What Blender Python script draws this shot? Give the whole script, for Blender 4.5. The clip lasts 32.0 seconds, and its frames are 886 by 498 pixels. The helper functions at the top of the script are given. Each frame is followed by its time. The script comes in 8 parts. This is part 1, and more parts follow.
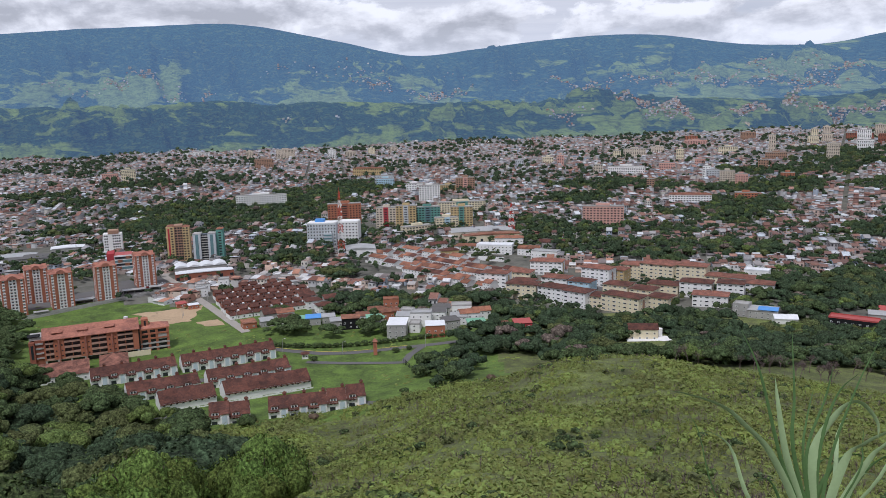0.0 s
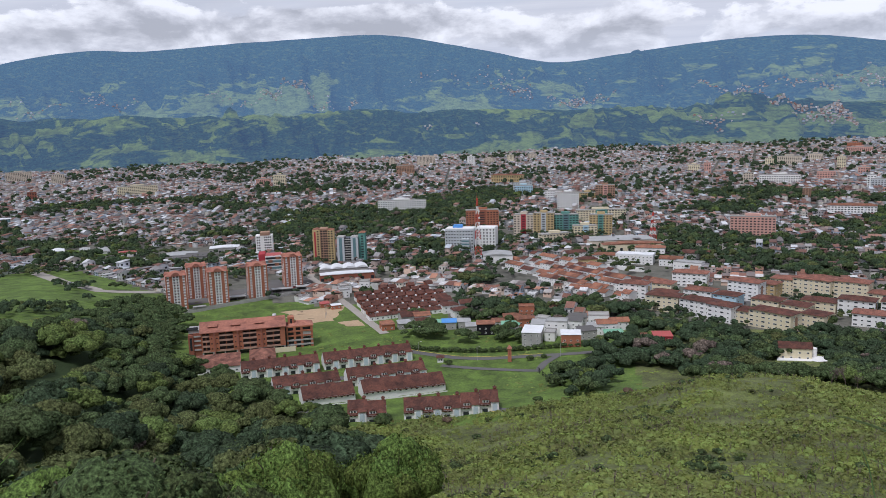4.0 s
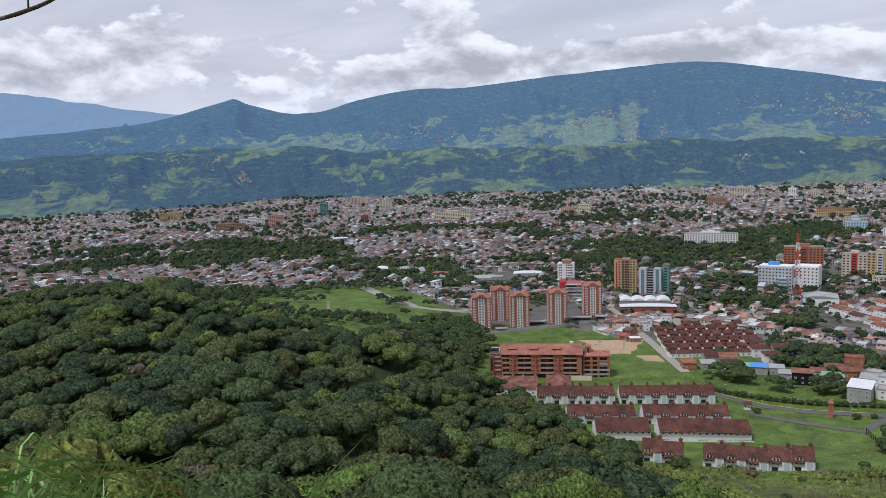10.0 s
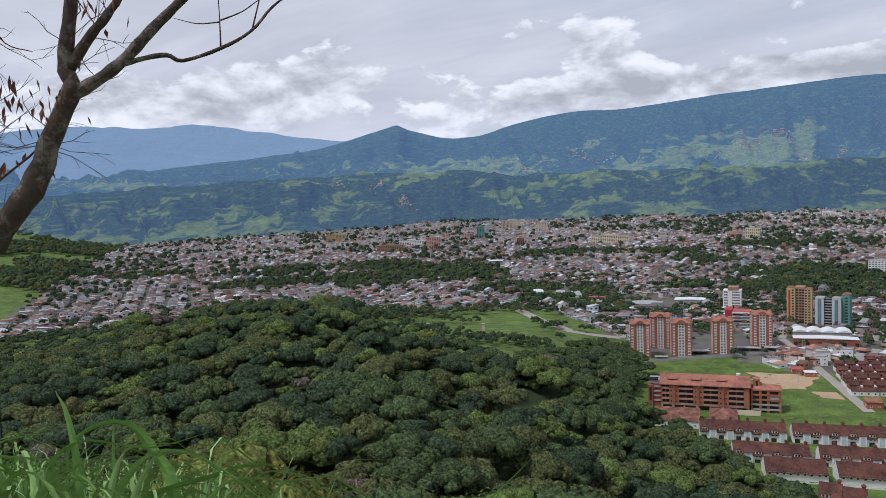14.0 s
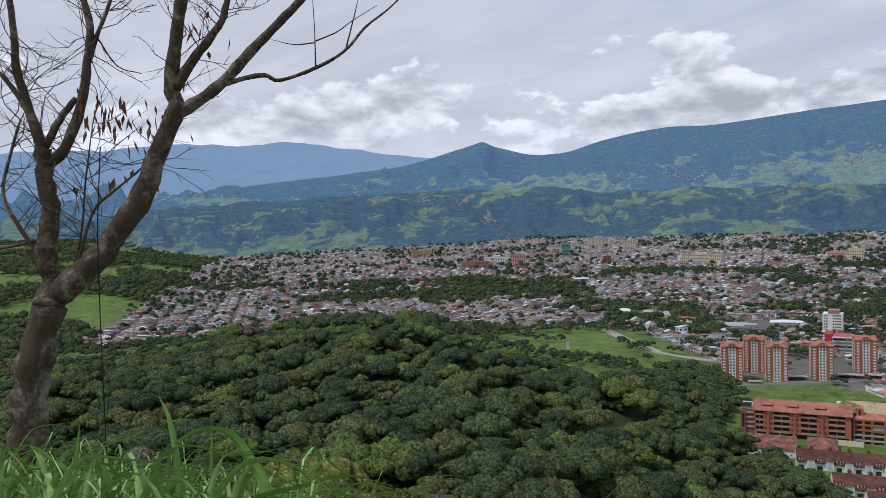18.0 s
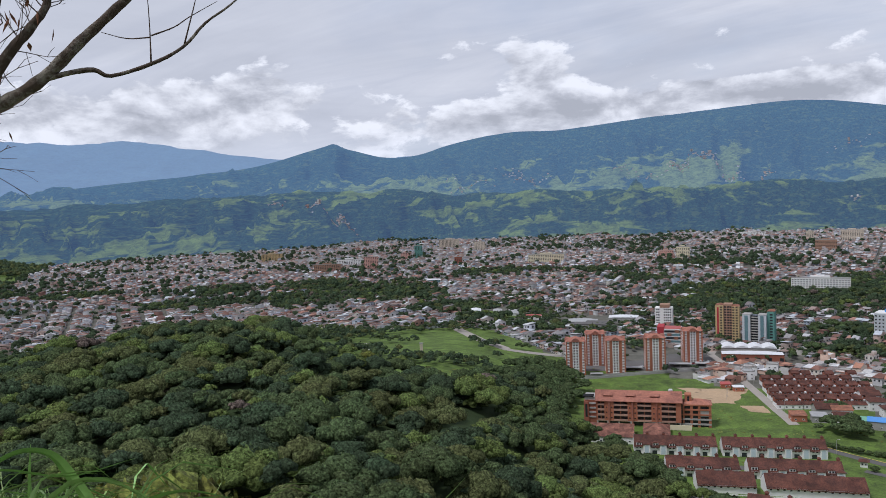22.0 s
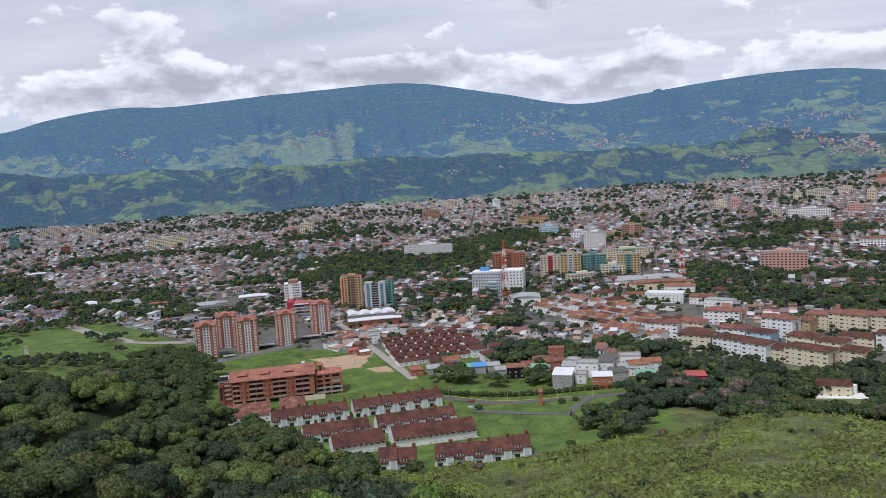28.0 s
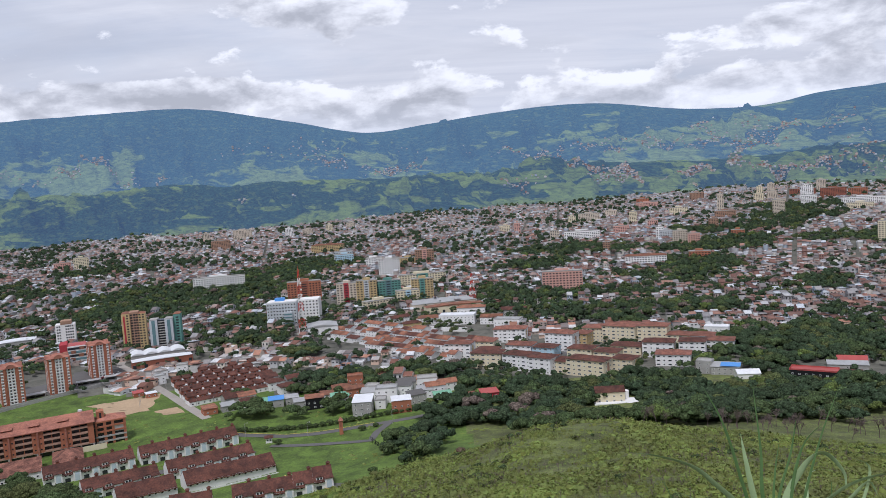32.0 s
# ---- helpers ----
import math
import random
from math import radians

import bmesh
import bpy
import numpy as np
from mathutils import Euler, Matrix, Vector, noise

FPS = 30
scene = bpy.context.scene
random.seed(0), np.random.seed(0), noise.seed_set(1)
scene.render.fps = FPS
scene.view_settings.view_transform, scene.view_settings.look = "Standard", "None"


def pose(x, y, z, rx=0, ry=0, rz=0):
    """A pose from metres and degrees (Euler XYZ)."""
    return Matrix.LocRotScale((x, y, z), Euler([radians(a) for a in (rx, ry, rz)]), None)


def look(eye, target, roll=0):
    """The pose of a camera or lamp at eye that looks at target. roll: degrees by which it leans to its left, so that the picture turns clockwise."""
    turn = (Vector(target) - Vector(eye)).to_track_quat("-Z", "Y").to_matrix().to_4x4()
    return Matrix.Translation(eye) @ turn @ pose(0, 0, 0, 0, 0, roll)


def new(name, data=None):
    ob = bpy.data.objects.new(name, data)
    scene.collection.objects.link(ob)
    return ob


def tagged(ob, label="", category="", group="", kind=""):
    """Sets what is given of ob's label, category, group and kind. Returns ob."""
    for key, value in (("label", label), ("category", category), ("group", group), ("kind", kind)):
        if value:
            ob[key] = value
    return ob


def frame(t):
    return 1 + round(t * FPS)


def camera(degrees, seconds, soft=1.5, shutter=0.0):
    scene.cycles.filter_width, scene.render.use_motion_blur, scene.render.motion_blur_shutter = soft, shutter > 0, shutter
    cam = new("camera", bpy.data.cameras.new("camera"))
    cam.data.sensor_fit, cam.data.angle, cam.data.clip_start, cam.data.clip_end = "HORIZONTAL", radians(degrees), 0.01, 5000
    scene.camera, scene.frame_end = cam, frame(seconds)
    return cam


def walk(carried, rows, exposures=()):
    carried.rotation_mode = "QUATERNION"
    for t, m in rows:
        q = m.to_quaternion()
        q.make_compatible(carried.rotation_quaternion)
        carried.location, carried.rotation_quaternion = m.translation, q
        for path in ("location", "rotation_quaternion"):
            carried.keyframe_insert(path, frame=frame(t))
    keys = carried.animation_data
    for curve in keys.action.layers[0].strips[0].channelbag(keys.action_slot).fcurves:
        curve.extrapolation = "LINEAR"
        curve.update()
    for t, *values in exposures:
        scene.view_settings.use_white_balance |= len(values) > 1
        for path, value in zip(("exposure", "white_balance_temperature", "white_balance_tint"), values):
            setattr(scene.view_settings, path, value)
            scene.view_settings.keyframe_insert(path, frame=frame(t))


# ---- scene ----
cam = camera(59.5, 32.0, 0.55)
EYE = 1.6
# seconds; place from the spot where the holder stands; tilt, lean, turn in degrees
ROWS = [
    (0.0, 0.001, 0.170, 0.000, 79.98, 1.38, -0.24),
    (0.5, -0.002, 0.170, 0.000, 80.00, 1.42, 0.66),
    (1.0, -0.005, 0.170, 0.000, 80.01, 1.38, 1.71),
    (1.5, -0.008, 0.170, 0.000, 79.96, 1.36, 2.83),
    (2.0, -0.012, 0.170, 0.000, 79.81, 1.37, 3.98),
    (2.5, -0.015, 0.169, 0.000, 79.75, 1.41, 5.13),
    (3.0, -0.019, 0.169, 0.000, 80.02, 1.37, 6.46),
    (3.5, -0.024, 0.168, 0.000, 80.46, 1.52, 8.02),
    (5.5, -0.048, 0.163, 0.000, 81.51, 1.94, 16.35),
    (6.0, -0.053, 0.161, 0.000, 81.67, 1.86, 18.22),
    (6.5, -0.058, 0.160, 0.000, 81.82, 2.05, 19.98),
    (7.0, -0.063, 0.158, 0.000, 81.94, 2.13, 21.72),
    (7.5, -0.068, 0.156, 0.000, 82.13, 2.33, 23.48),
    (8.0, -0.072, 0.154, 0.000, 82.33, 2.36, 25.07),
    (8.5, -0.076, 0.152, 0.000, 82.51, 2.29, 26.62),
    (9.0, -0.081, 0.150, 0.000, 82.81, 2.06, 28.34),
    (9.5, -0.086, 0.147, 0.000, 83.29, 1.95, 30.20),
    (10.0, -0.090, 0.144, 0.000, 83.63, 1.95, 32.11),
    (10.5, -0.095, 0.141, 0.000, 83.86, 2.09, 33.83),
    (11.0, -0.098, 0.139, 0.000, 84.10, 2.19, 35.39),
    (11.5, -0.102, 0.136, 0.000, 84.39, 2.29, 37.01),
    (12.0, -0.106, 0.133, 0.000, 84.73, 2.42, 38.67),
    (12.5, -0.110, 0.130, 0.000, 85.01, 2.44, 40.16),
    (13.0, -0.112, 0.127, 0.000, 85.22, 2.41, 41.42),
    (13.5, -0.115, 0.125, 0.000, 85.37, 2.23, 42.52),
    (14.0, -0.117, 0.123, 0.000, 85.74, 2.27, 43.60),
    (14.5, -0.120, 0.121, 0.000, 86.04, 2.24, 44.76),
    (15.0, -0.122, 0.118, 0.000, 86.04, 1.72, 46.09),
    (15.5, -0.126, 0.115, 0.000, 86.33, 1.84, 47.60),
    (17.5, -0.131, 0.108, 0.000, 87.34, 1.80, 50.41),
    (18.0, -0.130, 0.110, 0.000, 87.18, 1.91, 49.88),
    (18.5, -0.128, 0.111, 0.000, 87.04, 1.87, 49.06),
    (19.0, -0.126, 0.114, 0.000, 87.07, 1.80, 47.91),
    (19.5, -0.123, 0.117, 0.000, 87.00, 1.80, 46.44),
    (20.0, -0.120, 0.120, 0.000, 86.87, 1.74, 44.93),
    (20.5, -0.117, 0.123, 0.000, 86.87, 1.69, 43.53),
    (21.0, -0.114, 0.126, 0.000, 86.98, 1.76, 42.13),
    (21.5, -0.111, 0.129, 0.000, 87.05, 1.86, 40.63),
    (22.0, -0.107, 0.132, 0.000, 86.98, 2.08, 39.01),
    (22.5, -0.103, 0.135, 0.000, 86.65, 2.37, 37.25),
    (23.0, -0.098, 0.139, 0.000, 86.24, 2.54, 35.28),
    (23.5, -0.093, 0.142, 0.000, 85.71, 2.71, 33.14),
    (24.0, -0.087, 0.146, 0.000, 85.19, 2.93, 30.79),
    (24.5, -0.080, 0.150, 0.000, 84.91, 3.23, 28.12),
    (25.0, -0.073, 0.154, 0.000, 84.71, 3.71, 25.37),
    (25.5, -0.065, 0.157, 0.000, 84.40, 3.74, 22.61),
    (26.0, -0.058, 0.160, 0.000, 84.04, 3.63, 20.03),
    (26.5, -0.052, 0.162, 0.000, 83.75, 3.56, 17.72),
    (28.5, -0.029, 0.168, 0.000, 84.35, 3.54, 9.78),
    (29.0, -0.023, 0.168, 0.000, 84.76, 3.68, 7.85),
    (29.5, -0.017, 0.169, 0.000, 84.75, 3.68, 5.80),
    (30.0, -0.011, 0.170, 0.000, 84.56, 3.58, 3.63),
    (30.5, -0.005, 0.170, 0.000, 84.53, 3.50, 1.56),
    (31.0, 0.001, 0.170, 0.000, 84.69, 3.54, -0.30),
    (31.5, 0.006, 0.170, 0.000, 84.87, 3.76, -1.98),
    (32.0, 0.010, 0.170, 0.000, 85.14, 3.86, -3.49),
]
walk(cam, [(t, pose(x, y, EYE + z, rx, ry, rz)) for t, x, y, z, rx, ry, rz in ROWS], [(0.0, -0.13, 5780, 15), (20.0, -0.20, 5800, 14), (24.0, -0.20, 5800, 14), (26.0, -0.13, 5780, 15), (32.0, -0.10, 5780, 15)])

# ---- sky and sun ----
SUN_AZ, SUN_EL = 158.0, 62.0  # degrees left of straight ahead, and up


def link(tree, a, out, b, inp):
    tree.links.new(a.outputs[out], b.inputs[inp])


def math_node(tree, op, a, b=None, c=None, clamp=False):
    n = tree.nodes.new("ShaderNodeMath")
    n.operation, n.use_clamp = op, clamp
    for i, v in enumerate((a, b, c)):
        if v is None:
            continue
        if isinstance(v, (int, float)):
            n.inputs[i].default_value = v
        else:
            tree.links.new(v, n.inputs[i])
    return n.outputs[0]


def mix_rgb(tree, fac, a, b, blend="MIX"):
    n = tree.nodes.new("ShaderNodeMix")
    n.data_type, n.blend_type = "RGBA", blend
    for i, v in ((0, fac), (6, a), (7, b)):
        if isinstance(v, (int, float)):
            n.inputs[i].default_value = v
        elif isinstance(v, tuple):
            n.inputs[i].default_value = (*v, 1.0)
        else:
            tree.links.new(v, n.inputs[i])
    return n.outputs[2]


def noise_node(tree, vec, scale, detail=4.0, rough=0.55, dist=0.0):
    n = tree.nodes.new("ShaderNodeTexNoise")
    n.inputs["Scale"].default_value, n.inputs["Detail"].default_value = scale, detail
    n.inputs["Roughness"].default_value, n.inputs["Distortion"].default_value = rough, dist
    if vec is not None:
        tree.links.new(vec, n.inputs["Vector"])
    return n.outputs["Fac"]


def ramp(tree, fac, stops, constant=False):
    n = tree.nodes.new("ShaderNodeValToRGB")
    n.color_ramp.interpolation = "CONSTANT" if constant else "LINEAR"
    el = n.color_ramp.elements
    while len(el) < len(stops):
        el.new(0.5)
    for e, (p, c) in zip(el, stops):
        e.position = p
        e.color = (c, c, c, 1) if isinstance(c, (int, float)) else (*c, 1)
    tree.links.new(fac, n.inputs[0])
    return n.outputs[0]


def make_world():
    world = bpy.data.worlds.new("overcast_sky")
    world.use_nodes = True
    scene.world = world
    tree = world.node_tree
    tree.nodes.clear()
    out = tree.nodes.new("ShaderNodeOutputWorld")
    sky = tree.nodes.new("ShaderNodeTexSky")
    sky.sky_type, sky.sun_disc = "NISHITA", False
    sky.sun_elevation, sky.sun_rotation = radians(SUN_EL), radians(-SUN_AZ)
    sky.air_density, sky.dust_density = 1.0, 1.5
    coord = tree.nodes.new("ShaderNodeTexCoord")
    sep = tree.nodes.new("ShaderNodeSeparateXYZ")
    link(tree, coord, "Generated", sep, 0)
    x, y, z = sep.outputs
    zz = math_node(tree, "ADD", math_node(tree, "MAXIMUM", z, 0.0), 0.10)
    flat = tree.nodes.new("ShaderNodeCombineXYZ")
    tree.links.new(math_node(tree, "DIVIDE", x, zz), flat.inputs[0])
    tree.links.new(math_node(tree, "DIVIDE", y, zz), flat.inputs[1])
    # a high pale veil, faint grey rolls in it, and heaps of cumulus low over the hills
    veil = noise_node(tree, flat.outputs[0], 0.30, 6, 0.6, 0.4)
    deck = noise_node(tree, flat.outputs[0], 0.75, 7, 0.55, 0.5)
    squash = tree.nodes.new("ShaderNodeMapping")
    squash.inputs["Scale"].default_value = (1.0, 1.0, 2.1)
    squash.inputs["Location"].default_value = (0.4, 0.1, 0.0)
    link(tree, coord, "Generated", squash, 0)
    heap = noise_node(tree, squash.outputs[0], 10.0, 10, 0.6, 0.15)
    lift = tree.nodes.new("ShaderNodeMapping")
    lift.inputs["Location"].default_value = (0.006, 0.0, 0.034)
    link(tree, squash, 0, lift, 0)
    above = noise_node(tree, lift.outputs[0], 10.0, 10, 0.6, 0.15)
    mass = math_node(tree, "MULTIPLY_ADD", math_node(tree, "SUBTRACT", heap, 0.5), 2.0, ramp(tree, z, ((0.0, 0.30), (0.09, 0.50), (0.13, 0.45), (0.17, 0.22), (0.30, 0.06), (0.6, 0.05))))
    for way, across, tall, much in (((-0.804, 0.576, 0.149), 0.12, 0.034, 0.55), ((-0.528, 0.831, 0.177), 0.055, 0.045, 0.5), ((0.011, 0.995, 0.094), 0.09, 0.03, 0.5), ((-0.529, 0.842, 0.106), 0.20, 0.028, 0.45), ((-0.249, 0.961, 0.123), 0.14, 0.022, 0.5),
                                    ((-0.06, 0.973, 0.221), 0.22, 0.03, 0.6), ((0.491, 0.856, 0.159), 0.16, 0.028, 0.55), ((0.453, 0.887, 0.094), 0.24, 0.02, 0.4), ((-0.902, 0.414, 0.122), 0.24, 0.03, 0.4), ((-0.329, 0.937, 0.121), 0.2, 0.024, 0.4)):
        off = tree.nodes.new("ShaderNodeVectorMath")
        off.operation = "SUBTRACT"
        link(tree, coord, "Generated", off, 0)
        off.inputs[1].default_value = way
        fit = tree.nodes.new("ShaderNodeVectorMath")
        fit.operation = "MULTIPLY"
        link(tree, off, 0, fit, 0)
        fit.inputs[1].default_value = (1 / across, 1 / across, 1 / tall)
        size = tree.nodes.new("ShaderNodeVectorMath")
        size.operation = "LENGTH"
        link(tree, fit, 0, size, 0)
        near = math_node(tree, "SUBTRACT", 1.25, size.outputs["Value"], clamp=True)
        mass = math_node(tree, "MULTIPLY_ADD", near, much, mass)
    cover = ramp(tree, mass, ((0.45, 0.0), (0.57, 1.0)))
    rim = math_node(tree, "ADD", math_node(tree, "MULTIPLY", math_node(tree, "SUBTRACT", heap, above), 2.8), math_node(tree, "MULTIPLY_ADD", mass, -0.48, 0.84), clamp=True)
    bright = ramp(tree, rim, ((0.10, (0.47, 0.475, 0.49)), (0.36, (0.61, 0.61, 0.62)), (0.58, (0.78, 0.775, 0.77)), (0.85, (0.95, 0.94, 0.925))))
    blue = mix_rgb(tree, 1.0, sky.outputs[0], (0.11, 0.11, 0.11), "MULTIPLY")
    drawn = tree.nodes.new("ShaderNodeMapping")
    drawn.inputs["Scale"].default_value = (0.35, 1.3, 1.0)
    drawn.inputs["Rotation"].default_value = (0.0, 0.0, radians(-24))
    link(tree, flat, 0, drawn, 0)
    wisp = noise_node(tree, drawn.outputs[0], 1.1, 6, 0.62, 0.9)
    white = mix_rgb(tree, ramp(tree, wisp, ((0.36, 0.0), (0.66, 1.0))), (0.61, 0.62, 0.65), (0.76, 0.755, 0.755))
    veiled = mix_rgb(tree, ramp(tree, veil, ((0.33, 0.6), (0.50, 1.0))), blue, white)
    thick = math_node(tree, "MULTIPLY_ADD", x, -0.10, deck)
    decked = mix_rgb(tree, ramp(tree, thick, ((0.47, 0.0), (0.72, 0.7))), veiled, (0.53, 0.54, 0.565))
    full = mix_rgb(tree, cover, decked, bright)
    haze = ramp(tree, z, ((0.0, 0.6), (0.06, 0.35), (0.11, 0.0)))
    final = mix_rgb(tree, haze, full, (0.74, 0.78, 0.84))
    # the unseen sky overhead is darkened to cut its fill light
    final = mix_rgb(tree, ramp(tree, z, ((0.34, 0.0), (0.60, 1.0))), final, mix_rgb(tree, 1.0, final, (0.62, 0.62, 0.64), "MULTIPLY"))
    back = tree.nodes.new("ShaderNodeBackground")
    back.inputs[1].default_value = 1.10
    tree.links.new(final, back.inputs[0])
    link(tree, back, 0, out, 0)


make_world()
sun = new("sun", bpy.data.lights.new("sun", "SUN"))
sun.data.energy, sun.data.angle, sun.data.color = 2.6, radians(9), (1.0, 0.95, 0.88)
sa, se = radians(SUN_AZ), radians(SUN_EL)
sun.matrix_world = look((0, 0, 0), (math.sin(sa) * math.cos(se), -math.cos(sa) * math.cos(se), -math.sin(se)))

# ---- materials ----


def surf(name, col, rough=0.8, grain=1.0, stain=0.06, amount=0.3, bump=0.15, island=0.0, rand=0.0, palette=None, metal=0.0, hue=0.0, glow=None, sheen=0.3, speck=0.0, second=None):
    """A surface with grain and broad stains in metres; island, rand: how far loose pieces or objects differ."""
    m = bpy.data.materials.new(name)
    m.use_nodes = True
    tree = m.node_tree
    bsdf = tree.nodes["Principled BSDF"]
    geo = tree.nodes.new("ShaderNodeNewGeometry")
    pos = geo.outputs["Position"]
    fine, broad = noise_node(tree, pos, grain, 5, 0.65), noise_node(tree, pos, stain, 4, 0.6, 0.5)
    value = math_node(tree, "ADD", math_node(tree, "MULTIPLY_ADD", math_node(tree, "SUBTRACT", fine, 0.5), amount * 2.2, 1.0),
                      math_node(tree, "MULTIPLY", math_node(tree, "SUBTRACT", broad, 0.5), amount * 2.2))
    pick = geo.outputs["Random Per Island"]
    info = tree.nodes.new("ShaderNodeObjectInfo")
    if island:
        value = math_node(tree, "MULTIPLY", value, math_node(tree, "MULTIPLY_ADD", pick, island * 2, 1 - island))
    if rand:
        value = math_node(tree, "MULTIPLY", value, math_node(tree, "MULTIPLY_ADD", info.outputs["Random"], rand * 2, 1 - rand))
    # leaf speckle: the dark gaps between leaves are painted into the colour
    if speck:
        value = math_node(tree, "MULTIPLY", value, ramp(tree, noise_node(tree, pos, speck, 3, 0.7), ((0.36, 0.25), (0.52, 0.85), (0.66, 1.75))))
    hsv = tree.nodes.new("ShaderNodeHueSaturation")
    if palette:
        src = ramp(tree, pick if island or not rand else info.outputs["Random"], [(i / len(palette), c) for i, c in enumerate(palette)], True)
        tree.links.new(src, hsv.inputs["Color"])
    elif second:
        other, size, lo, hi = second
        lie = math_node(tree, "ADD", math_node(tree, "MULTIPLY", noise_node(tree, pos, size, 6, 0.65, 0.6), 0.65), math_node(tree, "MULTIPLY", noise_node(tree, pos, size * 6, 4, 0.7), 0.35))
        tree.links.new(mix_rgb(tree, ramp(tree, lie, ((lo, 0.0), (hi, 1.0))), col, other), hsv.inputs["Color"])
    else:
        hsv.inputs["Color"].default_value = (*col, 1)
    if hue:
        which = info.outputs["Random"] if rand else pick
        tree.links.new(math_node(tree, "MULTIPLY_ADD", which, hue * 2, 0.5 - hue), hsv.inputs["Hue"])
    tree.links.new(value, hsv.inputs["Value"])
    tree.links.new(hsv.outputs[0], bsdf.inputs["Base Color"])
    bsdf.inputs["Roughness"].default_value, bsdf.inputs["Metallic"].default_value = rough, metal
    bsdf.inputs["Specular IOR Level"].default_value = sheen
    if bump:
        b = tree.nodes.new("ShaderNodeBump")
        b.inputs["Strength"].default_value, b.inputs["Distance"].default_value = bump, 0.3 / grain
        tree.links.new(fine, b.inputs["Height"])
        link(tree, b, 0, bsdf, "Normal")
    if glow:
        bsdf.inputs["Emission Color"].default_value = (*glow[0], 1)
        bsdf.inputs["Emission Strength"].default_value = glow[1]
    return m


def hill_surface(name, wood, field, scale, share, haze_tint, glow, top=None, contrast=1.0):
    """Far wooded slopes with pastures in patches of three sizes, seen as a far backdrop; above top metres all is wood.
    The blue haze of distance is painted on as emission.
    """
    m = bpy.data.materials.new(name)
    m.use_nodes = True
    tree = m.node_tree
    bsdf = tree.nodes["Principled BSDF"]
    pos = tree.nodes.new("ShaderNodeNewGeometry").outputs["Position"]
    stretch = tree.nodes.new("ShaderNodeMapping")
    stretch.inputs["Scale"].default_value = (1.0, 0.16, 2.3)
    facing = tree.nodes.new("ShaderNodeMapping")
    facing.inputs["Rotation"].default_value = (0.0, 0.0, radians(-22))
    tree.links.new(pos, facing.inputs[0])
    link(tree, facing, 0, stretch, 0)
    flow = stretch.outputs[0]
    patch = noise_node(tree, flow, scale, 7, 0.6, 1.0)
    broad = noise_node(tree, flow, scale * 0.3, 3, 0.5, 0.6)
    small = noise_node(tree, flow, scale * 4.5, 6, 0.65, 0.8)
    fine = noise_node(tree, flow, scale * 15, 8, 0.78)
    speck = ramp(tree, fine, ((0.38, 0.0), (0.62, 1.0)))
    woods = mix_rgb(tree, speck, tuple(c * (1 - 0.65 * contrast) for c in wood), tuple(c * (1 + 0.75 * contrast) for c in wood))
    woods = mix_rgb(tree, ramp(tree, small, ((0.52, 0.0), (0.62, 0.7))), woods, tuple(0.5 * (a + b) for a, b in zip(wood, field)))
    meadow = mix_rgb(tree, ramp(tree, small, ((0.35, 0.0), (0.60, 1.0))), tuple(c * 0.55 for c in field), tuple(c * 1.25 for c in field))
    meadow = mix_rgb(tree, ramp(tree, fine, ((0.36, 0.75), (0.46, 0.0))), meadow, wood)
    where = math_node(tree, "MULTIPLY_ADD", math_node(tree, "SUBTRACT", broad, 0.5), 0.9, patch)
    axes = tree.nodes.new("ShaderNodeSeparateXYZ")
    tree.links.new(pos, axes.inputs[0])
    away = math_node(tree, "MULTIPLY", math_node(tree, "SUBTRACT", -1300.0, axes.outputs[0]), 1 / 2200, clamp=True)
    where = math_node(tree, "SUBTRACT", where, math_node(tree, "MULTIPLY", away, 0.14))
    # the woods keep to the ravines
    hollow = tree.nodes.new("ShaderNodeAttribute")
    hollow.attribute_name = "hollow"
    where = math_node(tree, "SUBTRACT", where, math_node(tree, "MULTIPLY_ADD", hollow.outputs["Fac"], 0.13, -0.03))
    if top:
        sep = tree.nodes.new("ShaderNodeSeparateXYZ")
        tree.links.new(pos, sep.inputs[0])
        high = math_node(tree, "MULTIPLY", math_node(tree, "SUBTRACT", sep.outputs[2], top), 1 / 320, clamp=True)
        where = math_node(tree, "SUBTRACT", where, math_node(tree, "MULTIPLY", high, 0.35))
    land_col = mix_rgb(tree, ramp(tree, where, ((share, 0.0), (share + 0.06, 1.0))), woods, meadow)
    tree.links.new(land_col, bsdf.inputs["Base Color"])
    bsdf.inputs["Roughness"].default_value, bsdf.inputs["Specular IOR Level"].default_value = 1.0, 0.0
    b = tree.nodes.new("ShaderNodeBump")
    b.inputs["Strength"].default_value, b.inputs["Distance"].default_value = 1.0, 22.0
    tree.links.new(fine, b.inputs["Height"])
    link(tree, b, 0, bsdf, "Normal")
    # blue emission painted on in place of distance haze
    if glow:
        bsdf.inputs["Emission Color"].default_value = (*haze_tint, 1)
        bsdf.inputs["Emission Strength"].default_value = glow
    return m


# the blue emission, and the farther base colours, hold painted distance haze
FOOTHILL = hill_surface("hazed_foothill_woods_and_pasture", (0.034, 0.074, 0.042), (0.225, 0.295, 0.058), 0.0080, 0.515, (0.18, 0.29, 0.52), 0.31)
MOUNTAIN = hill_surface("hazed_mountain_woods_and_pasture", (0.036, 0.082, 0.070), (0.225, 0.285, 0.080), 0.0085, 0.460, (0.18, 0.30, 0.52), 0.46, 150)
FARRANGE = hill_surface("hazed_far_range", (0.05, 0.11, 0.16), (0.08, 0.15, 0.18), 0.0040, 0.62, (0.29, 0.385, 0.54), 0.74, None, 0.25)
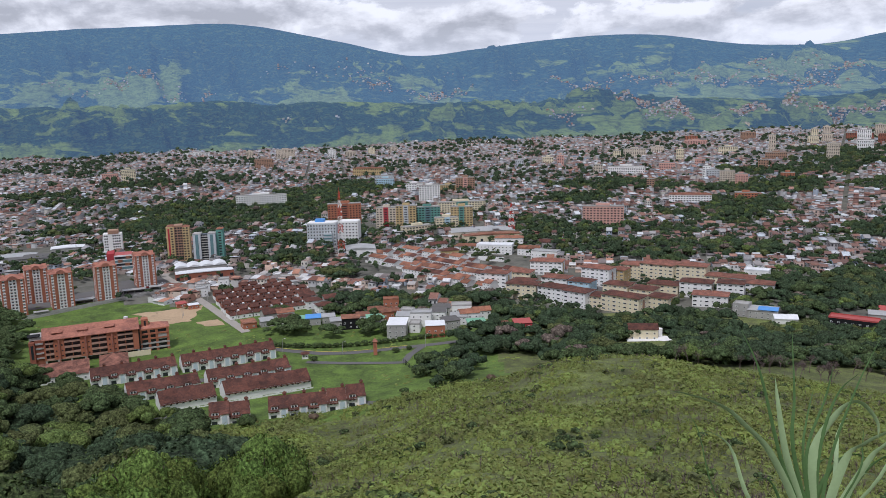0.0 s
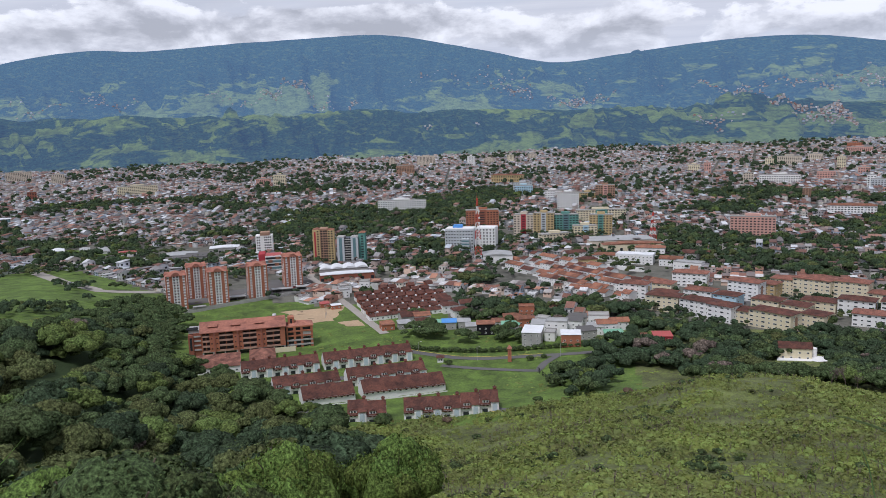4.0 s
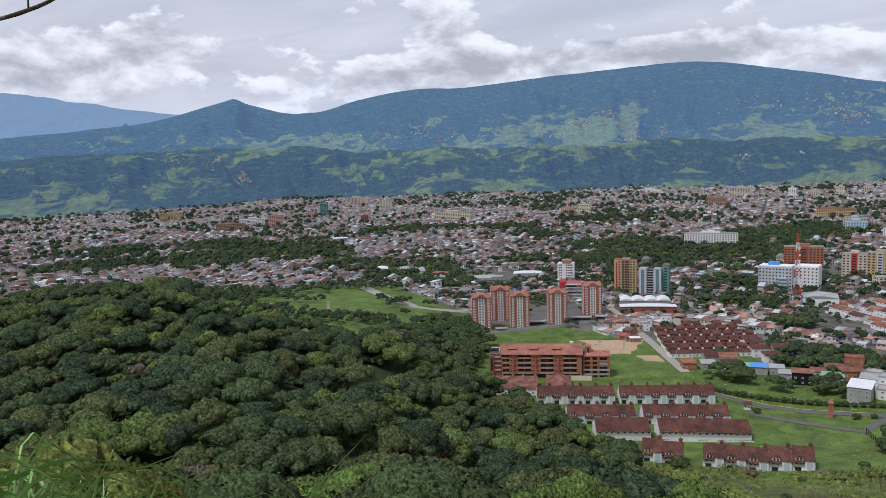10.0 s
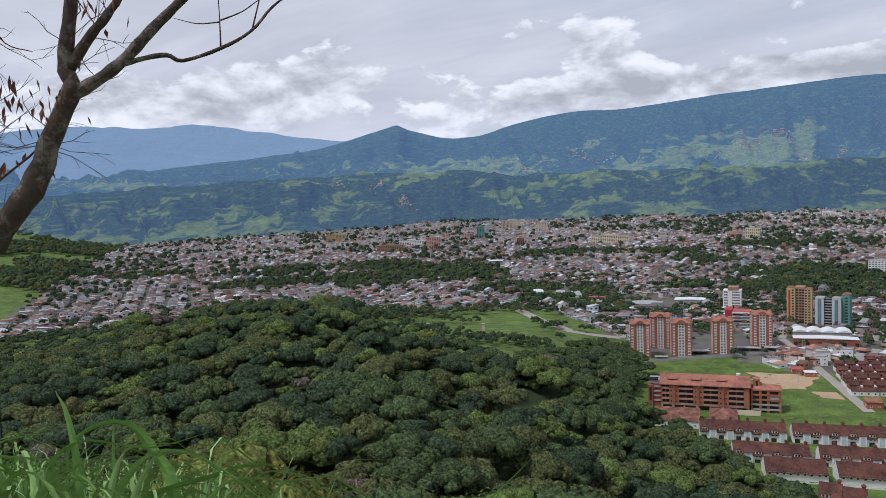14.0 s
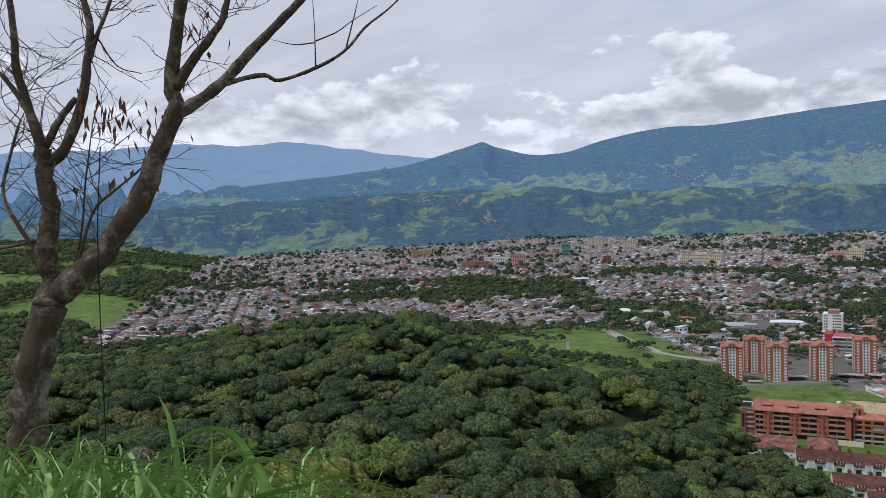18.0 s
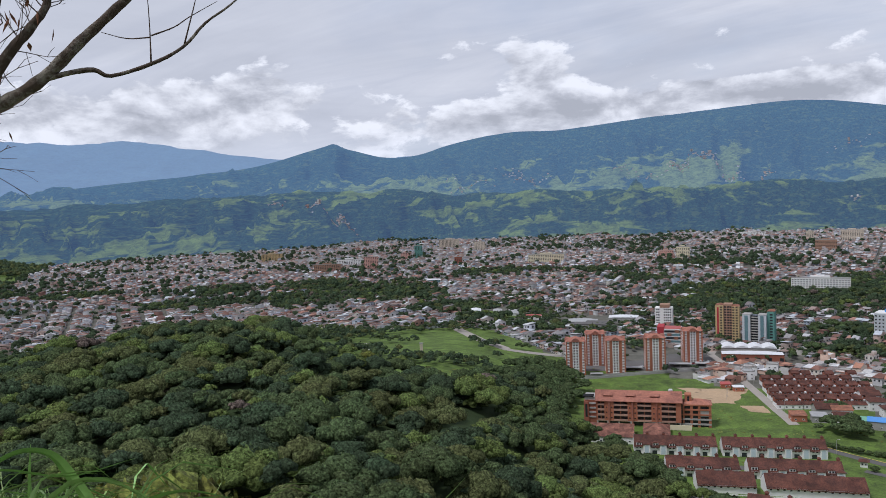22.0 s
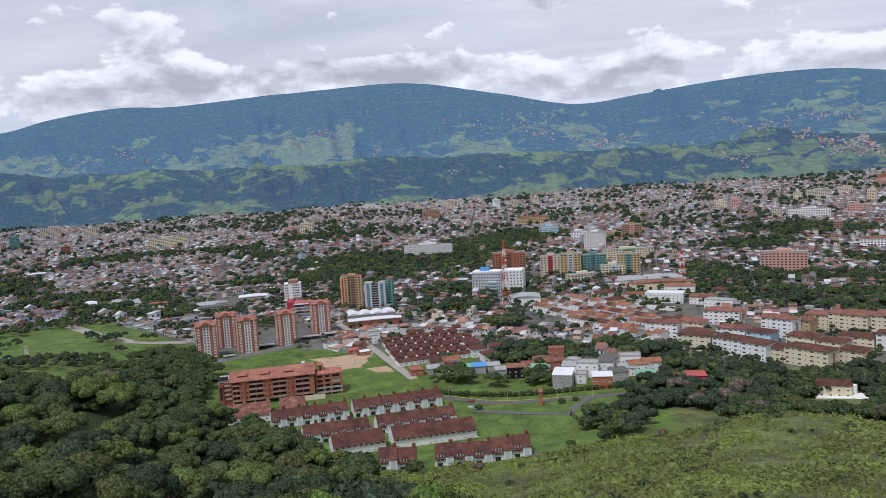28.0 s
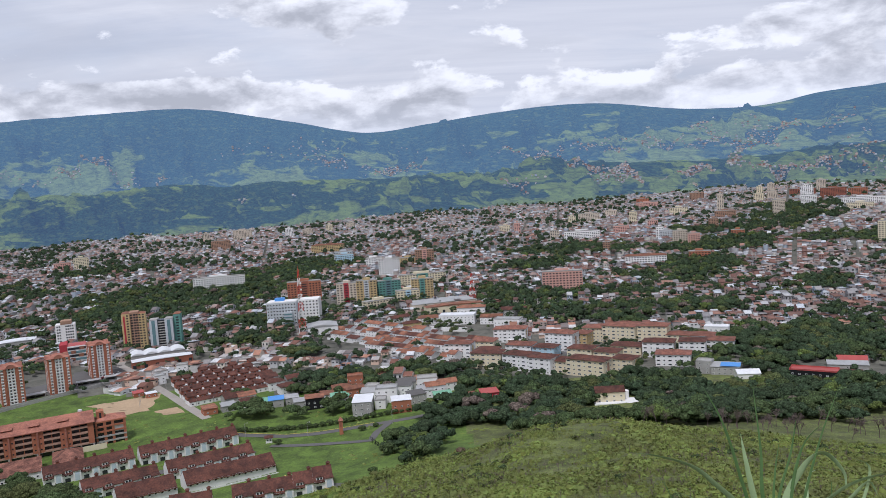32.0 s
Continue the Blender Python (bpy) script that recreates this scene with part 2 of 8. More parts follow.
MEADOW = surf("meadow_grass", (0.092, 0.098, 0.044), 0.95, 1.6, 0.035, 0.9, 1.0, second=((0.150, 0.182, 0.052), 0.16, 0.42, 0.58))
LAWN = surf("lawn_grass", (0.074, 0.112, 0.027), 0.95, 0.9, 0.05, 0.6, 0.8, second=((0.118, 0.185, 0.035), 0.10, 0.42, 0.56))
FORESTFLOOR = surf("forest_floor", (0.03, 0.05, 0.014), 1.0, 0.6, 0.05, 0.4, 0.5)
TOWNGROUND = surf("town_ground", (0.125, 0.122, 0.10), 0.95, 0.12, 0.02, 0.8, 0.1)
ASPHALT = surf("asphalt", (0.13, 0.125, 0.12), 0.9, 1.5, 0.06, 0.2, 0.1)
DIRT = surf("bare_earth", (0.44, 0.32, 0.20), 0.95, 0.5, 0.06, 0.25, 0.4)
CONCRETE = surf("concrete", (0.38, 0.37, 0.35), 0.9, 0.8, 0.1, 0.25, 0.1)
WHITE = surf("white_render", (0.82, 0.81, 0.79), 0.85, 0.8, 0.15, 0.1, 0.05)
CREAM = surf("cream_render", (0.72, 0.64, 0.46), 0.85, 0.8, 0.12, 0.1, 0.05)
ROOFPATCH = surf("patched_clay_tiles", (0.13, 0.060, 0.045), 0.85, 1.0, 0.2, 0.6, 0.3, second=((0.30, 0.135, 0.095), 0.25, 0.42, 0.58))
ROOFROSE = surf("rose_clay_tiles", (0.15, 0.068, 0.050), 0.85, 1.2, 0.16, 0.5, 0.4, rand=0.15, second=((0.27, 0.115, 0.080), 0.2, 0.40, 0.60))
DUSTY = surf("dusty_pink_render", (0.40, 0.25, 0.19), 0.9, 1.5, 0.2, 0.3, 0.1)
BRICK = surf("orange_brick", (0.40, 0.155, 0.09), 0.85, 2.2, 0.12, 0.22, 0.2)
BRICK2 = surf("dark_brick", (0.30, 0.11, 0.07), 0.85, 2.2, 0.12, 0.22, 0.2)
ROOFRED = surf("weathered_red_tiles", (0.072, 0.034, 0.027), 0.85, 1.4, 0.16, 0.6, 0.4, rand=0.12, second=((0.150, 0.060, 0.042), 0.22, 0.42, 0.60))
ROOFORANGE = surf("orange_clay_tiles", (0.17, 0.08, 0.056), 0.85, 1.4, 0.16, 0.5, 0.4, rand=0.25, second=((0.33, 0.145, 0.085), 0.2, 0.40, 0.60))
ROOFCORAL = surf("faded_coral_tiles", (0.24, 0.105, 0.08), 0.85, 1.0, 0.12, 0.45, 0.3, second=((0.41, 0.175, 0.12), 0.16, 0.38, 0.56))
TIN = surf("grey_tin_sheet", (0.45, 0.45, 0.44), 0.5, 0.8, 0.1, 0.25, 0.1, metal=0.3)
WHITETIN = surf("white_tin_sheet", (0.75, 0.76, 0.77), 0.45, 0.6, 0.1, 0.15, 0.05)
# window glass; also the painted shade of open bays and garages
DARKGLASSVOID = surf("dark_window_and_void", (0.03, 0.035, 0.04), 0.25, 1.0, 0.1, 0.2, 0.0, sheen=0.5)
BARK = surf("grey_bark", (0.13, 0.10, 0.075), 0.95, 14.0, 1.5, 0.5, 0.8)
WALLMIX = surf("town_walls", (0.6, 0.6, 0.6), 0.9, 0.6, 0.05, 0.2, 0.0, island=0.2, palette=[(0.64, 0.64, 0.64), (0.52, 0.52, 0.52), (0.56, 0.49, 0.44), (0.66, 0.63, 0.57), (0.36, 0.21, 0.17), (0.47, 0.48, 0.49), (0.66, 0.67, 0.70), (0.40, 0.33, 0.29), (0.55, 0.42, 0.36), (0.38, 0.43, 0.50), (0.31, 0.30, 0.30)])
ROOFMIX = surf("town_roofs", (0.4, 0.2, 0.1), 0.85, 0.8, 0.05, 0.4, 0.0, island=0.3, palette=[(0.235, 0.125, 0.098), (0.29, 0.155, 0.118), (0.18, 0.095, 0.078), (0.37, 0.355, 0.35), (0.22, 0.125, 0.10), (0.48, 0.48, 0.48), (0.17, 0.10, 0.085), (0.25, 0.24, 0.24), (0.33, 0.185, 0.14), (0.52, 0.53, 0.54), (0.25, 0.19, 0.165), (0.41, 0.44, 0.47), (0.15, 0.135, 0.132), (0.21, 0.115, 0.09)])
# paler, greyer copy of the town roofs, with distance haze painted in
ROOFHAZE = surf("hazed_far_town_roofs", (0.4, 0.2, 0.1), 0.9, 0.8, 0.05, 0.3, 0.0, island=0.2, palette=[(0.273, 0.172, 0.142), (0.314, 0.202, 0.167), (0.233, 0.152, 0.132), (0.385, 0.374, 0.374), (0.263, 0.172, 0.146), (0.476, 0.476, 0.476), (0.293, 0.283, 0.283), (0.344, 0.238, 0.198), (0.425, 0.425, 0.435), (0.223, 0.202, 0.198)])
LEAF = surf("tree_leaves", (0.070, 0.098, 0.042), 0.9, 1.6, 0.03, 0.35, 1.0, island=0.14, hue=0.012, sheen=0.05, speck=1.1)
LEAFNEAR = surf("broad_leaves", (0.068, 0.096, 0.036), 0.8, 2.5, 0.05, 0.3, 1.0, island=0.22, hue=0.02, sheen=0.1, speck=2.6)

# ---- land ----
def lattice(ix, iy, seed):
    h = (ix.astype(np.int64) * 374761393 + iy.astype(np.int64) * 668265263 + seed * 1274126177) & 0x7FFFFFFF
    h = (h ^ (h >> 13)) * 1274126177 & 0x7FFFFFFF
    return ((h ^ (h >> 16)) & 0xFFFF) / 65535.0


def noise2(x, y, seed=0):
    """Smooth value noise, 0 to 1."""
    x, y = np.asarray(x, float), np.asarray(y, float)
    ix, iy = np.floor(x).astype(np.int64), np.floor(y).astype(np.int64)
    u, v = x - ix, y - iy
    u, v = u * u * (3 - 2 * u), v * v * (3 - 2 * v)
    a, b = lattice(ix, iy, seed), lattice(ix + 1, iy, seed)
    c, d = lattice(ix, iy + 1, seed), lattice(ix + 1, iy + 1, seed)
    return (a * (1 - u) + b * u) * (1 - v) + (c * (1 - u) + d * u) * v


def fbm(x, y, seed=0, octaves=4):
    total, amp, norm = 0.0, 1.0, 0.0
    for k in range(octaves):
        total = total + amp * noise2(x * 2 ** k, y * 2 ** k, seed + k)
        norm += amp
        amp *= 0.5
    return total / norm


def soft_interp(x, xs, ys):
    """Smooth interpolation along one axis: ys may have further axes."""
    xs, ys = np.asarray(xs, float), np.asarray(ys, float)
    x = np.clip(x, xs[0], xs[-1])
    slope = np.gradient(ys, xs, axis=0)
    i = np.clip(np.searchsorted(xs, x) - 1, 0, len(xs) - 2)
    h = xs[i + 1] - xs[i]
    t = (x - xs[i]) / h
    a, b, c, d = 2 * t**3 - 3 * t**2 + 1, t**3 - 2 * t**2 + t, 3 * t**2 - 2 * t**3, t**3 - t**2
    return a * ys[i] + b * h * slope[i] + c * ys[i + 1] + d * h * slope[i + 1]


# the hillside and the valley: heights at these distances, along these directions (degrees left of straight ahead)
STEPS = (60, 100, 200, 300, 400, 550, 700, 1000, 1700, 2700)
PROFILE = {
    -60: (-31, -49, -80, -104, -122, -138, -140, -138, -110, -75),
    -25: (-31, -49, -80, -102, -124, -138, -140, -138, -115, -74),
    -5: (-32, -50, -83, -110, -132, -139, -140, -138, -121, -94),
    10: (-33, -53, -95, -127, -140, -140, -140, -139, -126, -102),
    28: (-34, -55, -96, -127, -139, -140, -138, -139, -127, -107),
    40: (-35, -57, -86, -98, -104, -110, -122, -137, -129, -103),
    55: (-36, -58, -78, -80, -80, -82, -105, -140, -133, -118),
    66: (-35, -57, -77, -80, -82, -88, -108, -140, -137, -128),
    75: (-34, -56, -76, -79, -84, -98, -113, -138, -108, -62),
    90: (-34, -56, -76, -79, -84, -98, -113, -125, -85, -35),
}
AZ = np.array(sorted(PROFILE), float)
PROF = np.array([PROFILE[int(a)] for a in AZ], float)


def land(x, y):
    """Height of the ground at (x, y), numpy arrays."""
    x, y = np.asarray(x, float), np.asarray(y, float)
    d = np.hypot(x, y)
    az = np.degrees(np.arctan2(-x, y))
    away = np.clip((np.abs(az - 10) - 95) / 50, 0, 1)
    a = np.clip(az, AZ[0], AZ[-1])
    i = np.clip(np.searchsorted(AZ, a) - 1, 0, len(AZ) - 2)
    w = (a - AZ[i]) / (AZ[i + 1] - AZ[i])
    w = w * w * (3 - 2 * w)
    near = np.array((0, -1.2, -6.2, -18.0), float)
    xs = np.array((0, 4, 12, 30) + STEPS, float)
    lo = np.empty(d.shape)
    cols = [soft_interp(d, xs, np.concatenate((near, PROF[k]))) for k in range(len(AZ))]
    cols = np.stack(cols)
    lo = np.take_along_axis(cols, i[None], 0)[0] * (1 - w) + np.take_along_axis(cols, (i + 1)[None], 0)[0] * w
    lo = lo * (1 - away) + away * (0.22 * d)
    ledge = np.exp(-((x + 6.3) ** 2 + (y - 1.2) ** 2) / 5.0)
    rough = (fbm(x / 90, y / 90, 3) - 0.5) * 7 * np.clip((d - 40) / 150, 0, 1) * np.clip((480 - d) / 150, 0.0, 1)
    bumps = (fbm(x / 9, y / 9, 7, 3) - 0.5) * 1.6 * np.clip(d / 60, 0, 1) * np.clip((420 - d) / 100, 0.0, 1)
    # the rounded brow of the slope before the flats
    brow = 9.0 * np.exp(-(((az + 12.0) / 6.2) ** 4)) * np.exp(-(((d - 310) / 45) ** 2))
    return lo + ledge * 1.5 + rough + bumps + brow

# ---- mesh tools ----


class Geo:
    """Collects faces, then becomes one mesh object."""

    def __init__(self):
        self.v, self.f, self.m = [], [], []

    def add(self, pts, faces, mat=0):
        n = len(self.v)
        self.v += [tuple(p) for p in pts]
        self.f += [tuple(n + i for i in q) for q in faces]
        self.m += [mat] * len(faces)
        return self

    def box(self, x0, x1, y0, y1, z0, z1, mat=0):
        p = [(x, y, z) for z in (z0, z1) for x, y in ((x0, y0), (x1, y0), (x1, y1), (x0, y1))]
        return self.add(p, ((3, 2, 1, 0), (4, 5, 6, 7), (0, 1, 5, 4), (1, 2, 6, 5), (2, 3, 7, 6), (3, 0, 4, 7)), mat)

    def gable(self, x0, x1, y0, y1, z, rise, mat=0, over=0.5, thick=0.22):
        """A pitched roof with its ridge along x."""
        yc, k = (y0 + y1) / 2, rise / ((y1 - y0) / 2)
        a, b, c, d = x0 - over, x1 + over, y0 - over, y1 + over
        e = z - k * over
        p = []
        for x in (a, b):
            p += [(x, c, e), (x, yc, z + rise), (x, d, e), (x, d, e + thick), (x, yc, z + rise + thick), (x, c, e + thick)]
        return self.add(p, ((0, 5, 4, 1), (1, 4, 3, 2), (7, 10, 11, 6), (8, 9, 10, 7), (5, 11, 10, 4), (4, 10, 9, 3), (0, 1, 7, 6), (1, 2, 8, 7), (0, 6, 11, 5), (2, 3, 9, 8)), mat)

    def gable_wall(self, x, y0, y1, z, rise, mat=0, t=0.2):
        yc = (y0 + y1) / 2
        p = [(x - t, y0, z), (x - t, y1, z), (x - t, yc, z + rise), (x + t, y0, z), (x + t, y1, z), (x + t, yc, z + rise)]
        return self.add(p, ((0, 2, 1), (3, 4, 5), (0, 1, 4, 3), (1, 2, 5, 4), (2, 0, 3, 5)), mat)

    def hip(self, x0, x1, y0, y1, z, rise, mat=0, over=0.5, inset=None, thick=0.2):
        a, b, c, d = x0 - over, x1 + over, y0 - over, y1 + over
        yc, r = (c + d) / 2, (d - c) / 2 if inset is None else inset
        r = min(r, (b - a) / 2 - 0.05)
        p = [(a, c, z), (b, c, z), (b, d, z), (a, d, z), (a, c, z + thick), (b, c, z + thick), (b, d, z + thick), (a, d, z + thick), (a + r, yc, z + rise), (b - r, yc, z + rise)]
        return self.add(p, ((3, 2, 1, 0), (0, 1, 5, 4), (1, 2, 6, 5), (2, 3, 7, 6), (3, 0, 4, 7), (4, 5, 9, 8), (5, 6, 9), (6, 7, 8, 9), (7, 4, 8)), mat)

    def tube(self, path, radii, sides=6, mat=0, cap=True):
        """A tapered tube along points."""
        path = [Vector(p) for p in path]
        n0 = len(self.v)
        for i, p in enumerate(path):
            t = (path[min(i + 1, len(path) - 1)] - path[max(i - 1, 0)]).normalized()
            u = t.orthogonal().normalized() if i == 0 else (u - t * u.dot(t)).normalized()
            w = t.cross(u)
            for k in range(sides):
                a = 2 * math.pi * k / sides
                self.v.append(tuple(p + (u * math.cos(a) + w * math.sin(a)) * radii[i]))
        for i in range(len(path) - 1):
            for k in range(sides):
                a, b = n0 + i * sides + k, n0 + i * sides + (k + 1) % sides
                self.f.append((a, b, b + sides, a + sides))
                self.m.append(mat)
        if cap:
            self.f.append(tuple(n0 + (len(path) - 1) * sides + k for k in range(sides)))
            self.f.append(tuple(n0 + sides - 1 - k for k in range(sides)))
            self.m += [mat, mat]
        return self

    def mesh(self, name, mats):
        me = bpy.data.meshes.new(name)
        me.from_pydata(self.v, [], self.f)
        for m in mats if isinstance(mats, (list, tuple)) else [mats]:
            me.materials.append(m)
        me.polygons.foreach_set("material_index", self.m)
        me.update()
        return me

    def obj(self, name, mats, parent=None, m=None, label=""):
        return place(name, self.mesh(name, mats), parent, m, label)


def place(name, me, parent=None, m=None, label=""):
    ob = new(name, me)
    ob.parent = parent
    if m is not None:
        ob.matrix_basis = m
    return tagged(ob, label)


def empty(name, m, label, category, group="", kind=""):
    ob = new(name)
    ob.matrix_basis = m
    return tagged(ob, label, category, group, kind)


def quads_mesh(name, co, quads, mats, index=None):
    """A mesh of quads from arrays: points (n, 3), corners (k, 4)."""
    me = bpy.data.meshes.new(name)
    me.vertices.add(len(co))
    me.vertices.foreach_set("co", np.ascontiguousarray(co, dtype=np.float32).ravel())
    me.loops.add(quads.size)
    me.loops.foreach_set("vertex_index", np.ascontiguousarray(quads, dtype=np.int32).ravel())
    me.polygons.add(len(quads))
    me.polygons.foreach_set("loop_start", np.arange(0, quads.size, 4, dtype=np.int32))
    for m in mats:
        me.materials.append(m)
    if index is not None:
        me.polygons.foreach_set("material_index", np.ascontiguousarray(index, dtype=np.int32))
    me.update(calc_edges=True)
    return me


def spread(tv, tq, at, scale, turn):
    """Many copies of a template as arrays. tv (n,3), tq (k,4); at (N,3), scale (N,3), turn (N)."""
    N, c, s = len(at), np.cos(turn)[:, None], np.sin(turn)[:, None]
    p = tv[None] * scale[:, None]
    out = np.stack((p[..., 0] * c - p[..., 1] * s, p[..., 0] * s + p[..., 1] * c, p[..., 2]), -1) + at[:, None]
    q = tq[None] + (np.arange(N) * len(tv))[:, None, None]
    return out.reshape(-1, 3), q.reshape(-1, 4)


def ground_at(x, y):
    return float(land(np.array([x]), np.array([y]))[0])


# ---- ground ----
def town_end(az):
    return np.interp(az, (-60, -30, 0, 45, 62, 65.5, 69.6, 73, 75.5, 77), (2720, 2720, 2700, 2680, 2650, 2600, 1530, 1150, 900, 0))


def inside_town(x, y):
    d, az = np.hypot(x, y), np.degrees(np.arctan2(-x, y))
    start = np.interp(az, (-60, -22, -10, 10, 26, 31, 36, 44, 50, 60, 72, 85), (545, 545, 520, 560, 660, 690, 850, 860, 930, 1000, 860, 860))
    return (d > start) & (d < town_end(az) + 60)


def inside_forest(x, y):
    d, az = np.hypot(x, y), np.degrees(np.arctan2(-x, y))
    far = np.interp(az, (14.5, 17, 19, 22, 29, 33, 38, 45, 50, 58, 66, 74, 85), (0, 230, 330, 365, 440, 540, 475, 485, 560, 640, 560, 470, 470))
    near = np.interp(az, (0, 10, 20, 30, 80), (300, 195, 120, 60, 42))
    return (d < far) & (d > near)


def make_ground():
    rings = np.concatenate(([0.0, 1.5, 3, 5, 8], np.geomspace(12, 700, 120), np.geomspace(712, 2900, 70)))
    front = np.radians(np.arange(-45, 95.01, 0.5))
    back = np.radians(np.arange(99, 311, 4.0))
    az = np.concatenate((front, back))
    D, A = np.meshgrid(rings, az, indexing="ij")
    X, Y = -D * np.sin(A), D * np.cos(A)
    co = np.stack((X, Y, land(X, Y)), -1).reshape(-1, 3)
    n, k = len(rings), len(az)
    i, j = np.meshgrid(np.arange(n - 1), np.arange(k), indexing="ij")
    j2 = (j + 1) % k
    quads = np.stack((i * k + j, i * k + j2, (i + 1) * k + j2, (i + 1) * k + j), -1).reshape(-1, 4)[:, ::-1]
    mid = co[quads].mean(1)
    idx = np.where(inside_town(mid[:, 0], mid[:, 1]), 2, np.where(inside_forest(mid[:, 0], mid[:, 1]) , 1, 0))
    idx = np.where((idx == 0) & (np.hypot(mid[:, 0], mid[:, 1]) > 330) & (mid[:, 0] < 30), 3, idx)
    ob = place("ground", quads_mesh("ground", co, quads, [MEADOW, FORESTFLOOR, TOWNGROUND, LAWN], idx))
    for p in ob.data.polygons:
        p.use_smooth = True
    return tagged(ob, "hillside and valley floor with rough grass, woods and town", "ground", kind="structure")


make_ground()


def ridge(name, label, mat, az0, az1, d0, d1, d2, foot, crest, relief, seed, step=0.2, rough=0.04):
    """A range of hills: from its foot at d0 up to the crest at d1 and down behind to d2. foot, crest: degrees above level, by direction."""
    az = np.arange(az0, az1 + step, step)
    t = np.concatenate((np.linspace(0, 1, 76), np.linspace(1.06, 1.5, 6)))
    T, A = np.meshgrid(t, az, indexing="ij")
    wob = (fbm(A / 7 + 3, A * 0 + seed, seed, 3) - 0.5) * 0.5
    D = np.where(T <= 1, d0 + (d1 - d0) * T, d1 + (d2 - d1) * (T - 1) * 2)
    lo, hi = np.interp(A, *foot), soft_interp(A.ravel(), *crest).reshape(A.shape)
    shape = np.clip(T, 0, 1) ** 0.9
    el = lo + (hi - lo) * np.where(T <= 1, shape, 1 - (T - 1) * 1.4)
    x, y = -D * np.sin(np.radians(A)), D * np.cos(np.radians(A))
    gully = np.abs(fbm(A / 3.2 + T * 1.1 + wob, T * 2.2 + seed, seed, 5) - 0.5) * 2
    cleft = np.abs(fbm(A / 1.5 - T * 0.8 + wob * 2, T * 2.6 + seed, seed + 9, 3) - 0.5) * 2
    valley = np.abs(fbm(A / 6.0 + T * 0.9 + wob, T * 1.6 + seed, seed + 4, 2) - 0.5) * 2
    lumps = fbm(x / 260, y / 260, seed + 5, 5) - 0.5
    fade = np.sin(np.pi * np.clip(T, 0, 1)) * 1.0 + rough * np.clip(T, 0, 1)
    z = EYE + D * np.tan(np.radians(el)) + relief * (fade * ((0.35 - gully) * 1.0 + lumps * 0.8) + np.sin(np.pi * np.clip(T, 0, 1)) ** 2 * ((0.3 - cleft) * 1.3 + (0.35 - valley) * 1.6))
    co = np.stack((x, y, z), -1).reshape(-1, 3)
    n, k = T.shape
    i, j = np.meshgrid(np.arange(n - 1), np.arange(k - 1), indexing="ij")
    quads = np.stack((i * k + j, (i + 1) * k + j, (i + 1) * k + j + 1, i * k + j + 1), -1).reshape(-1, 4)
    ob = place(name, quads_mesh(name, co, quads, [mat]))
    ob.data.polygons.foreach_set("use_smooth", np.ones(len(quads), bool))
    hollow = np.clip(gully * 1.3 + cleft * 0.8 + valley * 0.8 - 0.55, 0, 1)
    ob.data.attributes.new("hollow", "FLOAT", "POINT").data.foreach_set("value", hollow.ravel().astype(np.float32))
    return tagged(ob, label, "hills", kind="structure"), (x, y, z)


FOOT_AZ = (-62, -34, -24, -14, -4, 6, 14, 22, 30, 38, 45, 50, 55, 65, 75, 110)
FOOT_EL = (1.8, 0.9, 0.4, 0.5, 0.6, 0.7, 0.9, 0.9, 0.9, 1.1, 1.45, 1.6, 1.2, 0.9, 0.1, -0.5)
PEAK_AZ = (-62, -40, -33, -29, -27, -22, -14, -8, -3, 1.4, 7.2, 13.6, 20, 25, 30, 34, 38, 41, 43.3, 45, 46.1, 46.8, 47.5, 48.8, 52, 56, 61, 68, 80, 110)
PEAK_EL = (5.5, 5.0, 4.4, 4.2, 3.85, 3.9, 5.0, 4.85, 4.4, 4.0, 5.1, 6.25, 6.1, 5.8, 5.35, 5.3, 4.7, 3.9, 3.85, 4.28, 4.60, 4.92, 4.74, 4.38, 3.5, 3.0, 2.5, 1.8, 1.0, 0.5)
FAR_AZ = (30, 41, 46, 51, 54, 57, 60.8, 64, 69, 73, 80, 90, 110)
FAR_EL = (3.6, 3.9, 3.5, 4.0, 4.3, 4.7, 5.3, 5.05, 5.2, 4.8, 4.6, 4.4, 4.0)
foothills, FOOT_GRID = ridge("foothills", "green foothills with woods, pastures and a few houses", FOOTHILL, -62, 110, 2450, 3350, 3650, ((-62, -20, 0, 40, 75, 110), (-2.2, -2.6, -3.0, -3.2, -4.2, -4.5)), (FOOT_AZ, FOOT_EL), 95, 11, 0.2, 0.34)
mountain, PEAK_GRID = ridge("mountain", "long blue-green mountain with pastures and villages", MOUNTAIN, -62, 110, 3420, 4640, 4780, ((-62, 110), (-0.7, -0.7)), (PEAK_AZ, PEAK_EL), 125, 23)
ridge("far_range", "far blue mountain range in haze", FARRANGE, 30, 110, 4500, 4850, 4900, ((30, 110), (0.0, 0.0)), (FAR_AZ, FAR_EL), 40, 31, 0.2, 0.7)

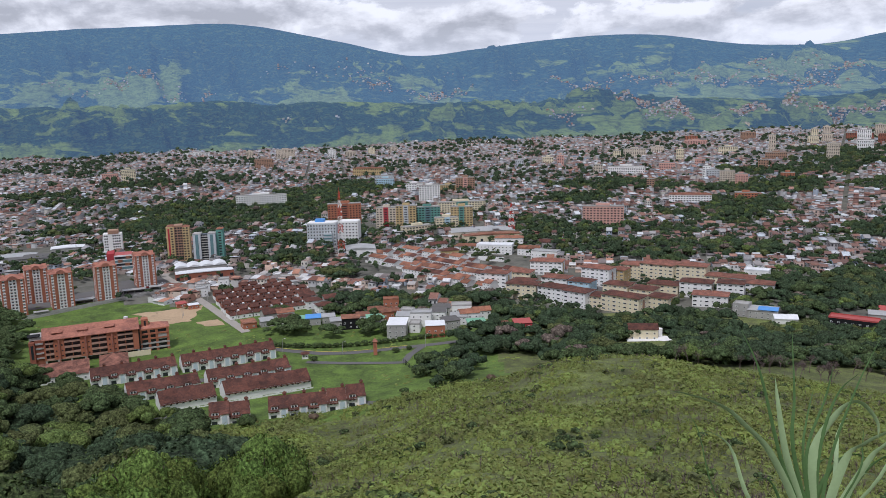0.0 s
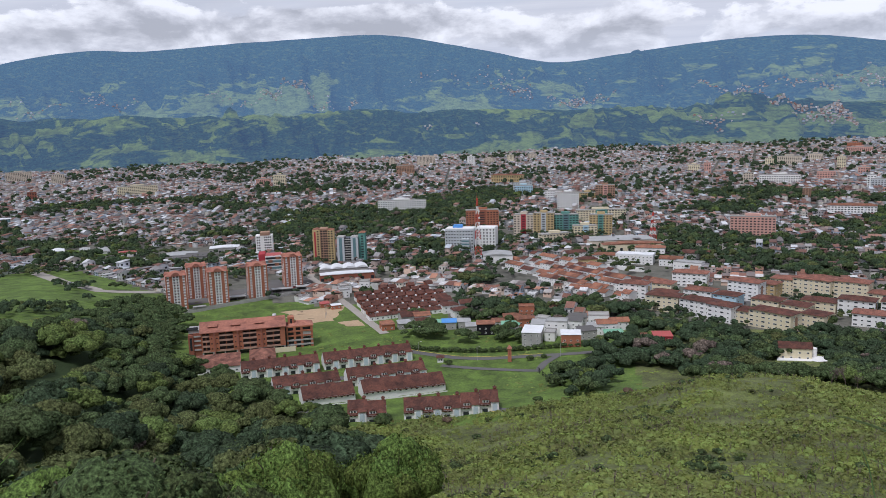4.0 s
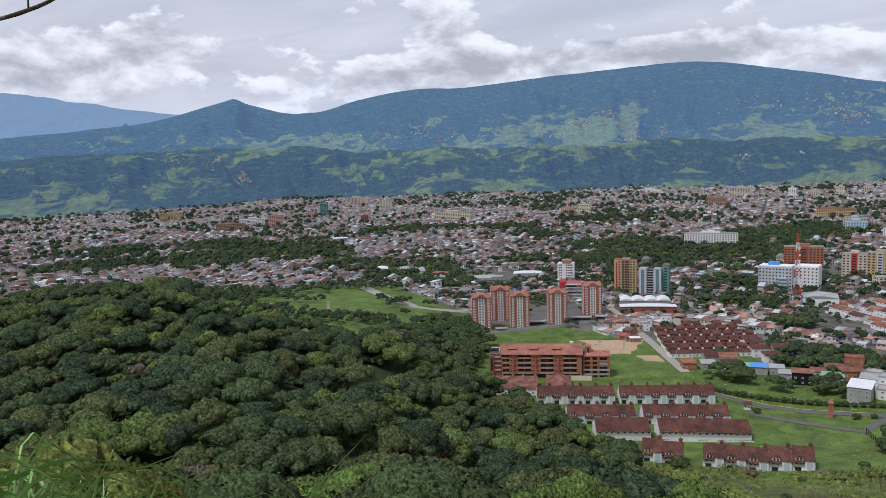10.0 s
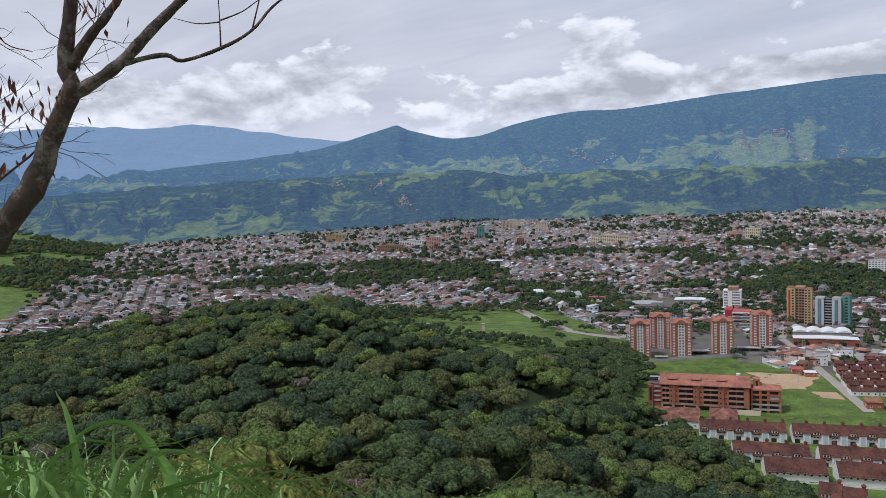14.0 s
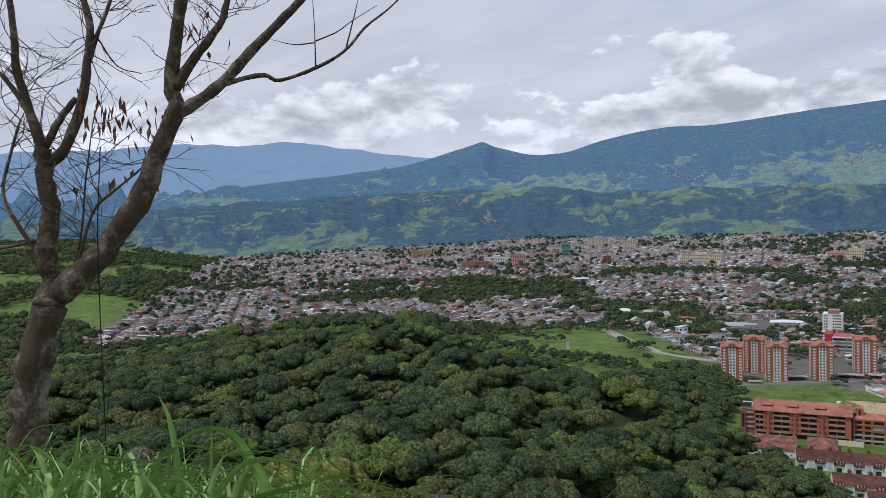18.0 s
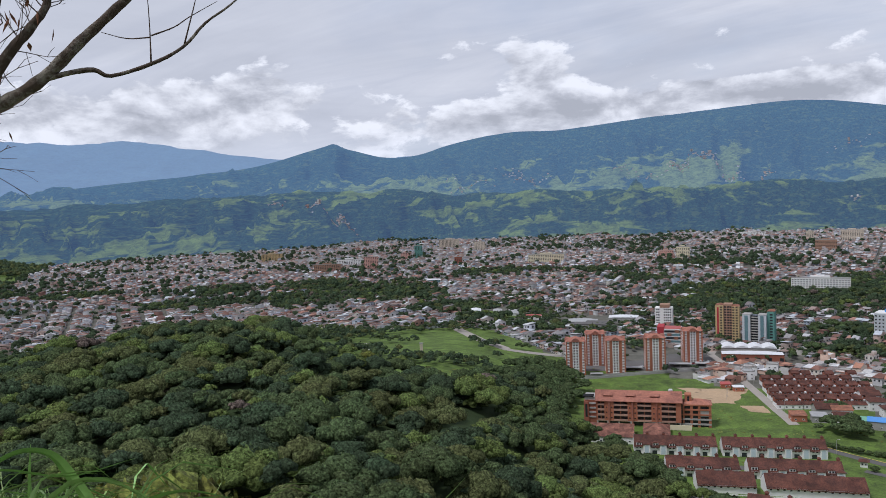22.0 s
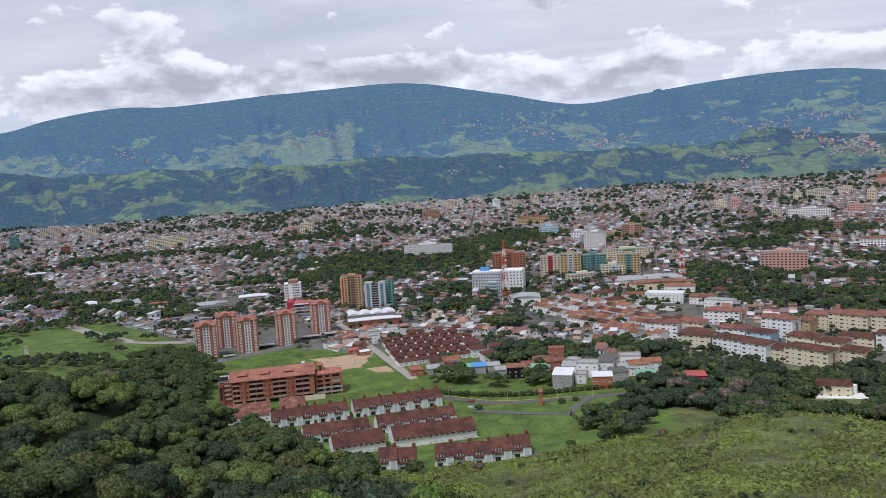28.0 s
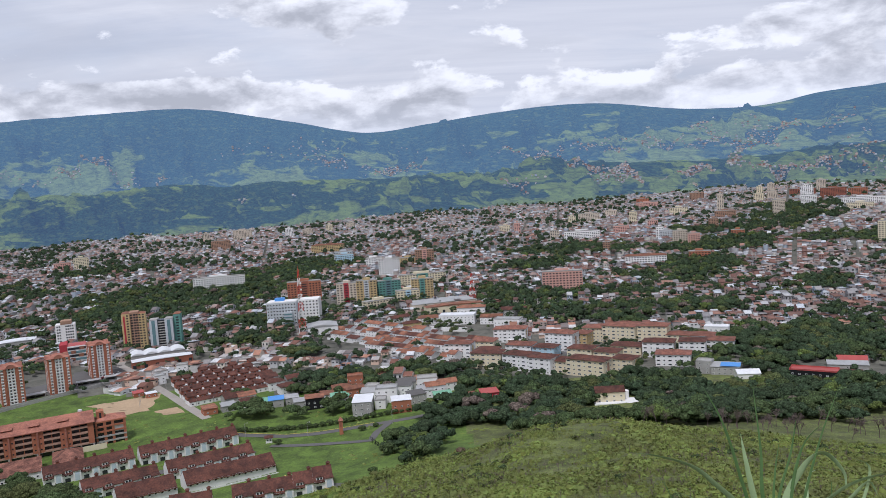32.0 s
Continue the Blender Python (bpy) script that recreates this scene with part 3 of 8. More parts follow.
# ---- trees and brush as arrays ----


def blob(v, q, c, r, tall, turn, sides=6, rings=((-0.35, 1.0), (0.72, 0.68))):
    """A low rounded lump with a flat crown, added to lists of points and quads."""
    n = len(v)
    for z, k in rings:
        for i in range(sides):
            a = turn + 2 * math.pi * i / sides
            v.append((c[0] + r * k * math.cos(a), c[1] + r * k * math.sin(a), c[2] + r * tall * z))
    for ring in range(len(rings) - 1):
        q += [(n + ring * sides + i, n + ring * sides + (i + 1) % sides, n + (ring + 1) * sides + (i + 1) % sides, n + (ring + 1) * sides + i) for i in range(sides)]
    top = n + (len(rings) - 1) * sides
    q += [(top, top + 1, top + 2, top + 3)] + ([(top, top + 3, top + 4, top + 5)] if sides == 6 else [])


def lobe(v, q, c, r, tall, rng, around, rings):
    """One rounded, uneven bough of foliage as a dome of quads."""
    n, turn = len(v), rng.uniform(0, 6)
    for j in range(rings + 1):
        up = -0.45 + (1.40 + 0.45) * j / rings
        for i in range(around):
            a = turn + 2 * math.pi * (i + 0.5 * (j % 2)) / around
            k = r * rng.uniform(0.72, 1.20)
            v.append((c[0] + k * math.cos(up) * math.cos(a), c[1] + k * math.cos(up) * math.sin(a), c[2] + k * math.sin(up) * tall))
    for j in range(rings):
        for i in range(around):
            q.append((n + j * around + i, n + j * around + (i + 1) % around, n + (j + 1) * around + (i + 1) % around, n + (j + 1) * around + i))
    top = n + rings * around
    q += [(top, top + k, top + k + 1, top + k + 2) for k in range(1, around - 2, 2)]


def crown_shape(seed, lobes, leaves, size, around=8, rings=3):
    """A crown of radius about 1 whose foot is at z=0: rounded boughs heaped over one another, fringed with leaf clumps."""
    rng = np.random.default_rng(seed)
    v, q, spots = [], [], []
    for k in range(lobes):
        if k == 0:
            c, r = np.array((rng.uniform(-0.12, 0.12), rng.uniform(-0.12, 0.12), 0.46)), (0.95 if lobes == 1 else 0.58)
        else:
            a = k * 2.39996 + rng.uniform(-0.4, 0.4)
            out = 0.42 + 0.38 * (k / lobes) ** 0.7 + rng.uniform(-0.1, 0.1)
            r = rng.uniform(0.30, 0.48) * (1.25 if lobes < 6 else 1.0)
            c = np.array((out * math.cos(a), out * math.sin(a), 0.58 - 0.42 * out + rng.uniform(-0.12, 0.16)))
        lobe(v, q, c, r, rng.uniform(0.62, 0.85), rng, around, rings)
        spots.append((c, r))
    share = np.array([r * r for _, r in spots])
    for k in rng.choice(len(spots), leaves, p=share / share.sum()):
        c0, r0 = spots[k]
        d = rng.normal(size=3)
        d[2] = abs(d[2]) - 0.15
        d /= np.linalg.norm(d)
        c = c0 + d * np.array((1.0, 1.0, 0.76)) * r0 * rng.uniform(0.90, 1.22)
        nrm = d + rng.normal(size=3) * 0.45
        nrm /= np.linalg.norm(nrm)
        u = np.cross(nrm, rng.normal(size=3))
        u /= np.linalg.norm(u)
        w = np.cross(nrm, u)
        s = size * rng.uniform(0.6, 1.35)
        n = len(v)
        v += [tuple(c + u * s * a + w * s * 0.75 * b + nrm * s * e) for a, b, e in ((-1, -0.5, -0.25), (0.8, -1, 0.1), (1, 0.6, -0.3), (-0.6, 1, 0.12))]
        q.append((n, n + 1, n + 2, n + 3))
    return np.array(v), np.array(q)


def stuff(name, co, quads, mats, label, category, index=None):
    return tagged(place(name, quads_mesh(name, co, quads, mats, index)), label, category, kind="stuff")


def joined(*pieces):
    """Several (points, quads) as one."""
    vs, qs, n = [], [], 0
    for v, q in pieces:
        vs.append(v)
        qs.append(q + n)
        n += len(v)
    return np.concatenate(vs), np.concatenate(qs)


def wood_of(name, xy, radius, height, shapes, mat, label, seed, lift=0.35):
    """Many crowns, joined: the shapes taken in turn."""
    rng = np.random.default_rng(seed)
    z = land(xy[:, 0], xy[:, 1])
    pieces = []
    which = rng.integers(len(shapes), size=len(xy))
    for k, (tv, tq) in enumerate(shapes):
        m = which == k
        if not m.any():
            continue
        r, h = radius[m], height[m]
        at = np.stack((xy[m, 0], xy[m, 1], z[m] + h - r * 1.05), -1)
        pieces.append(spread(tv, tq, at, np.stack((r, r, r), -1), rng.uniform(0, 6.28, m.sum())))
    co, quads = joined(*pieces)
    ob = stuff(name, co, quads, [mat], label, "trees")
    ob.data.polygons.foreach_set("use_smooth", np.ones(len(quads), bool))
    return ob


def scatter(x0, x1, y0, y1, step, seed, jitter=0.45):
    rng = np.random.default_rng(seed)
    gx, gy = np.meshgrid(np.arange(x0, x1, step), np.arange(y0, y1, step))
    p = np.stack((gx.ravel(), gy.ravel()), -1)
    return p + rng.uniform(-jitter, jitter, p.shape) * step, rng


# parks and tree belts: middle, half width across and half depth along the line of sight
GROVES_NEAR = [(150, 448, 26, 22), (118, 424, 12, 8), (160, 486, 24, 16), (128, 478, 22, 14), (-146, 745, 33, 30), (-93, 674, 20, 25), (-62, 568, 25, 32), (-35, 539, 24, 23), (6, 568, 33, 22), (44, 520, 23, 16), (28, 450, 26, 30), (274, 569, 51, 83), (3, 385, 17, 36), (69, 429, 29, 36), (91, 413, 18, 27), (140, 390, 26, 45), (180, 400, 34, 62), (222, 405, 30, 60), (262, 410, 26, 50), (60, 490, 34, 30), (98, 470, 30, 38), (157, 668, 15, 14), (334, 578, 39, 65), (-461, 731, 31, 25), (-179, 870, 30, 30), (210, 715, 33, 29), (301, 751, 35, 40)]
GROVES_FAR = [(-296, 1114, 143, 150), (-216, 1332, 59, 90), (-144, 1396, 61, 110), (177, 780, 70, 45), (143, 894, 40, 40), (334, 971, 60, 47), (278, 1321, 79, 60), (423, 1053, 50, 74), (556, 1229, 59, 80), (469, 838, 28, 39), (118, 963, 18, 37), (222, 889, 60, 32), (200, 1183, 44, 51), (800, 1538, 76, 110), (706, 1183, 60, 53), (471, 1214, 57, 53), (359, 1305, 49, 60), (620, 1420, 90, 60), (900, 1750, 100, 60)]
GROVES_LEFT = [(-1229, 863, 66, 65), (-1003, 908, 89, 150), (-902, 987, 58, 120), (-664, 840, 62, 60), (-562, 874, 23, 50), (-477, 965, 24, 42), (-1534, 565, 71, 60), (-1426, 679, 69, 50), (-895, 1275, 79, 60), (-729, 1343, 67, 40), (-1127, 720, 88, 56), (-373, 1003, 39, 50), (-569, 1527, 71, 50), (-565, 760, 30, 40), (-580, 1248, 40, 50), (-1115, 1002, 66, 60), (-830, 923, 54, 80), (-355, 1020, 47, 56)]

GROVES_FAR = [(x, y, a * 1.25, b * 1.15) for x, y, a, b in GROVES_FAR]
GROVES_LEFT = [(x, y, a * 1.15, b * 1.05) for x, y, a, b in GROVES_LEFT]


def in_groves(x, y, groves, grow=1.0):
    hit = np.zeros(x.shape, bool)
    for gx, gy, a, b in groves:
        d = math.hypot(gx, gy)
        ux, uy = gx / d, gy / d
        along, across = (x - gx) * ux + (y - gy) * uy, (x - gx) * uy - (y - gy) * ux
        edge = 1.0 + 2.6 * (fbm(x / 26, y / 26, int(abs(gx)) % 50, 3) - 0.5)
        hit |= (along / (b * grow)) ** 2 + (across / (a * grow)) ** 2 < edge
    return hit


def polar(x, y):
    return np.hypot(x, y), np.degrees(np.arctan2(-x, y))


# the stretches where single houses stand, left free of the joined town: middle, half size
FREE = [(-290, 620, 60, 75), (-135, 575, 62, 55), (-212, 690, 40, 26), (-246, 764, 36, 24), (-118, 850, 36, 28), (-20, 950, 75, 45), (0, 740, 90, 75), (130, 590, 120, 75), (60, 790, 60, 60), (-280, 1190, 50, 25), (-130, 1005, 40, 25), (-500, 800, 120, 70), (250, 480, 90, 60), (-10, 1205, 30, 20)]


def in_free(x, y):
    hit = np.zeros(x.shape, bool)
    for fx, fy, a, b in FREE:
        hit |= (np.abs(x - fx) < a) & (np.abs(y - fy) < b)
    return hit


def house_template(kind, windows):
    """A small town house in a unit box: points, quads, material of each quad (0 wall, 1 roof, 2 window)."""
    v = [(x, y, z) for z in (-0.4, 1.0) for x, y in ((-0.5, -0.5), (0.5, -0.5), (0.5, 0.5), (-0.5, 0.5))]
    q, m = [(0, 1, 5, 4), (1, 2, 6, 5), (2, 3, 7, 6), (3, 0, 4, 7)], [0, 0, 0, 0]
    n = len(v)
    if kind == "gable":
        v += [(-0.51, -0.57, 0.95), (0.51, -0.57, 0.95), (0.51, 0, 1.30), (-0.51, 0, 1.30), (0.51, 0.57, 0.95), (-0.51, 0.57, 0.95), (-0.5, -0.5, 1.0), (-0.5, 0.5, 1.0), (-0.5, 0, 1.27), (0.5, -0.5, 1.0), (0.5, 0.5, 1.0), (0.5, 0, 1.27)]
        q += [(n, n + 1, n + 2, n + 3), (n + 3, n + 2, n + 4, n + 5), (n + 6, n + 8, n + 7, n + 7), (n + 9, n + 10, n + 11, n + 11)]
        q[-2:] = [(n + 6, n + 8, n + 7, 4), (n + 9, 5, n + 10, n + 11)]
        m += [1, 1, 0, 0]
    elif kind == "hip":
        v += [(-0.56, -0.57, 0.96), (0.56, -0.57, 0.96), (0.56, 0.57, 0.96), (-0.56, 0.57, 0.96), (-0.2, 0, 1.38), (0.2, 0, 1.38), (-0.2, 0.001, 1.38), (0.2, 0.001, 1.38)]
        q += [(n, n + 1, n + 5, n + 4), (n + 1, n + 2, n + 7, n + 5), (n + 2, n + 3, n + 6, n + 7), (n + 3, n, n + 4, n + 6)]
        m += [1, 1, 1, 1]
    elif kind == "shed":
        v += [(-0.55, -0.56, 1.0), (0.55, -0.56, 1.0), (0.55, 0.56, 1.16), (-0.55, 0.56, 1.16), (-0.55, -0.56, 1.05), (0.55, -0.56, 1.05), (0.55, 0.56, 1.21), (-0.55, 0.56, 1.21)]
        q += [(n + 4, n + 5, n + 6, n + 7), (n, n + 1, n + 5, n + 4), (n + 1, n + 2, n + 6, n + 5), (n + 3, n, n + 4, n + 7), (n + 2, n + 3, n + 7, n + 6)]
        m += [1, 1, 1, 1, 1]
    else:
        v += [(-0.5, -0.5, 0.94), (0.5, -0.5, 0.94), (0.5, 0.5, 0.94), (-0.5, 0.5, 0.94), (-0.1, 0.05, 0.94), (0.35, 0.05, 0.94), (0.35, 0.4, 0.94), (-0.1, 0.4, 0.94), (-0.1, 0.05, 1.3), (0.35, 0.05, 1.3), (0.35, 0.4, 1.3), (-0.1, 0.4, 1.3)]
        q += [(n, n + 1, n + 2, n + 3), (n + 8, n + 9, n + 10, n + 11), (n + 4, n + 5, n + 9, n + 8), (n + 5, n + 6, n + 10, n + 9), (n + 7, n + 4, n + 8, n + 11)]
        m += [1, 1, 0, 0, 0]
    if windows:
        n = len(v)
        for z in (0.18, 0.62):
            for c in (-0.28, 0.22):
                for x, y, dx, dy in ((c, -0.508, 0.09, 0), (0.508, c, 0, 0.09), (-0.508, c, 0, 0.09)):
                    v += [(x - dx, y - dy, z), (x + dx, y + dy, z), (x + dx, y + dy, z + 0.22), (x - dx, y - dy, z + 0.22)]
                    q.append((n, n + 1, n + 2, n + 3))
                    m.append(2)
                    n += 4
    return np.array(v), np.array(q), np.array(m)


def make_town():
    rng = np.random.default_rng(5)
    seeds = np.stack((rng.uniform(-2300, 1500, 34), rng.uniform(350, 2700, 34)), -1)
    angles = rng.choice((18.0, 32.0, -12.0, 8.0, -28.0, 46.0), 34)
    rows = []
    for k, (s, ang) in enumerate(zip(seeds, np.radians(angles))):
        u, v = np.meshgrid(np.arange(-110, 110), np.arange(-50, 50))
        keep = (u % 12) != 11
        pu = u * 6.6 + rng.uniform(-0.15, 0.15, u.shape)
        pv = (v // 2) * 33.0 + (v % 2) * 12.8 + rng.uniform(-0.9, 0.9, u.shape)
        x, y = s[0] + pu * math.cos(ang) - pv * math.sin(ang), s[1] + pu * math.sin(ang) + pv * math.cos(ang)
        near = np.argmin((x[..., None] - seeds[:, 0]) ** 2 + (y[..., None] - seeds[:, 1]) ** 2, -1) == k
        d, az = polar(x, y)
        keep &= near & (d < town_end(az)) & (az > -36) & (az < 84) & inside_town(x, y)
        keep &= ~in_groves(x, y, GROVES_NEAR + GROVES_FAR + GROVES_LEFT) & ~in_free(x, y)
        green = fbm(x / 130, y / 130, 41, 3)
        keep &= (rng.uniform(size=x.shape) < np.where(green > 0.58, 0.45, 0.93))
        i = np.nonzero(keep)
        turn = np.where(v[i] % 2 == 0, ang, ang + math.pi)
        rows.append(np.stack((x[i], y[i], turn), -1))
    rows = np.concatenate(rows)
    N = len(rows)
    d = np.hypot(rows[:, 0], rows[:, 1])
    z = land(rows[:, 0], rows[:, 1])
    floors = rng.choice((1.0, 1.6, 2.0, 3.0), N, p=(0.44, 0.33, 0.18, 0.05))
    scale = np.stack((rng.uniform(6.2, 6.7, N), rng.uniform(9.0, 13.5, N), 2.8 * floors + rng.uniform(-0.2, 0.5, N)), -1)
    kinds = rng.choice(4, N, p=(0.45, 0.05, 0.30, 0.20))
    count = 0
    # the nearest ones are built one by one further down
    order = np.argsort(np.where((rows[:, 0] > -420) & (rows[:, 0] < 420), d, d + 1500))[:196]
    single = [(float(rows[i, 0]), float(rows[i, 1]), float(rows[i, 2]), tuple(float(c) for c in scale[i]), int(kinds[i])) for i in order]
    joined_up = np.ones(N, bool)
    joined_up[order] = False
    for lo, hi, windows, what in ((0, 1150, True, "near"), (1150, 1700, False, "middle"), (1700, 9999, False, "far")):
        pieces, index = [], []
        for k, kind in enumerate(("gable", "hip", "shed", "flat")):
            m = (kinds == k) & (d >= lo) & (d < hi) & joined_up
            tv, tq, tm = house_template(kind, windows)
            pieces.append(spread(tv, tq, np.stack((rows[m, 0], rows[m, 1], z[m]), -1), scale[m], rows[m, 2]))
            index.append(np.tile(tm, m.sum()))
            count += m.sum()
        co, quads = joined(*pieces)
        stuff("town_houses", co, quads, [WALLMIX, ROOFMIX if what != "far" else ROOFHAZE, DARKGLASSVOID], "crowded low houses with clay and tin roofs", "houses", np.concatenate(index))
    return single


TOWN = make_town()


def make_villages():
    """Hamlets and crowded quarters on the slopes behind the town: direction, height on the slope, spread, clusters, houses in each."""
    rng = np.random.default_rng(9)
    tv, tq, tm = house_template("gable", False)
    pts = []
    for grid, spots in ((FOOT_GRID, ((47.5, 0.45, 2.2, 0.16, 6, 26), (51, 0.75, 0.8, 0.05, 2, 10), (9.0, 0.5, 2.5, 0.05, 3, 9), (-9, 0.35, 2.0, 0.06, 3, 12), (-18, 0.57, 4.0, 0.07, 26, 46), (-15, 0.60, 2.5, 0.06, 10, 40), (-22, 0.52, 3.0, 0.07, 14, 36), (-27, 0.56, 3.5, 0.08, 12, 30), (-31, 0.6, 5, 0.2, 10, 26))),
                        (PEAK_GRID, ((21, 0.36, 2.6, 0.05, 7, 24), (17, 0.38, 2.5, 0.04, 5, 20), (3, 0.36, 3.5, 0.06, 6, 20), (-1, 0.33, 3, 0.05, 6, 26), (-12, 0.30, 5, 0.08, 14, 30), (-22, 0.34, 6, 0.10, 16, 30), (-28, 0.45, 4, 0.08, 8, 22), (34, 0.3, 2.5, 0.08, 5, 12), (30, 0.33, 10, 0.15, 14, 6), (8, 0.45, 9, 0.1, 12, 6)))):
        gx, gy, gz = grid
        n_t, n_a = gx.shape
        for az, t, sa, st, groups, n in spots:
            for _ in range(groups):
                a0, t0 = rng.normal(az, sa * 0.5), rng.normal(t, st * 0.5)
                a, tt = rng.normal(a0, 0.55, n), np.clip(rng.normal(t0, 0.016, n), 0.05, 0.95)
                i, j = np.clip((tt * 75).astype(int), 0, n_t - 1), np.clip(((a + 62) / 0.2).astype(int), 0, n_a - 1)
                pts.append(np.stack((gx[i, j] + rng.uniform(-6, 6, n), gy[i, j] + rng.uniform(-6, 6, n), gz[i, j] - 0.5), -1))
    pts = np.concatenate(pts)
    n = len(pts)
    co, quads = spread(tv, tq, pts, np.stack((rng.uniform(5, 8, n), rng.uniform(5, 8, n), rng.uniform(2.5, 4.5, n)), -1), rng.uniform(0, 6.28, n))
    stuff("hamlet_houses", co, quads, [WALLMIX, ROOFHAZE], "small far houses crowded on the green slopes", "houses", np.tile(tm, n))


make_villages()

FULL = [crown_shape(k, 20, 3600, 0.026, 10, 4) for k in range(5)]
CLOSE = [crown_shape(40 + k, 13, 760, 0.032, 8, 3) for k in range(6)]
MIDDLE = [crown_shape(10 + k, 9, 200, 0.046, 8, 3) for k in range(6)]
BELT = [crown_shape(50 + k, 6, 40, 0.075, 6, 3) for k in range(5)]
SMALL = [crown_shape(20 + k, 3, 12, 0.13, 6, 2) for k in range(5)]
TINY = [crown_shape(30 + k, 1, 4, 0.22, 6, 2) for k in range(5)]
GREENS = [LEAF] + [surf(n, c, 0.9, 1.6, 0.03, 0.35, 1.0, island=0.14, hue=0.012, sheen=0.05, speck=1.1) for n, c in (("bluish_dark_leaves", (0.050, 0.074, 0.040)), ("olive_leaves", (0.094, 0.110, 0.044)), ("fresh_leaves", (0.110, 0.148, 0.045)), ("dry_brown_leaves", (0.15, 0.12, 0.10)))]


def make_woods():
    # the wood below the camera
    p, rng = scatter(-640, 60, -60, 640, 9.4, 12)
    d, az = polar(p[:, 0], p[:, 1])
    gap = fbm(p[:, 0] / 45, p[:, 1] / 45, 77, 3)
    clearing = in_groves(p[:, 0], p[:, 1], [(-312, 260, 26, 7)])
    p = p[inside_forest(p[:, 0], p[:, 1]) & (az < 84) & (gap < 0.74) & ~clearing]
    d, az = polar(p[:, 0], p[:, 1])
    r = 3.2 + 7.4 * rng.uniform(0, 1, len(p)) ** 1.6 * (1 + 0.3 * (fbm(p[:, 0] / 60, p[:, 1] / 60, 5) - 0.5))
    h = np.minimum(r * rng.uniform(0.9, 1.5, len(p)) + 1.0 + rng.uniform(-1, 6.0, len(p)), 18.0)
    near = d < 115
    tone = rng.choice(5, len(p), p=(0.34, 0.27, 0.23, 0.148, 0.012))
    for k, what in enumerate(("dark green", "deep bluish green", "olive green", "fresh green", "dry brownish")):
        for reach, shapes in ((d < 235, CLOSE), (d >= 235, MIDDLE)):
            m = ~near & (tone == k) & reach
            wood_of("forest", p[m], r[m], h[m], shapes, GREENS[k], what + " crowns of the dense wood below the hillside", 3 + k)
    # the wood's ragged edge round the brick block and the terraces
    edge = np.concatenate([scatter(x - w, x + w, y - w, y + w, 7.0, int(y))[0] for x, y, w in ((-318, 512, 22), (-292, 458, 26), (-272, 440, 16), (-262, 405, 20), (-236, 404, 11), (-205, 392, 12), (-176, 372, 13), (-158, 352, 12), (-143, 334, 10), (-330, 545, 14), (-300, 490, 18), (-108, 503, 8), (-70, 492, 7), (-45, 496, 9), (-95, 497, 6), (-114, 545, 5), (84, 372, 13), (104, 366, 12), (126, 360, 14), (64, 384, 8))])
    edge = edge[~inside_forest(edge[:, 0], edge[:, 1])]
    er = rng.uniform(2.8, 6.0, len(edge))
    wood_of("wood_edge_trees", edge, er, er * 1.6 + 1.5, MIDDLE, LEAF, "dark green trees at the ragged edge of the wood", 15)
    # belts and parks in the valley
    rest = []
    for k, groves in enumerate((GROVES_NEAR, GROVES_FAR, GROVES_LEFT)):
        for g in groves:
            big = max(g[2], g[3])
            q, _ = scatter(g[0] - big, g[0] + big, g[1] - big, g[1] + big, 7.6 if k == 0 else 9.5, int(abs(g[0]) + g[1]))
            rest.append(q[in_groves(q[:, 0], q[:, 1], [g])])
    belt = np.concatenate(rest[:len(GROVES_NEAR)])
    db, ab = polar(belt[:, 0], belt[:, 1])
    belt = belt[~((ab > -16.8) & (ab < -13.0) & (db > 400) & (db < 455))]
    park = np.concatenate(rest[len(GROVES_NEAR):])
    for name, pts, shapes, seed in (("tree_belt", belt, BELT, 6), ("park_trees", park, SMALL, 7)):
        n = len(pts)
        rr = 3.4 + 4.6 * rng.uniform(0, 1, n) ** 1.4
        tone = rng.choice(5, n, p=(0.32, 0.52, 0.09, 0.04, 0.03))
        for k in range(5):
            m = tone == k
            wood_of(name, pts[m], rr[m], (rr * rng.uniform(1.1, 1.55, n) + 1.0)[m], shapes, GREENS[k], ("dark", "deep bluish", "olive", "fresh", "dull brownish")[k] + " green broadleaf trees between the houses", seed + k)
    # single trees in streets and yards
    n = 17000
    a, dd = np.radians(rng.uniform(-35, 83, n)), np.sqrt(rng.uniform(620 ** 2, 2650 ** 2, n))
    q = np.stack((-dd * np.sin(a), dd * np.cos(a)), -1)
    green = fbm(q[:, 0] / 130, q[:, 1] / 130, 41, 3)
    q = q[inside_town(q[:, 0], q[:, 1]) & ~in_free(q[:, 0], q[:, 1]) & (rng.uniform(size=n) < np.where(green > 0.54, 1.0, np.where(dd < 1300, 0.35, 0.14)))]
    rr = 2.6 + 4.6 * rng.uniform(0, 1, len(q)) ** 1.6
    dq = np.hypot(q[:, 0], q[:, 1])
    for m, shapes in ((dq < 1300, SMALL), (dq >= 1300, TINY)):
        wood_of("street_trees", q[m], rr[m], rr[m] * 1.5 + 3.0, shapes, GREENS[1], "single green trees in streets and yards", 8)
    # far trees where the town meets the hills
    n = 900
    a, dd = np.radians(rng.uniform(-36, 84, n)), rng.uniform(2580, 2800, n)
    q = np.stack((-dd * np.sin(a), dd * np.cos(a)), -1)
    rr = rng.uniform(4, 8, n)
    wood_of("edge_trees", q, rr, rr * 1.6, TINY, LEAF, "dark trees along the far edge of the town", 9)
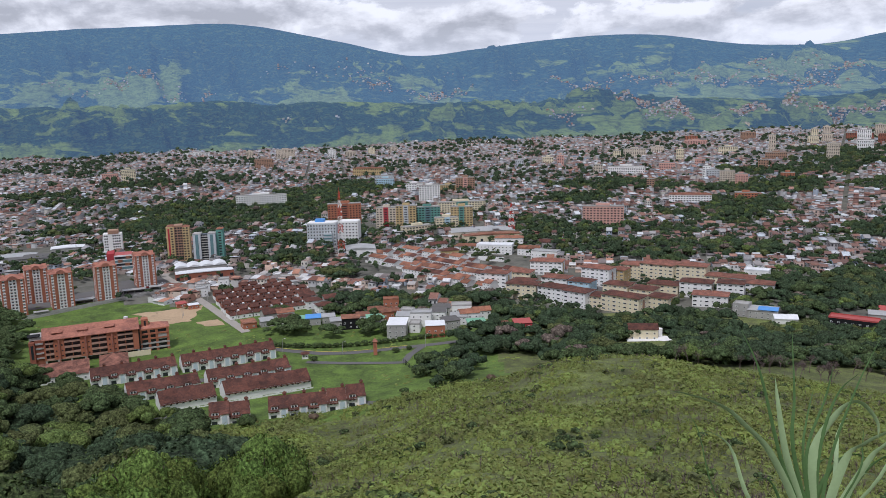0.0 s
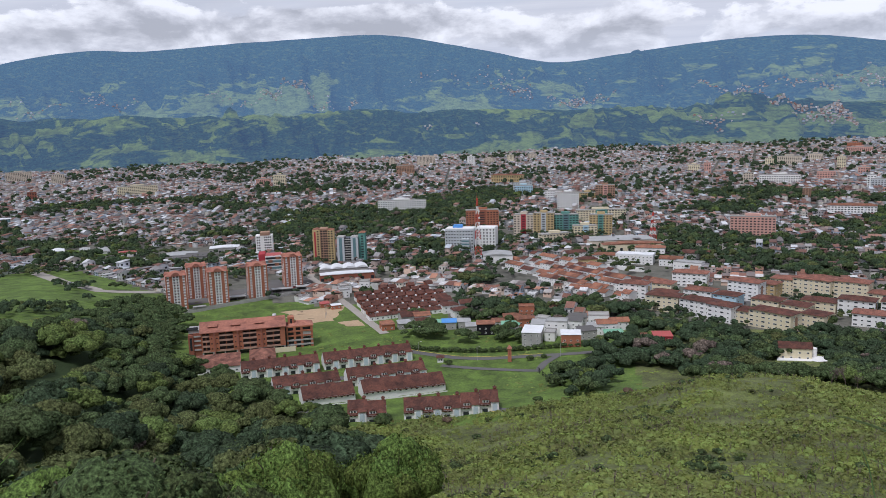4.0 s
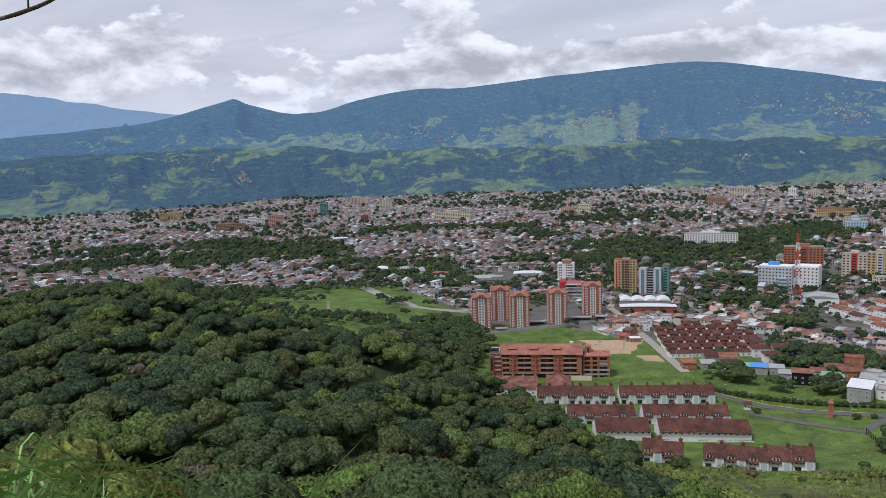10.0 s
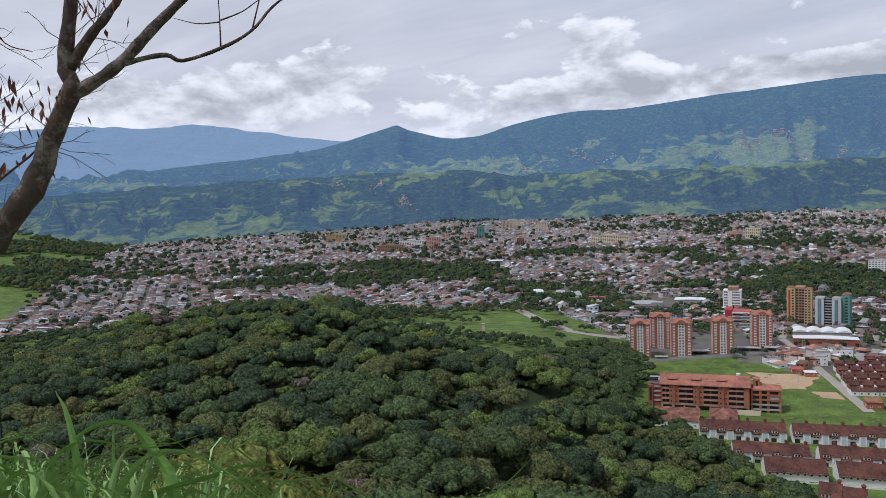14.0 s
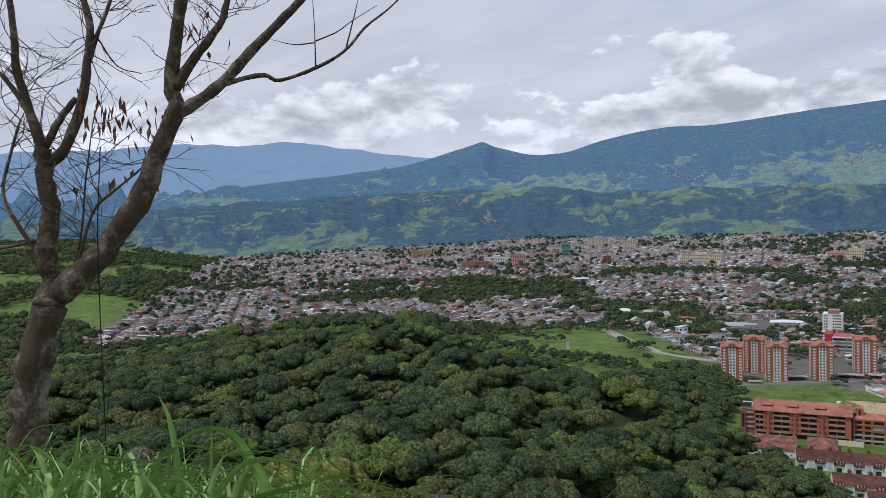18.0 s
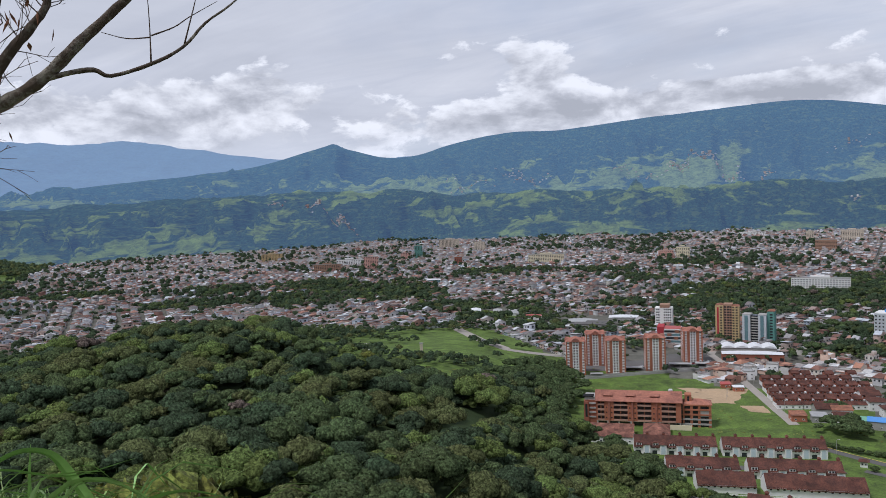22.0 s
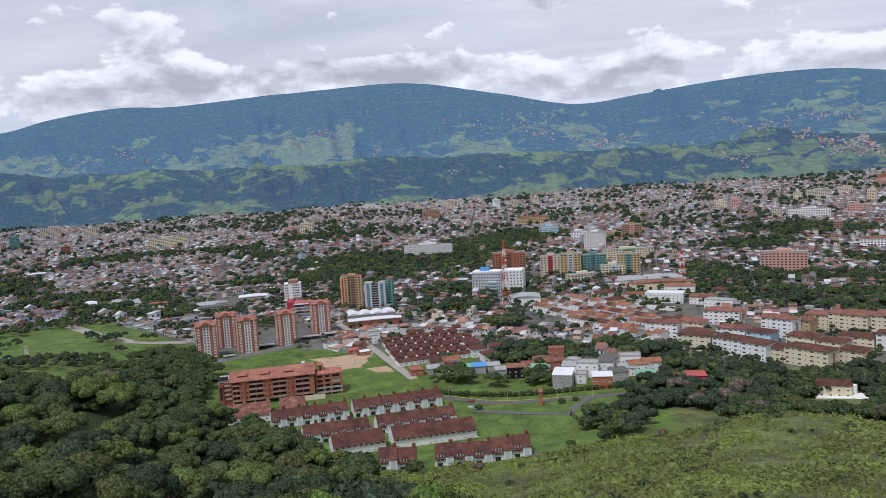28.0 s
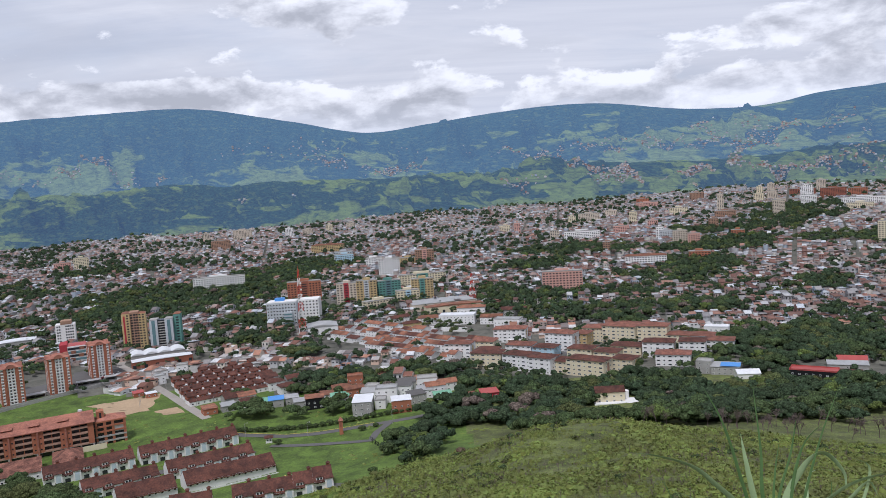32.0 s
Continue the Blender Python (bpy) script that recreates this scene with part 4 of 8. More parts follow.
    # the wooded slopes beyond the town's western end
    q, rng = scatter(-2800, -700, 150, 1250, 13.0, 66)
    dq, aq = polar(q[:, 0], q[:, 1])
    q = q[(aq > 64) & (aq < 84) & (dq > town_end(aq) + 25) & (dq > 880) & (dq < 2800) & (fbm(q[:, 0] / 120, q[:, 1] / 120, 15, 3) < 0.53)]
    rr = rng.uniform(4.5, 8.5, len(q))
    tone = rng.choice(3, len(q))
    for k in range(3):
        m = tone == k
        wood_of("slope_woods", q[m], rr[m], rr[m] * 1.6, TINY, GREENS[(1, 0, 2)[k]], ("deep bluish", "dark", "olive")[k] + " green woods on the slopes past the town", 90 + k)
    # shrubs of the clearing in the wood
    q, rng = scatter(-345, -280, 225, 295, 3.6, 67)
    q = q[in_groves(q[:, 0], q[:, 1], [(-312, 260, 26, 9)])]
    rr = rng.uniform(1.0, 2.2, len(q))
    wood_of("clearing_shrubs", q, rr, rr * 1.5, BELT, GREENS[3], "fresh green shrubs in a clearing of the wood", 96)
    return p[near], r[near], h[near]


NEAR_TREES = make_woods()

# ---- houses, one by one ----
PALEBLUE = surf("pale_blue_render", (0.45, 0.62, 0.72), 0.85, 0.8, 0.12, 0.1, 0.05)
YELLOW = surf("ochre_yellow_render", (0.52, 0.39, 0.20), 0.85, 0.8, 0.12, 0.12, 0.05)
GREENWALL = surf("teal_green_render", (0.13, 0.30, 0.26), 0.85, 0.8, 0.12, 0.12, 0.05)
REDWALL = surf("red_render", (0.42, 0.05, 0.06), 0.85, 0.8, 0.12, 0.12, 0.05)
GREYBLUE = surf("grey_blue_cladding", (0.52, 0.55, 0.57), 0.6, 0.8, 0.12, 0.1, 0.05)
TEALGLASS = surf("teal_glazing", (0.14, 0.24, 0.26), 0.25, 1.0, 0.1, 0.2, 0.0, sheen=0.5)
ARCHPALE = surf("pale_grey_blue_render", (0.52, 0.60, 0.64), 0.85, 0.8, 0.12, 0.1, 0.05)
BROWNWALL = surf("brown_render", (0.36, 0.22, 0.15), 0.85, 0.8, 0.12, 0.12, 0.05)
BEIGE = surf("beige_render", (0.60, 0.52, 0.42), 0.85, 0.8, 0.12, 0.12, 0.05)
PINK = surf("pink_render", (0.62, 0.36, 0.30), 0.85, 0.8, 0.12, 0.12, 0.05)
BLUESHEET = surf("blue_tarpaulin", (0.10, 0.30, 0.68), 0.5, 1.0, 0.2, 0.15, 0.1)
GREENSHEET = surf("green_tin_sheet", (0.20, 0.42, 0.28), 0.5, 1.0, 0.2, 0.2, 0.1)
REDSHEET = surf("red_tin_sheet", (0.42, 0.09, 0.08), 0.55, 1.0, 0.2, 0.2, 0.1)
BLACKNET = surf("black_shade_net", (0.012, 0.012, 0.014), 0.9, 1.0, 0.2, 0.3, 0.0)
FRAMEWHITE = surf("white_paint", (0.78, 0.78, 0.76), 0.6, 2.0, 0.3, 0.06, 0.0)
MASTRED = surf("mast_red_paint", (0.50, 0.07, 0.05), 0.6, 2.0, 0.3, 0.15, 0.0)
SHARED = {}
SPOTS = []


def shared(key, make):
    """A mesh made once and shared by alike parts."""
    if key not in SHARED:
        SHARED[key] = make()
    return SHARED[key]


def window_mesh(w, h, frame_mat=FRAMEWHITE, glass=DARKGLASSVOID):
    """A pane behind a thin frame; its middle at the origin, facing -y."""
    def make():
        g, b = Geo(), min(0.12, w * 0.12)
        g.box(-w / 2 + b, w / 2 - b, -0.05, 0.05, -h / 2 + b, h / 2 - b, 1)
        for x0, x1, z0, z1 in ((-w / 2, w / 2, -h / 2, -h / 2 + b), (-w / 2, w / 2, h / 2 - b, h / 2), (-w / 2, -w / 2 + b, -h / 2 + b, h / 2 - b), (w / 2 - b, w / 2, -h / 2 + b, h / 2 - b)):
            g.box(x0, x1, -0.09, 0.05, z0, z1, 0)
        return g.mesh("window", [frame_mat, glass])
    return shared(("window", w, h, frame_mat.name, glass.name), make)


def thing(name, x, y, rot, label, category, group="", deep=6.0):
    """An Empty on the ground at the middle of the front, level with the lowest ground under it."""
    a = radians(rot)
    SPOTS.append((x - deep * math.sin(a), y + deep * math.cos(a)))
    z = min(ground_at(x, y), ground_at(x - deep * math.sin(a), y + deep * math.cos(a)))
    return empty(name, pose(x, y, z, 0, 0, rot), label, category, group)


def windows_on(parent, xs, zs, y, w, h, side=0, frame_mat=FRAMEWHITE, glass=DARKGLASSVOID):
    """Windows in rows; side 0: the front at y, 1: the right end at x=y, -1: the left end at x=y."""
    me = window_mesh(w, h, frame_mat, glass)
    for z in zs:
        for c in xs:
            m = pose(c, y - 0.02, z) if side == 0 else pose(y + side * 0.02, c, z, 0, 0, 90 * side)
            place("window", me, parent, m)


def brick_tower(x, y, rot, label):
    W, D, FLOORS, S = 15.6, 15.0, 12, 2.26
    H = FLOORS * S
    t = thing("apartment_tower", x, y, rot, label, "apartment tower", "brick apartment towers")

    def body():
        g = Geo()
        a = [(-W / 2, 0), (-2.9, 0), (-2.9, 0.7), (2.9, 0.7), (2.9, 0), (W / 2, 0), (W / 2, D), (-W / 2, D)]
        n = len(a)
        g.add([(p, q, -3) for p, q in a] + [(p, q, H) for p, q in a], [(i, (i + 1) % n, n + (i + 1) % n, n + i) for i in range(n)] + [tuple(range(n, 2 * n))])
        return g.mesh("wall", [BRICK])

    def panel():
        g = Geo()
        for x0, x1 in ((-2.6, -1.9), (-0.35, 0.35), (1.9, 2.6)):
            g.box(x0, x1, 0.45, 0.7, 0, H)
        for k in range(FLOORS):
            g.box(-2.7, 2.7, 0.25, 0.7, k * S, k * S + 0.75)
        return g.mesh("balcony_column", [FRAMEWHITE])

    def strip():
        return Geo().box(-0.95, 0.95, -0.12, 0.1, 1.55, 2.46).mesh("spandrel", [WHITE])

    def roof():
        g = Geo()
        g.hip(-W / 2, W / 2, 0, D, H, 3.4, over=0.6)
        g.hip(-W / 2 + 0.6, W / 2 - 0.6, 0.6, D - 0.6, H - 0.35, 0.3, over=0.1)
        return g.mesh("roof", [ROOFCORAL])

    def pediment():
        g = Geo()
        n = 7
        p = [(-3.6 + 7.2 * i / n, 0.0, H + 0.2 + 2.6 * math.sin(math.pi * i / n) ** 0.8) for i in range(n + 1)]
        q = [(a, b + 3.6, c) for a, b, c in p]
        base = [(-3.6, 0, H - 0.2), (3.6, 0, H - 0.2)]
        g.add(p + q, [(i, i + 1, i + n + 2, i + n + 1) for i in range(n)])
        g.add([base[0]] + p + [base[1]], [tuple(range(n + 3))[::-1]])
        return g.mesh("pediment", [ROOFCORAL])

    place("wall", shared("tower_body", body), t)
    for px in (-7.45, -4.35, 4.35, 7.45):
        place("pier", shared("tower_pier", lambda: Geo().box(-0.42, 0.42, -0.35, 0, -3, H).mesh("pier", [BRICK])), t, pose(px, 0, 0))
    place("balcony_column", shared("tower_panel", panel), t, None, "pale concrete balcony column")
    place("roof", shared("tower_roof", roof), t, None, "coral tiled hip roof")
    place("pediment", shared("tower_ped", pediment), t, pose(0, -0.4, 0), "rounded tiled pediment")
    place("pediment", shared("tower_ped", pediment), t, pose(W / 2 + 0.3, D / 2, 0, 0, 0, 90))
    place("pediment", shared("tower_ped", pediment), t, pose(-W / 2 - 0.3, D / 2, 0, 0, 0, -90))
    for sx in (-5.9, 5.9):
        for k in range(FLOORS):
            place("spandrel", shared("tower_strip", strip), t, pose(sx, 0, k * S))
    for c in (4.5, 10.5):
        for k in range(FLOORS):
            place("spandrel", shared("tower_strip", strip), t, pose(W / 2, c, k * S, 0, 0, 90))
            place("spandrel", shared("tower_strip", strip), t, pose(-W / 2, c, k * S, 0, 0, -90))
    zs = [k * S + 1.05 for k in range(FLOORS)]
    windows_on(t, (-5.9, 5.9), zs, 0, 1.5, 0.95)
    windows_on(t, (-1.15, 1.15), [z + 0.3 for z in zs], 0.66, 1.4, 1.3)
    windows_on(t, (4.5, 10.5), zs, W / 2, 1.4, 0.95, 1)
    windows_on(t, (4.5, 10.5), zs, -W / 2, 1.4, 0.95, -1)
    return t


for tx, ty in ((-313.0, 551.0), (-317.0, 592.0), (-289.5, 575.0), (-266.0, 600.0), (-252.0, 645.0)):
    brick_tower(tx, ty, 32, "orange brick tower with white window columns and coral roof")


def flats(x, y, rot, L, floors, wall, roof=ROOFRED, D=14.5, S=2.9, label="", group="walled housing estate", arch=None):
    """A walk-up block with a hipped tile roof and rows of windows."""
    H = floors * S
    t = thing("apartment_block", x, y, rot, label, "apartment block", group)
    g = Geo()
    g.box(-L / 2, L / 2, 0, D, -3, H)
    g.box(-L / 2 - 0.08, L / 2 + 0.08, -0.08, D + 0.08, H - 0.35, H - 0.05)
    g.obj("wall", [wall], t)
    Geo().hip(-L / 2, L / 2, 0, D, H, 2.3, over=0.7).obj("roof", [roof], t, None, "hipped clay tile roof")
    n = max(2, round(L / 4.2))
    xs = [-L / 2 + L * (i + 0.5) / n for i in range(n)]
    zs = [k * S + 1.5 for k in range(floors)]
    windows_on(t, xs[::2], zs, 0, 2.5, 1.15)
    windows_on(t, xs[1::2], zs, 0, 1.3, 1.0)
    windows_on(t, (D * 0.3, D * 0.7), zs, L / 2, 1.1, 1.0, 1)
    windows_on(t, (D * 0.3, D * 0.7), zs, -L / 2, 1.1, 1.0, -1)
    if arch:
        for sx in (-1, 1):
            g = Geo()
            ring = [(sx * (L / 2 + 0.12), D / 2 + 1.5 * math.cos(a), H * 0.72 + 1.5 * math.sin(a)) for a in np.linspace(0, math.pi, 9)]
            pts = [(sx * (L / 2 + 0.12), D / 2 + 1.5, 0.2)] + ring + [(sx * (L / 2 + 0.12), D / 2 - 1.5, 0.2)]
            inner = [(sx * L / 2, b, c) for a, b, c in pts]
            k = len(pts)
            face = tuple(range(k)) if sx > 0 else tuple(range(k))[::-1]
            g.add(pts + inner, [face] + [(i, i + 1, i + 1 + k, i + k) for i in range(k - 1)])
            g.obj("stair_arch", [arch], t, None, "tall arched stair bay")
    return t


EST = "block of flats with clay tile roof"
for bx, by, br, bl, bf, bw, ba in (
    (58, 572, -24, 24, 4, CREAM, None), (79, 557, -40, 24, 4, WHITE, PALEBLUE), (93, 541, -40, 18, 4, WHITE, None), (106, 539, -40, 15, 3, CREAM, None),
    (121, 521, -42, 29, 4, CREAM, BROWNWALL), (149, 528, -40, 16, 3, CREAM, YELLOW), (145, 557, -36, 18, 3, CREAM, None), (122, 612, -36, 24, 5, WHITE, BROWNWALL),
    (141, 618, -36, 12, 4, YELLOW, None), (157, 637, -30, 19, 4, CREAM, YELLOW), (174, 622, -36, 28, 5, CREAM, YELLOW), (199, 612, -32, 24, 5, CREAM, None),
    (187, 563, -28, 23, 4, WHITE, YELLOW), (211, 557, -26, 19, 4, WHITE, None)):
    flats(bx, by, br, bl, bf, bw, ROOFRED if by < 600 else ROOFROSE, label=("cream" if bw is CREAM else "white" if bw is WHITE else "yellow") + " " + EST, arch=ba)
for bx, by, br, bl, bf, bw, ba in (
    (187, 531, -24, 24, 3, WHITE, YELLOW), (89, 660, -18, 28, 4, WHITE, YELLOW), (215, 597, -34, 18, 3, CREAM, None), (231, 588, -28, 18, 3, WHITE, None), (88, 606, -30, 22, 3, WHITE, None),
    (105, 590, -34, 18, 3, PALEBLUE, None), (165, 572, -30, 23, 3, CREAM, None), (236, 566, -28, 20, 3, WHITE, None), (130, 575, -36, 20, 3, CREAM, None), (60, 596, -28, 18, 3, WHITE, None), (40, 616, -24, 22, 4, WHITE, YELLOW), (62, 632, -24, 20, 3, CREAM, None), (185, 640, -30, 20, 4, CREAM, None)):
    flats(bx, by, br, bl, bf, bw, ROOFRED if by < 600 and bx < 180 else ROOFROSE, label=("cream" if bw is CREAM else "pale blue" if bw is PALEBLUE else "white") + " " + EST, arch=ba)


def townhouse(x, y, rot, back=False, garage=False):
    W, D, H, R = 9.0, 12.6, 4.3, 4.8
    t = thing("townhouse", x, y, rot, "white terraced house with dark red tiled roof" + (" and plain back" if back else " and arched dormer"), "house", "terraced houses of the estate")

    def wall():
        g = Geo()
        g.box(-W / 2, W / 2, 0, D, -4, H)
        g.gable_wall(-W / 2 + 0.2, 0, D, H - 0.01, R)
        return g.mesh("wall", [WHITE])

    def roof():
        g = Geo()
        g.gable(-W / 2, W / 2, 0, D, H, R, over=0.02 if not back else 0.02)
        g.box(-W / 2, W / 2, -0.75, 0.1, H - 0.38, H - 0.1)
        return g.mesh("roof", [ROOFRED])

    def dormer():
        return Geo().box(-1.0, 1.0, -0.15, 2.2, 0, 1.0, 0).mesh("dormer", [WHITE])

    def dormer_window():
        return Geo().add([(-0.27, -0.2, 0.2), (0.27, -0.2, 0.2), (0.27, -0.2, 0.68), (0, -0.2, 0.88), (-0.27, -0.2, 0.68)], [(0, 1, 2, 3, 4)]).mesh("window", [DARKGLASSVOID])

    def dormer_roof():
        return Geo().add([(-1.15, -0.3, 0.98), (1.15, -0.3, 0.98), (1.15, 2.4, 0.98), (-1.15, 2.4, 0.98), (0, -0.1, 1.5), (0, 2.4, 1.5)], [(0, 1, 4), (1, 2, 5, 4), (2, 3, 5), (3, 0, 4, 5), (3, 2, 1, 0)]).mesh("dormer_roof", [ROOFRED])

    def porch():
        return Geo().box(-1.9, 1.9, -0.85, 0.0, -3, 5.5).mesh("arched_bay", [WHITE])

    def porch_arch():
        g = Geo()
        ring = [(1.15 * math.cos(a), -0.9, 3.9 + 1.15 * math.sin(a)) for a in np.linspace(0, math.pi, 9)]
        pts = [(1.15, -0.9, 0.3)] + ring + [(-1.15, -0.9, 0.3)]
        return g.add(pts, [tuple(range(len(pts)))[::-1]]).mesh("arch_panel", [ARCHPALE])

    def porch_roof():
        return Geo().hip(-2.0, 2.0, -0.9, 3.2, 5.5, 1.2, over=0.3).mesh("bay_roof", [ROOFRED])

    def turret():
        g = Geo()
        return g.box(-0.7, 0.7, -0.7, 0.7, -1.4, 0.8, 0).mesh("roof_lantern", [BRICK2])

    def turret_cap():
        return Geo().add([(-1.0, -1.0, 0.8), (1.0, -1.0, 0.8), (1.0, 1.0, 0.8), (-1.0, 1.0, 0.8), (0, 0, 1.8)], [(0, 1, 4), (1, 2, 4), (2, 3, 4), (3, 0, 4), (3, 2, 1, 0)]).mesh("lantern_cap", [ROOFRED])

    # no real opening: a dark panel on the wall painted as garage shade
    def hole():
        return Geo().box(-1.3, 1.3, -0.06, 0.02, 0, 2.2).mesh("garage_door", [DARKGLASSVOID])

    place("wall", shared("th_wall", wall), t)
    place("roof", shared("th_roof" + str(back), roof), t, None, "dark red weathered tile roof")
    if back:
        windows_on(t, (-2.6, 0.6, 3.4), (3.4,), 0, 1.2, 0.9)
        place("fence_wall", shared("th_fence", lambda: Geo().box(-W / 2, W / 2, -3.0, -2.8, -3, 1.1).mesh("fence_wall", [WHITE])), t)
    else:
        d = place("dormer", shared("th_dormer", dormer), t, pose(-1.7, 0.7, H + 0.35) @ Matrix.Diagonal((1.55, 1.55, 1.55, 1)), "white twin-arched dormer")
        place("dormer_roof", shared("th_dormer_roof", dormer_roof), d)
        for dx in (-0.45, 0.45):
            place("window", shared("th_dormer_window", dormer_window), d, pose(dx, 0, 0))
        p = place("arched_bay", shared("th_porch", porch), t, pose(2.4, 0, 0), "white bay with pale blue arch")
        place("arch_panel", shared("th_arch", porch_arch), p, None, "pale blue arched panel")
        place("bay_roof", shared("th_bay_roof", porch_roof), p)
        r = place("roof_lantern", shared("th_turret", turret), t, pose(3.2, D / 2 + 0.6, H + R + 0.2))
        place("lantern_cap", shared("th_cap", turret_cap), r)
        windows_on(t, (-2.8, -1.0), (3.7,), 0, 1.3, 1.0)
        place("garage_door", shared("th_hole", hole), t, pose(-2.2, 0, 0), "near-black panel painted as the open garage's shade")
    return t


def terrace(x, y, rot, count, back=False):
    c, s = math.cos(radians(rot)), math.sin(radians(rot))
    for k in range(count):
        townhouse(x + (k * 9.0 + 4.5) * c, y + (k * 9.0 + 4.5) * s, rot, back)


terrace(-192, 401, 28, 5)
terrace(-150, 424, 27, 6)
terrace(-160, 371, 30, 4)
terrace(-126, 393, 28, 5)
terrace(-138, 355, 30, 3, True)
terrace(-111, 371, 29, 5, True)
terrace(-107, 330, 14, 2)
terrace(-82, 338, 12, 5)


def brick_hall():
    """The long unfinished brick block with open balconies and a coral roof."""
    t = thing("unfinished_brick_block", -243.5, 437.0, 24, "unfinished orange brick block with coral roof and dark open balconies", "building", deep=0)
    H, S = 15.2, 3.3
    # solid near-black blocks: the shade inside the open bays put into colour
    g = Geo()
    g.box(8, 61, 2.2, 17, -3, H - 0.2)
    g.box(61, 78, 3.5, 15, -3, 12.5)
    g.obj("inner_wall", [DARKGLASSVOID], t, None, "near-black block painted as the shaded open interior")
    g = Geo()
    for c in (8.6, 15.0, 22.0, 29.5, 37.5, 45.0, 52.5, 59.4):
        g.box(c - 0.45, c + 0.45, 0.1, 1.0, -3, 2.0, 1)
    g.box(8, 60, 0.05, 1.8, 1.9, 2.2, 1)
    g.obj("base", [BRICK, CONCRETE], t, None, "bare concrete posts and beam")
    g = Geo()
    bays = ((8.7, 13.0), (18.8, 27.4), (33.5, 42.0), (48.2, 56.8))
    edge = 8.0
    for a, b in (*bays, (60, 60)):
        g.box(edge, a, 0, 2.1, 2.2, H)
        edge = b
    g.box(8, 60, -0.12, 0, H - 0.9, H)
    g.obj("front_wall", [BRICK], t, None, "orange brick piers")
    for a, b in bays:
        for k in range(4):
            z = 2.2 + k * S
            Geo().box(a + 0.01, b - 0.01, -0.25, 2.15, z - 0.15, z + 0.85).obj("balcony_parapet", [DUSTY], t)
            Geo().box((a + b) / 2 - 0.2, (a + b) / 2 + 0.2, 0.1, 0.5, z + 0.8, z + S - 0.15).obj("balcony_post", [BRICK], t)
    for c in (15.9, 30.4, 45.1):
        Geo().box(c - 0.45, c + 0.45, -0.7, 0, -3, H - 0.9).obj("pilaster", [ROOFCORAL], t, None, "coral rendered pilaster")
        for k in range(3):
            for dx in (-1.6, 1.6):
                place("window", window_mesh(1.1, 1.1, BRICK), t, pose(c + dx, -0.03, 4.2 + k * S))
    # the stair tower, roofless, and the wing with its stained frame
    g = Geo()
    g.box(0, 3.0, 1, 15, -3, 13.8)
    g.box(3.0, 8.0, 2.2, 15, -3, 14.6)
    g.obj("stair_wall", [BRICK2], t, None, "dark brick stair tower")
    for k in range(4):
        Geo().box(3.4, 7.6, 1.7, 2.35, 3.4 + k * 2.9, 4.3 + k * 2.9).obj("landing", [CONCRETE], t)
    place("window", window_mesh(1.6, 8.5, BRICK2), t, pose(1.6, 0.96, 8))
    Geo().box(0.4, 8.2, 3, 14, 14.6, 16.6).obj("tank_room", [CONCRETE], t, None, "grey concrete tank room")
    Geo().box(-0.5, 6, 2.5, 9, 16.6, 17.0).obj("tank_slab", [BLACKNET], t)
    g = Geo()
    g.gable(8, 60, 0, 17, H, 4.6, 0, over=0.9, thick=0.35)
    g.obj("roof", [ROOFCORAL], t, None, "long coral tile roof")
    for c in (15, 29, 44):
        g = Geo()
        g.box(c - 2.2, c + 2.2, 3.0, 6.5, H + 1.2, H + 2.9, 1)
        g.gable(c - 2.8, c + 2.8, 2.6, 7.2, H + 2.7, 1.1, 0, over=0.3)
        g.obj("roof_vent", [ROOFCORAL, BRICK2], t, None, "coral dormer vent")
    g = Geo()
    for a, b in ((60, 62), (65.5, 67), (70, 71.5), (76.5, 78)):
        g.box(a, b, 2.4, 4, -3, 13.2, 0)
    for k in range(5):
        g.box(60, 78, 2.2, 4, 0.6 + k * 3.0, 1.5 + k * 3.0, 1 if k < 2 else 0)
    g.box(71.5, 76.5, 2.5, 3.6, 6, 9.5, 1)
    g.obj("wing_frame", [BRICK, CONCRETE], t, None, "stained concrete and brick frame")
    Geo().box(62.5, 66.5, 6, 12, 12, 18.8).obj("lift_shaft", [BRICK], t, None, "brick lift shaft")
    place("window", window_mesh(1.4, 5.0, BRICK), t, pose(64.5, 5.96, 15.5))
    Geo().hip(61, 78, 3, 15, 13.2, 2.6, over=0.7).obj("wing_roof", [ROOFCORAL], t, None, "low coral hip roof")
    Geo().box(44, 66, -5.0, -4.6, -3, 2.2).obj("garden_wall", [CREAM], t, None, "pale garden wall")
    Geo().tube([(54, 12, H + 2), (54, 12, H + 5.4)], (1.3, 1.3), 10).obj("water_tank", [WHITETIN], t, None, "pale round water tank")


brick_hall()


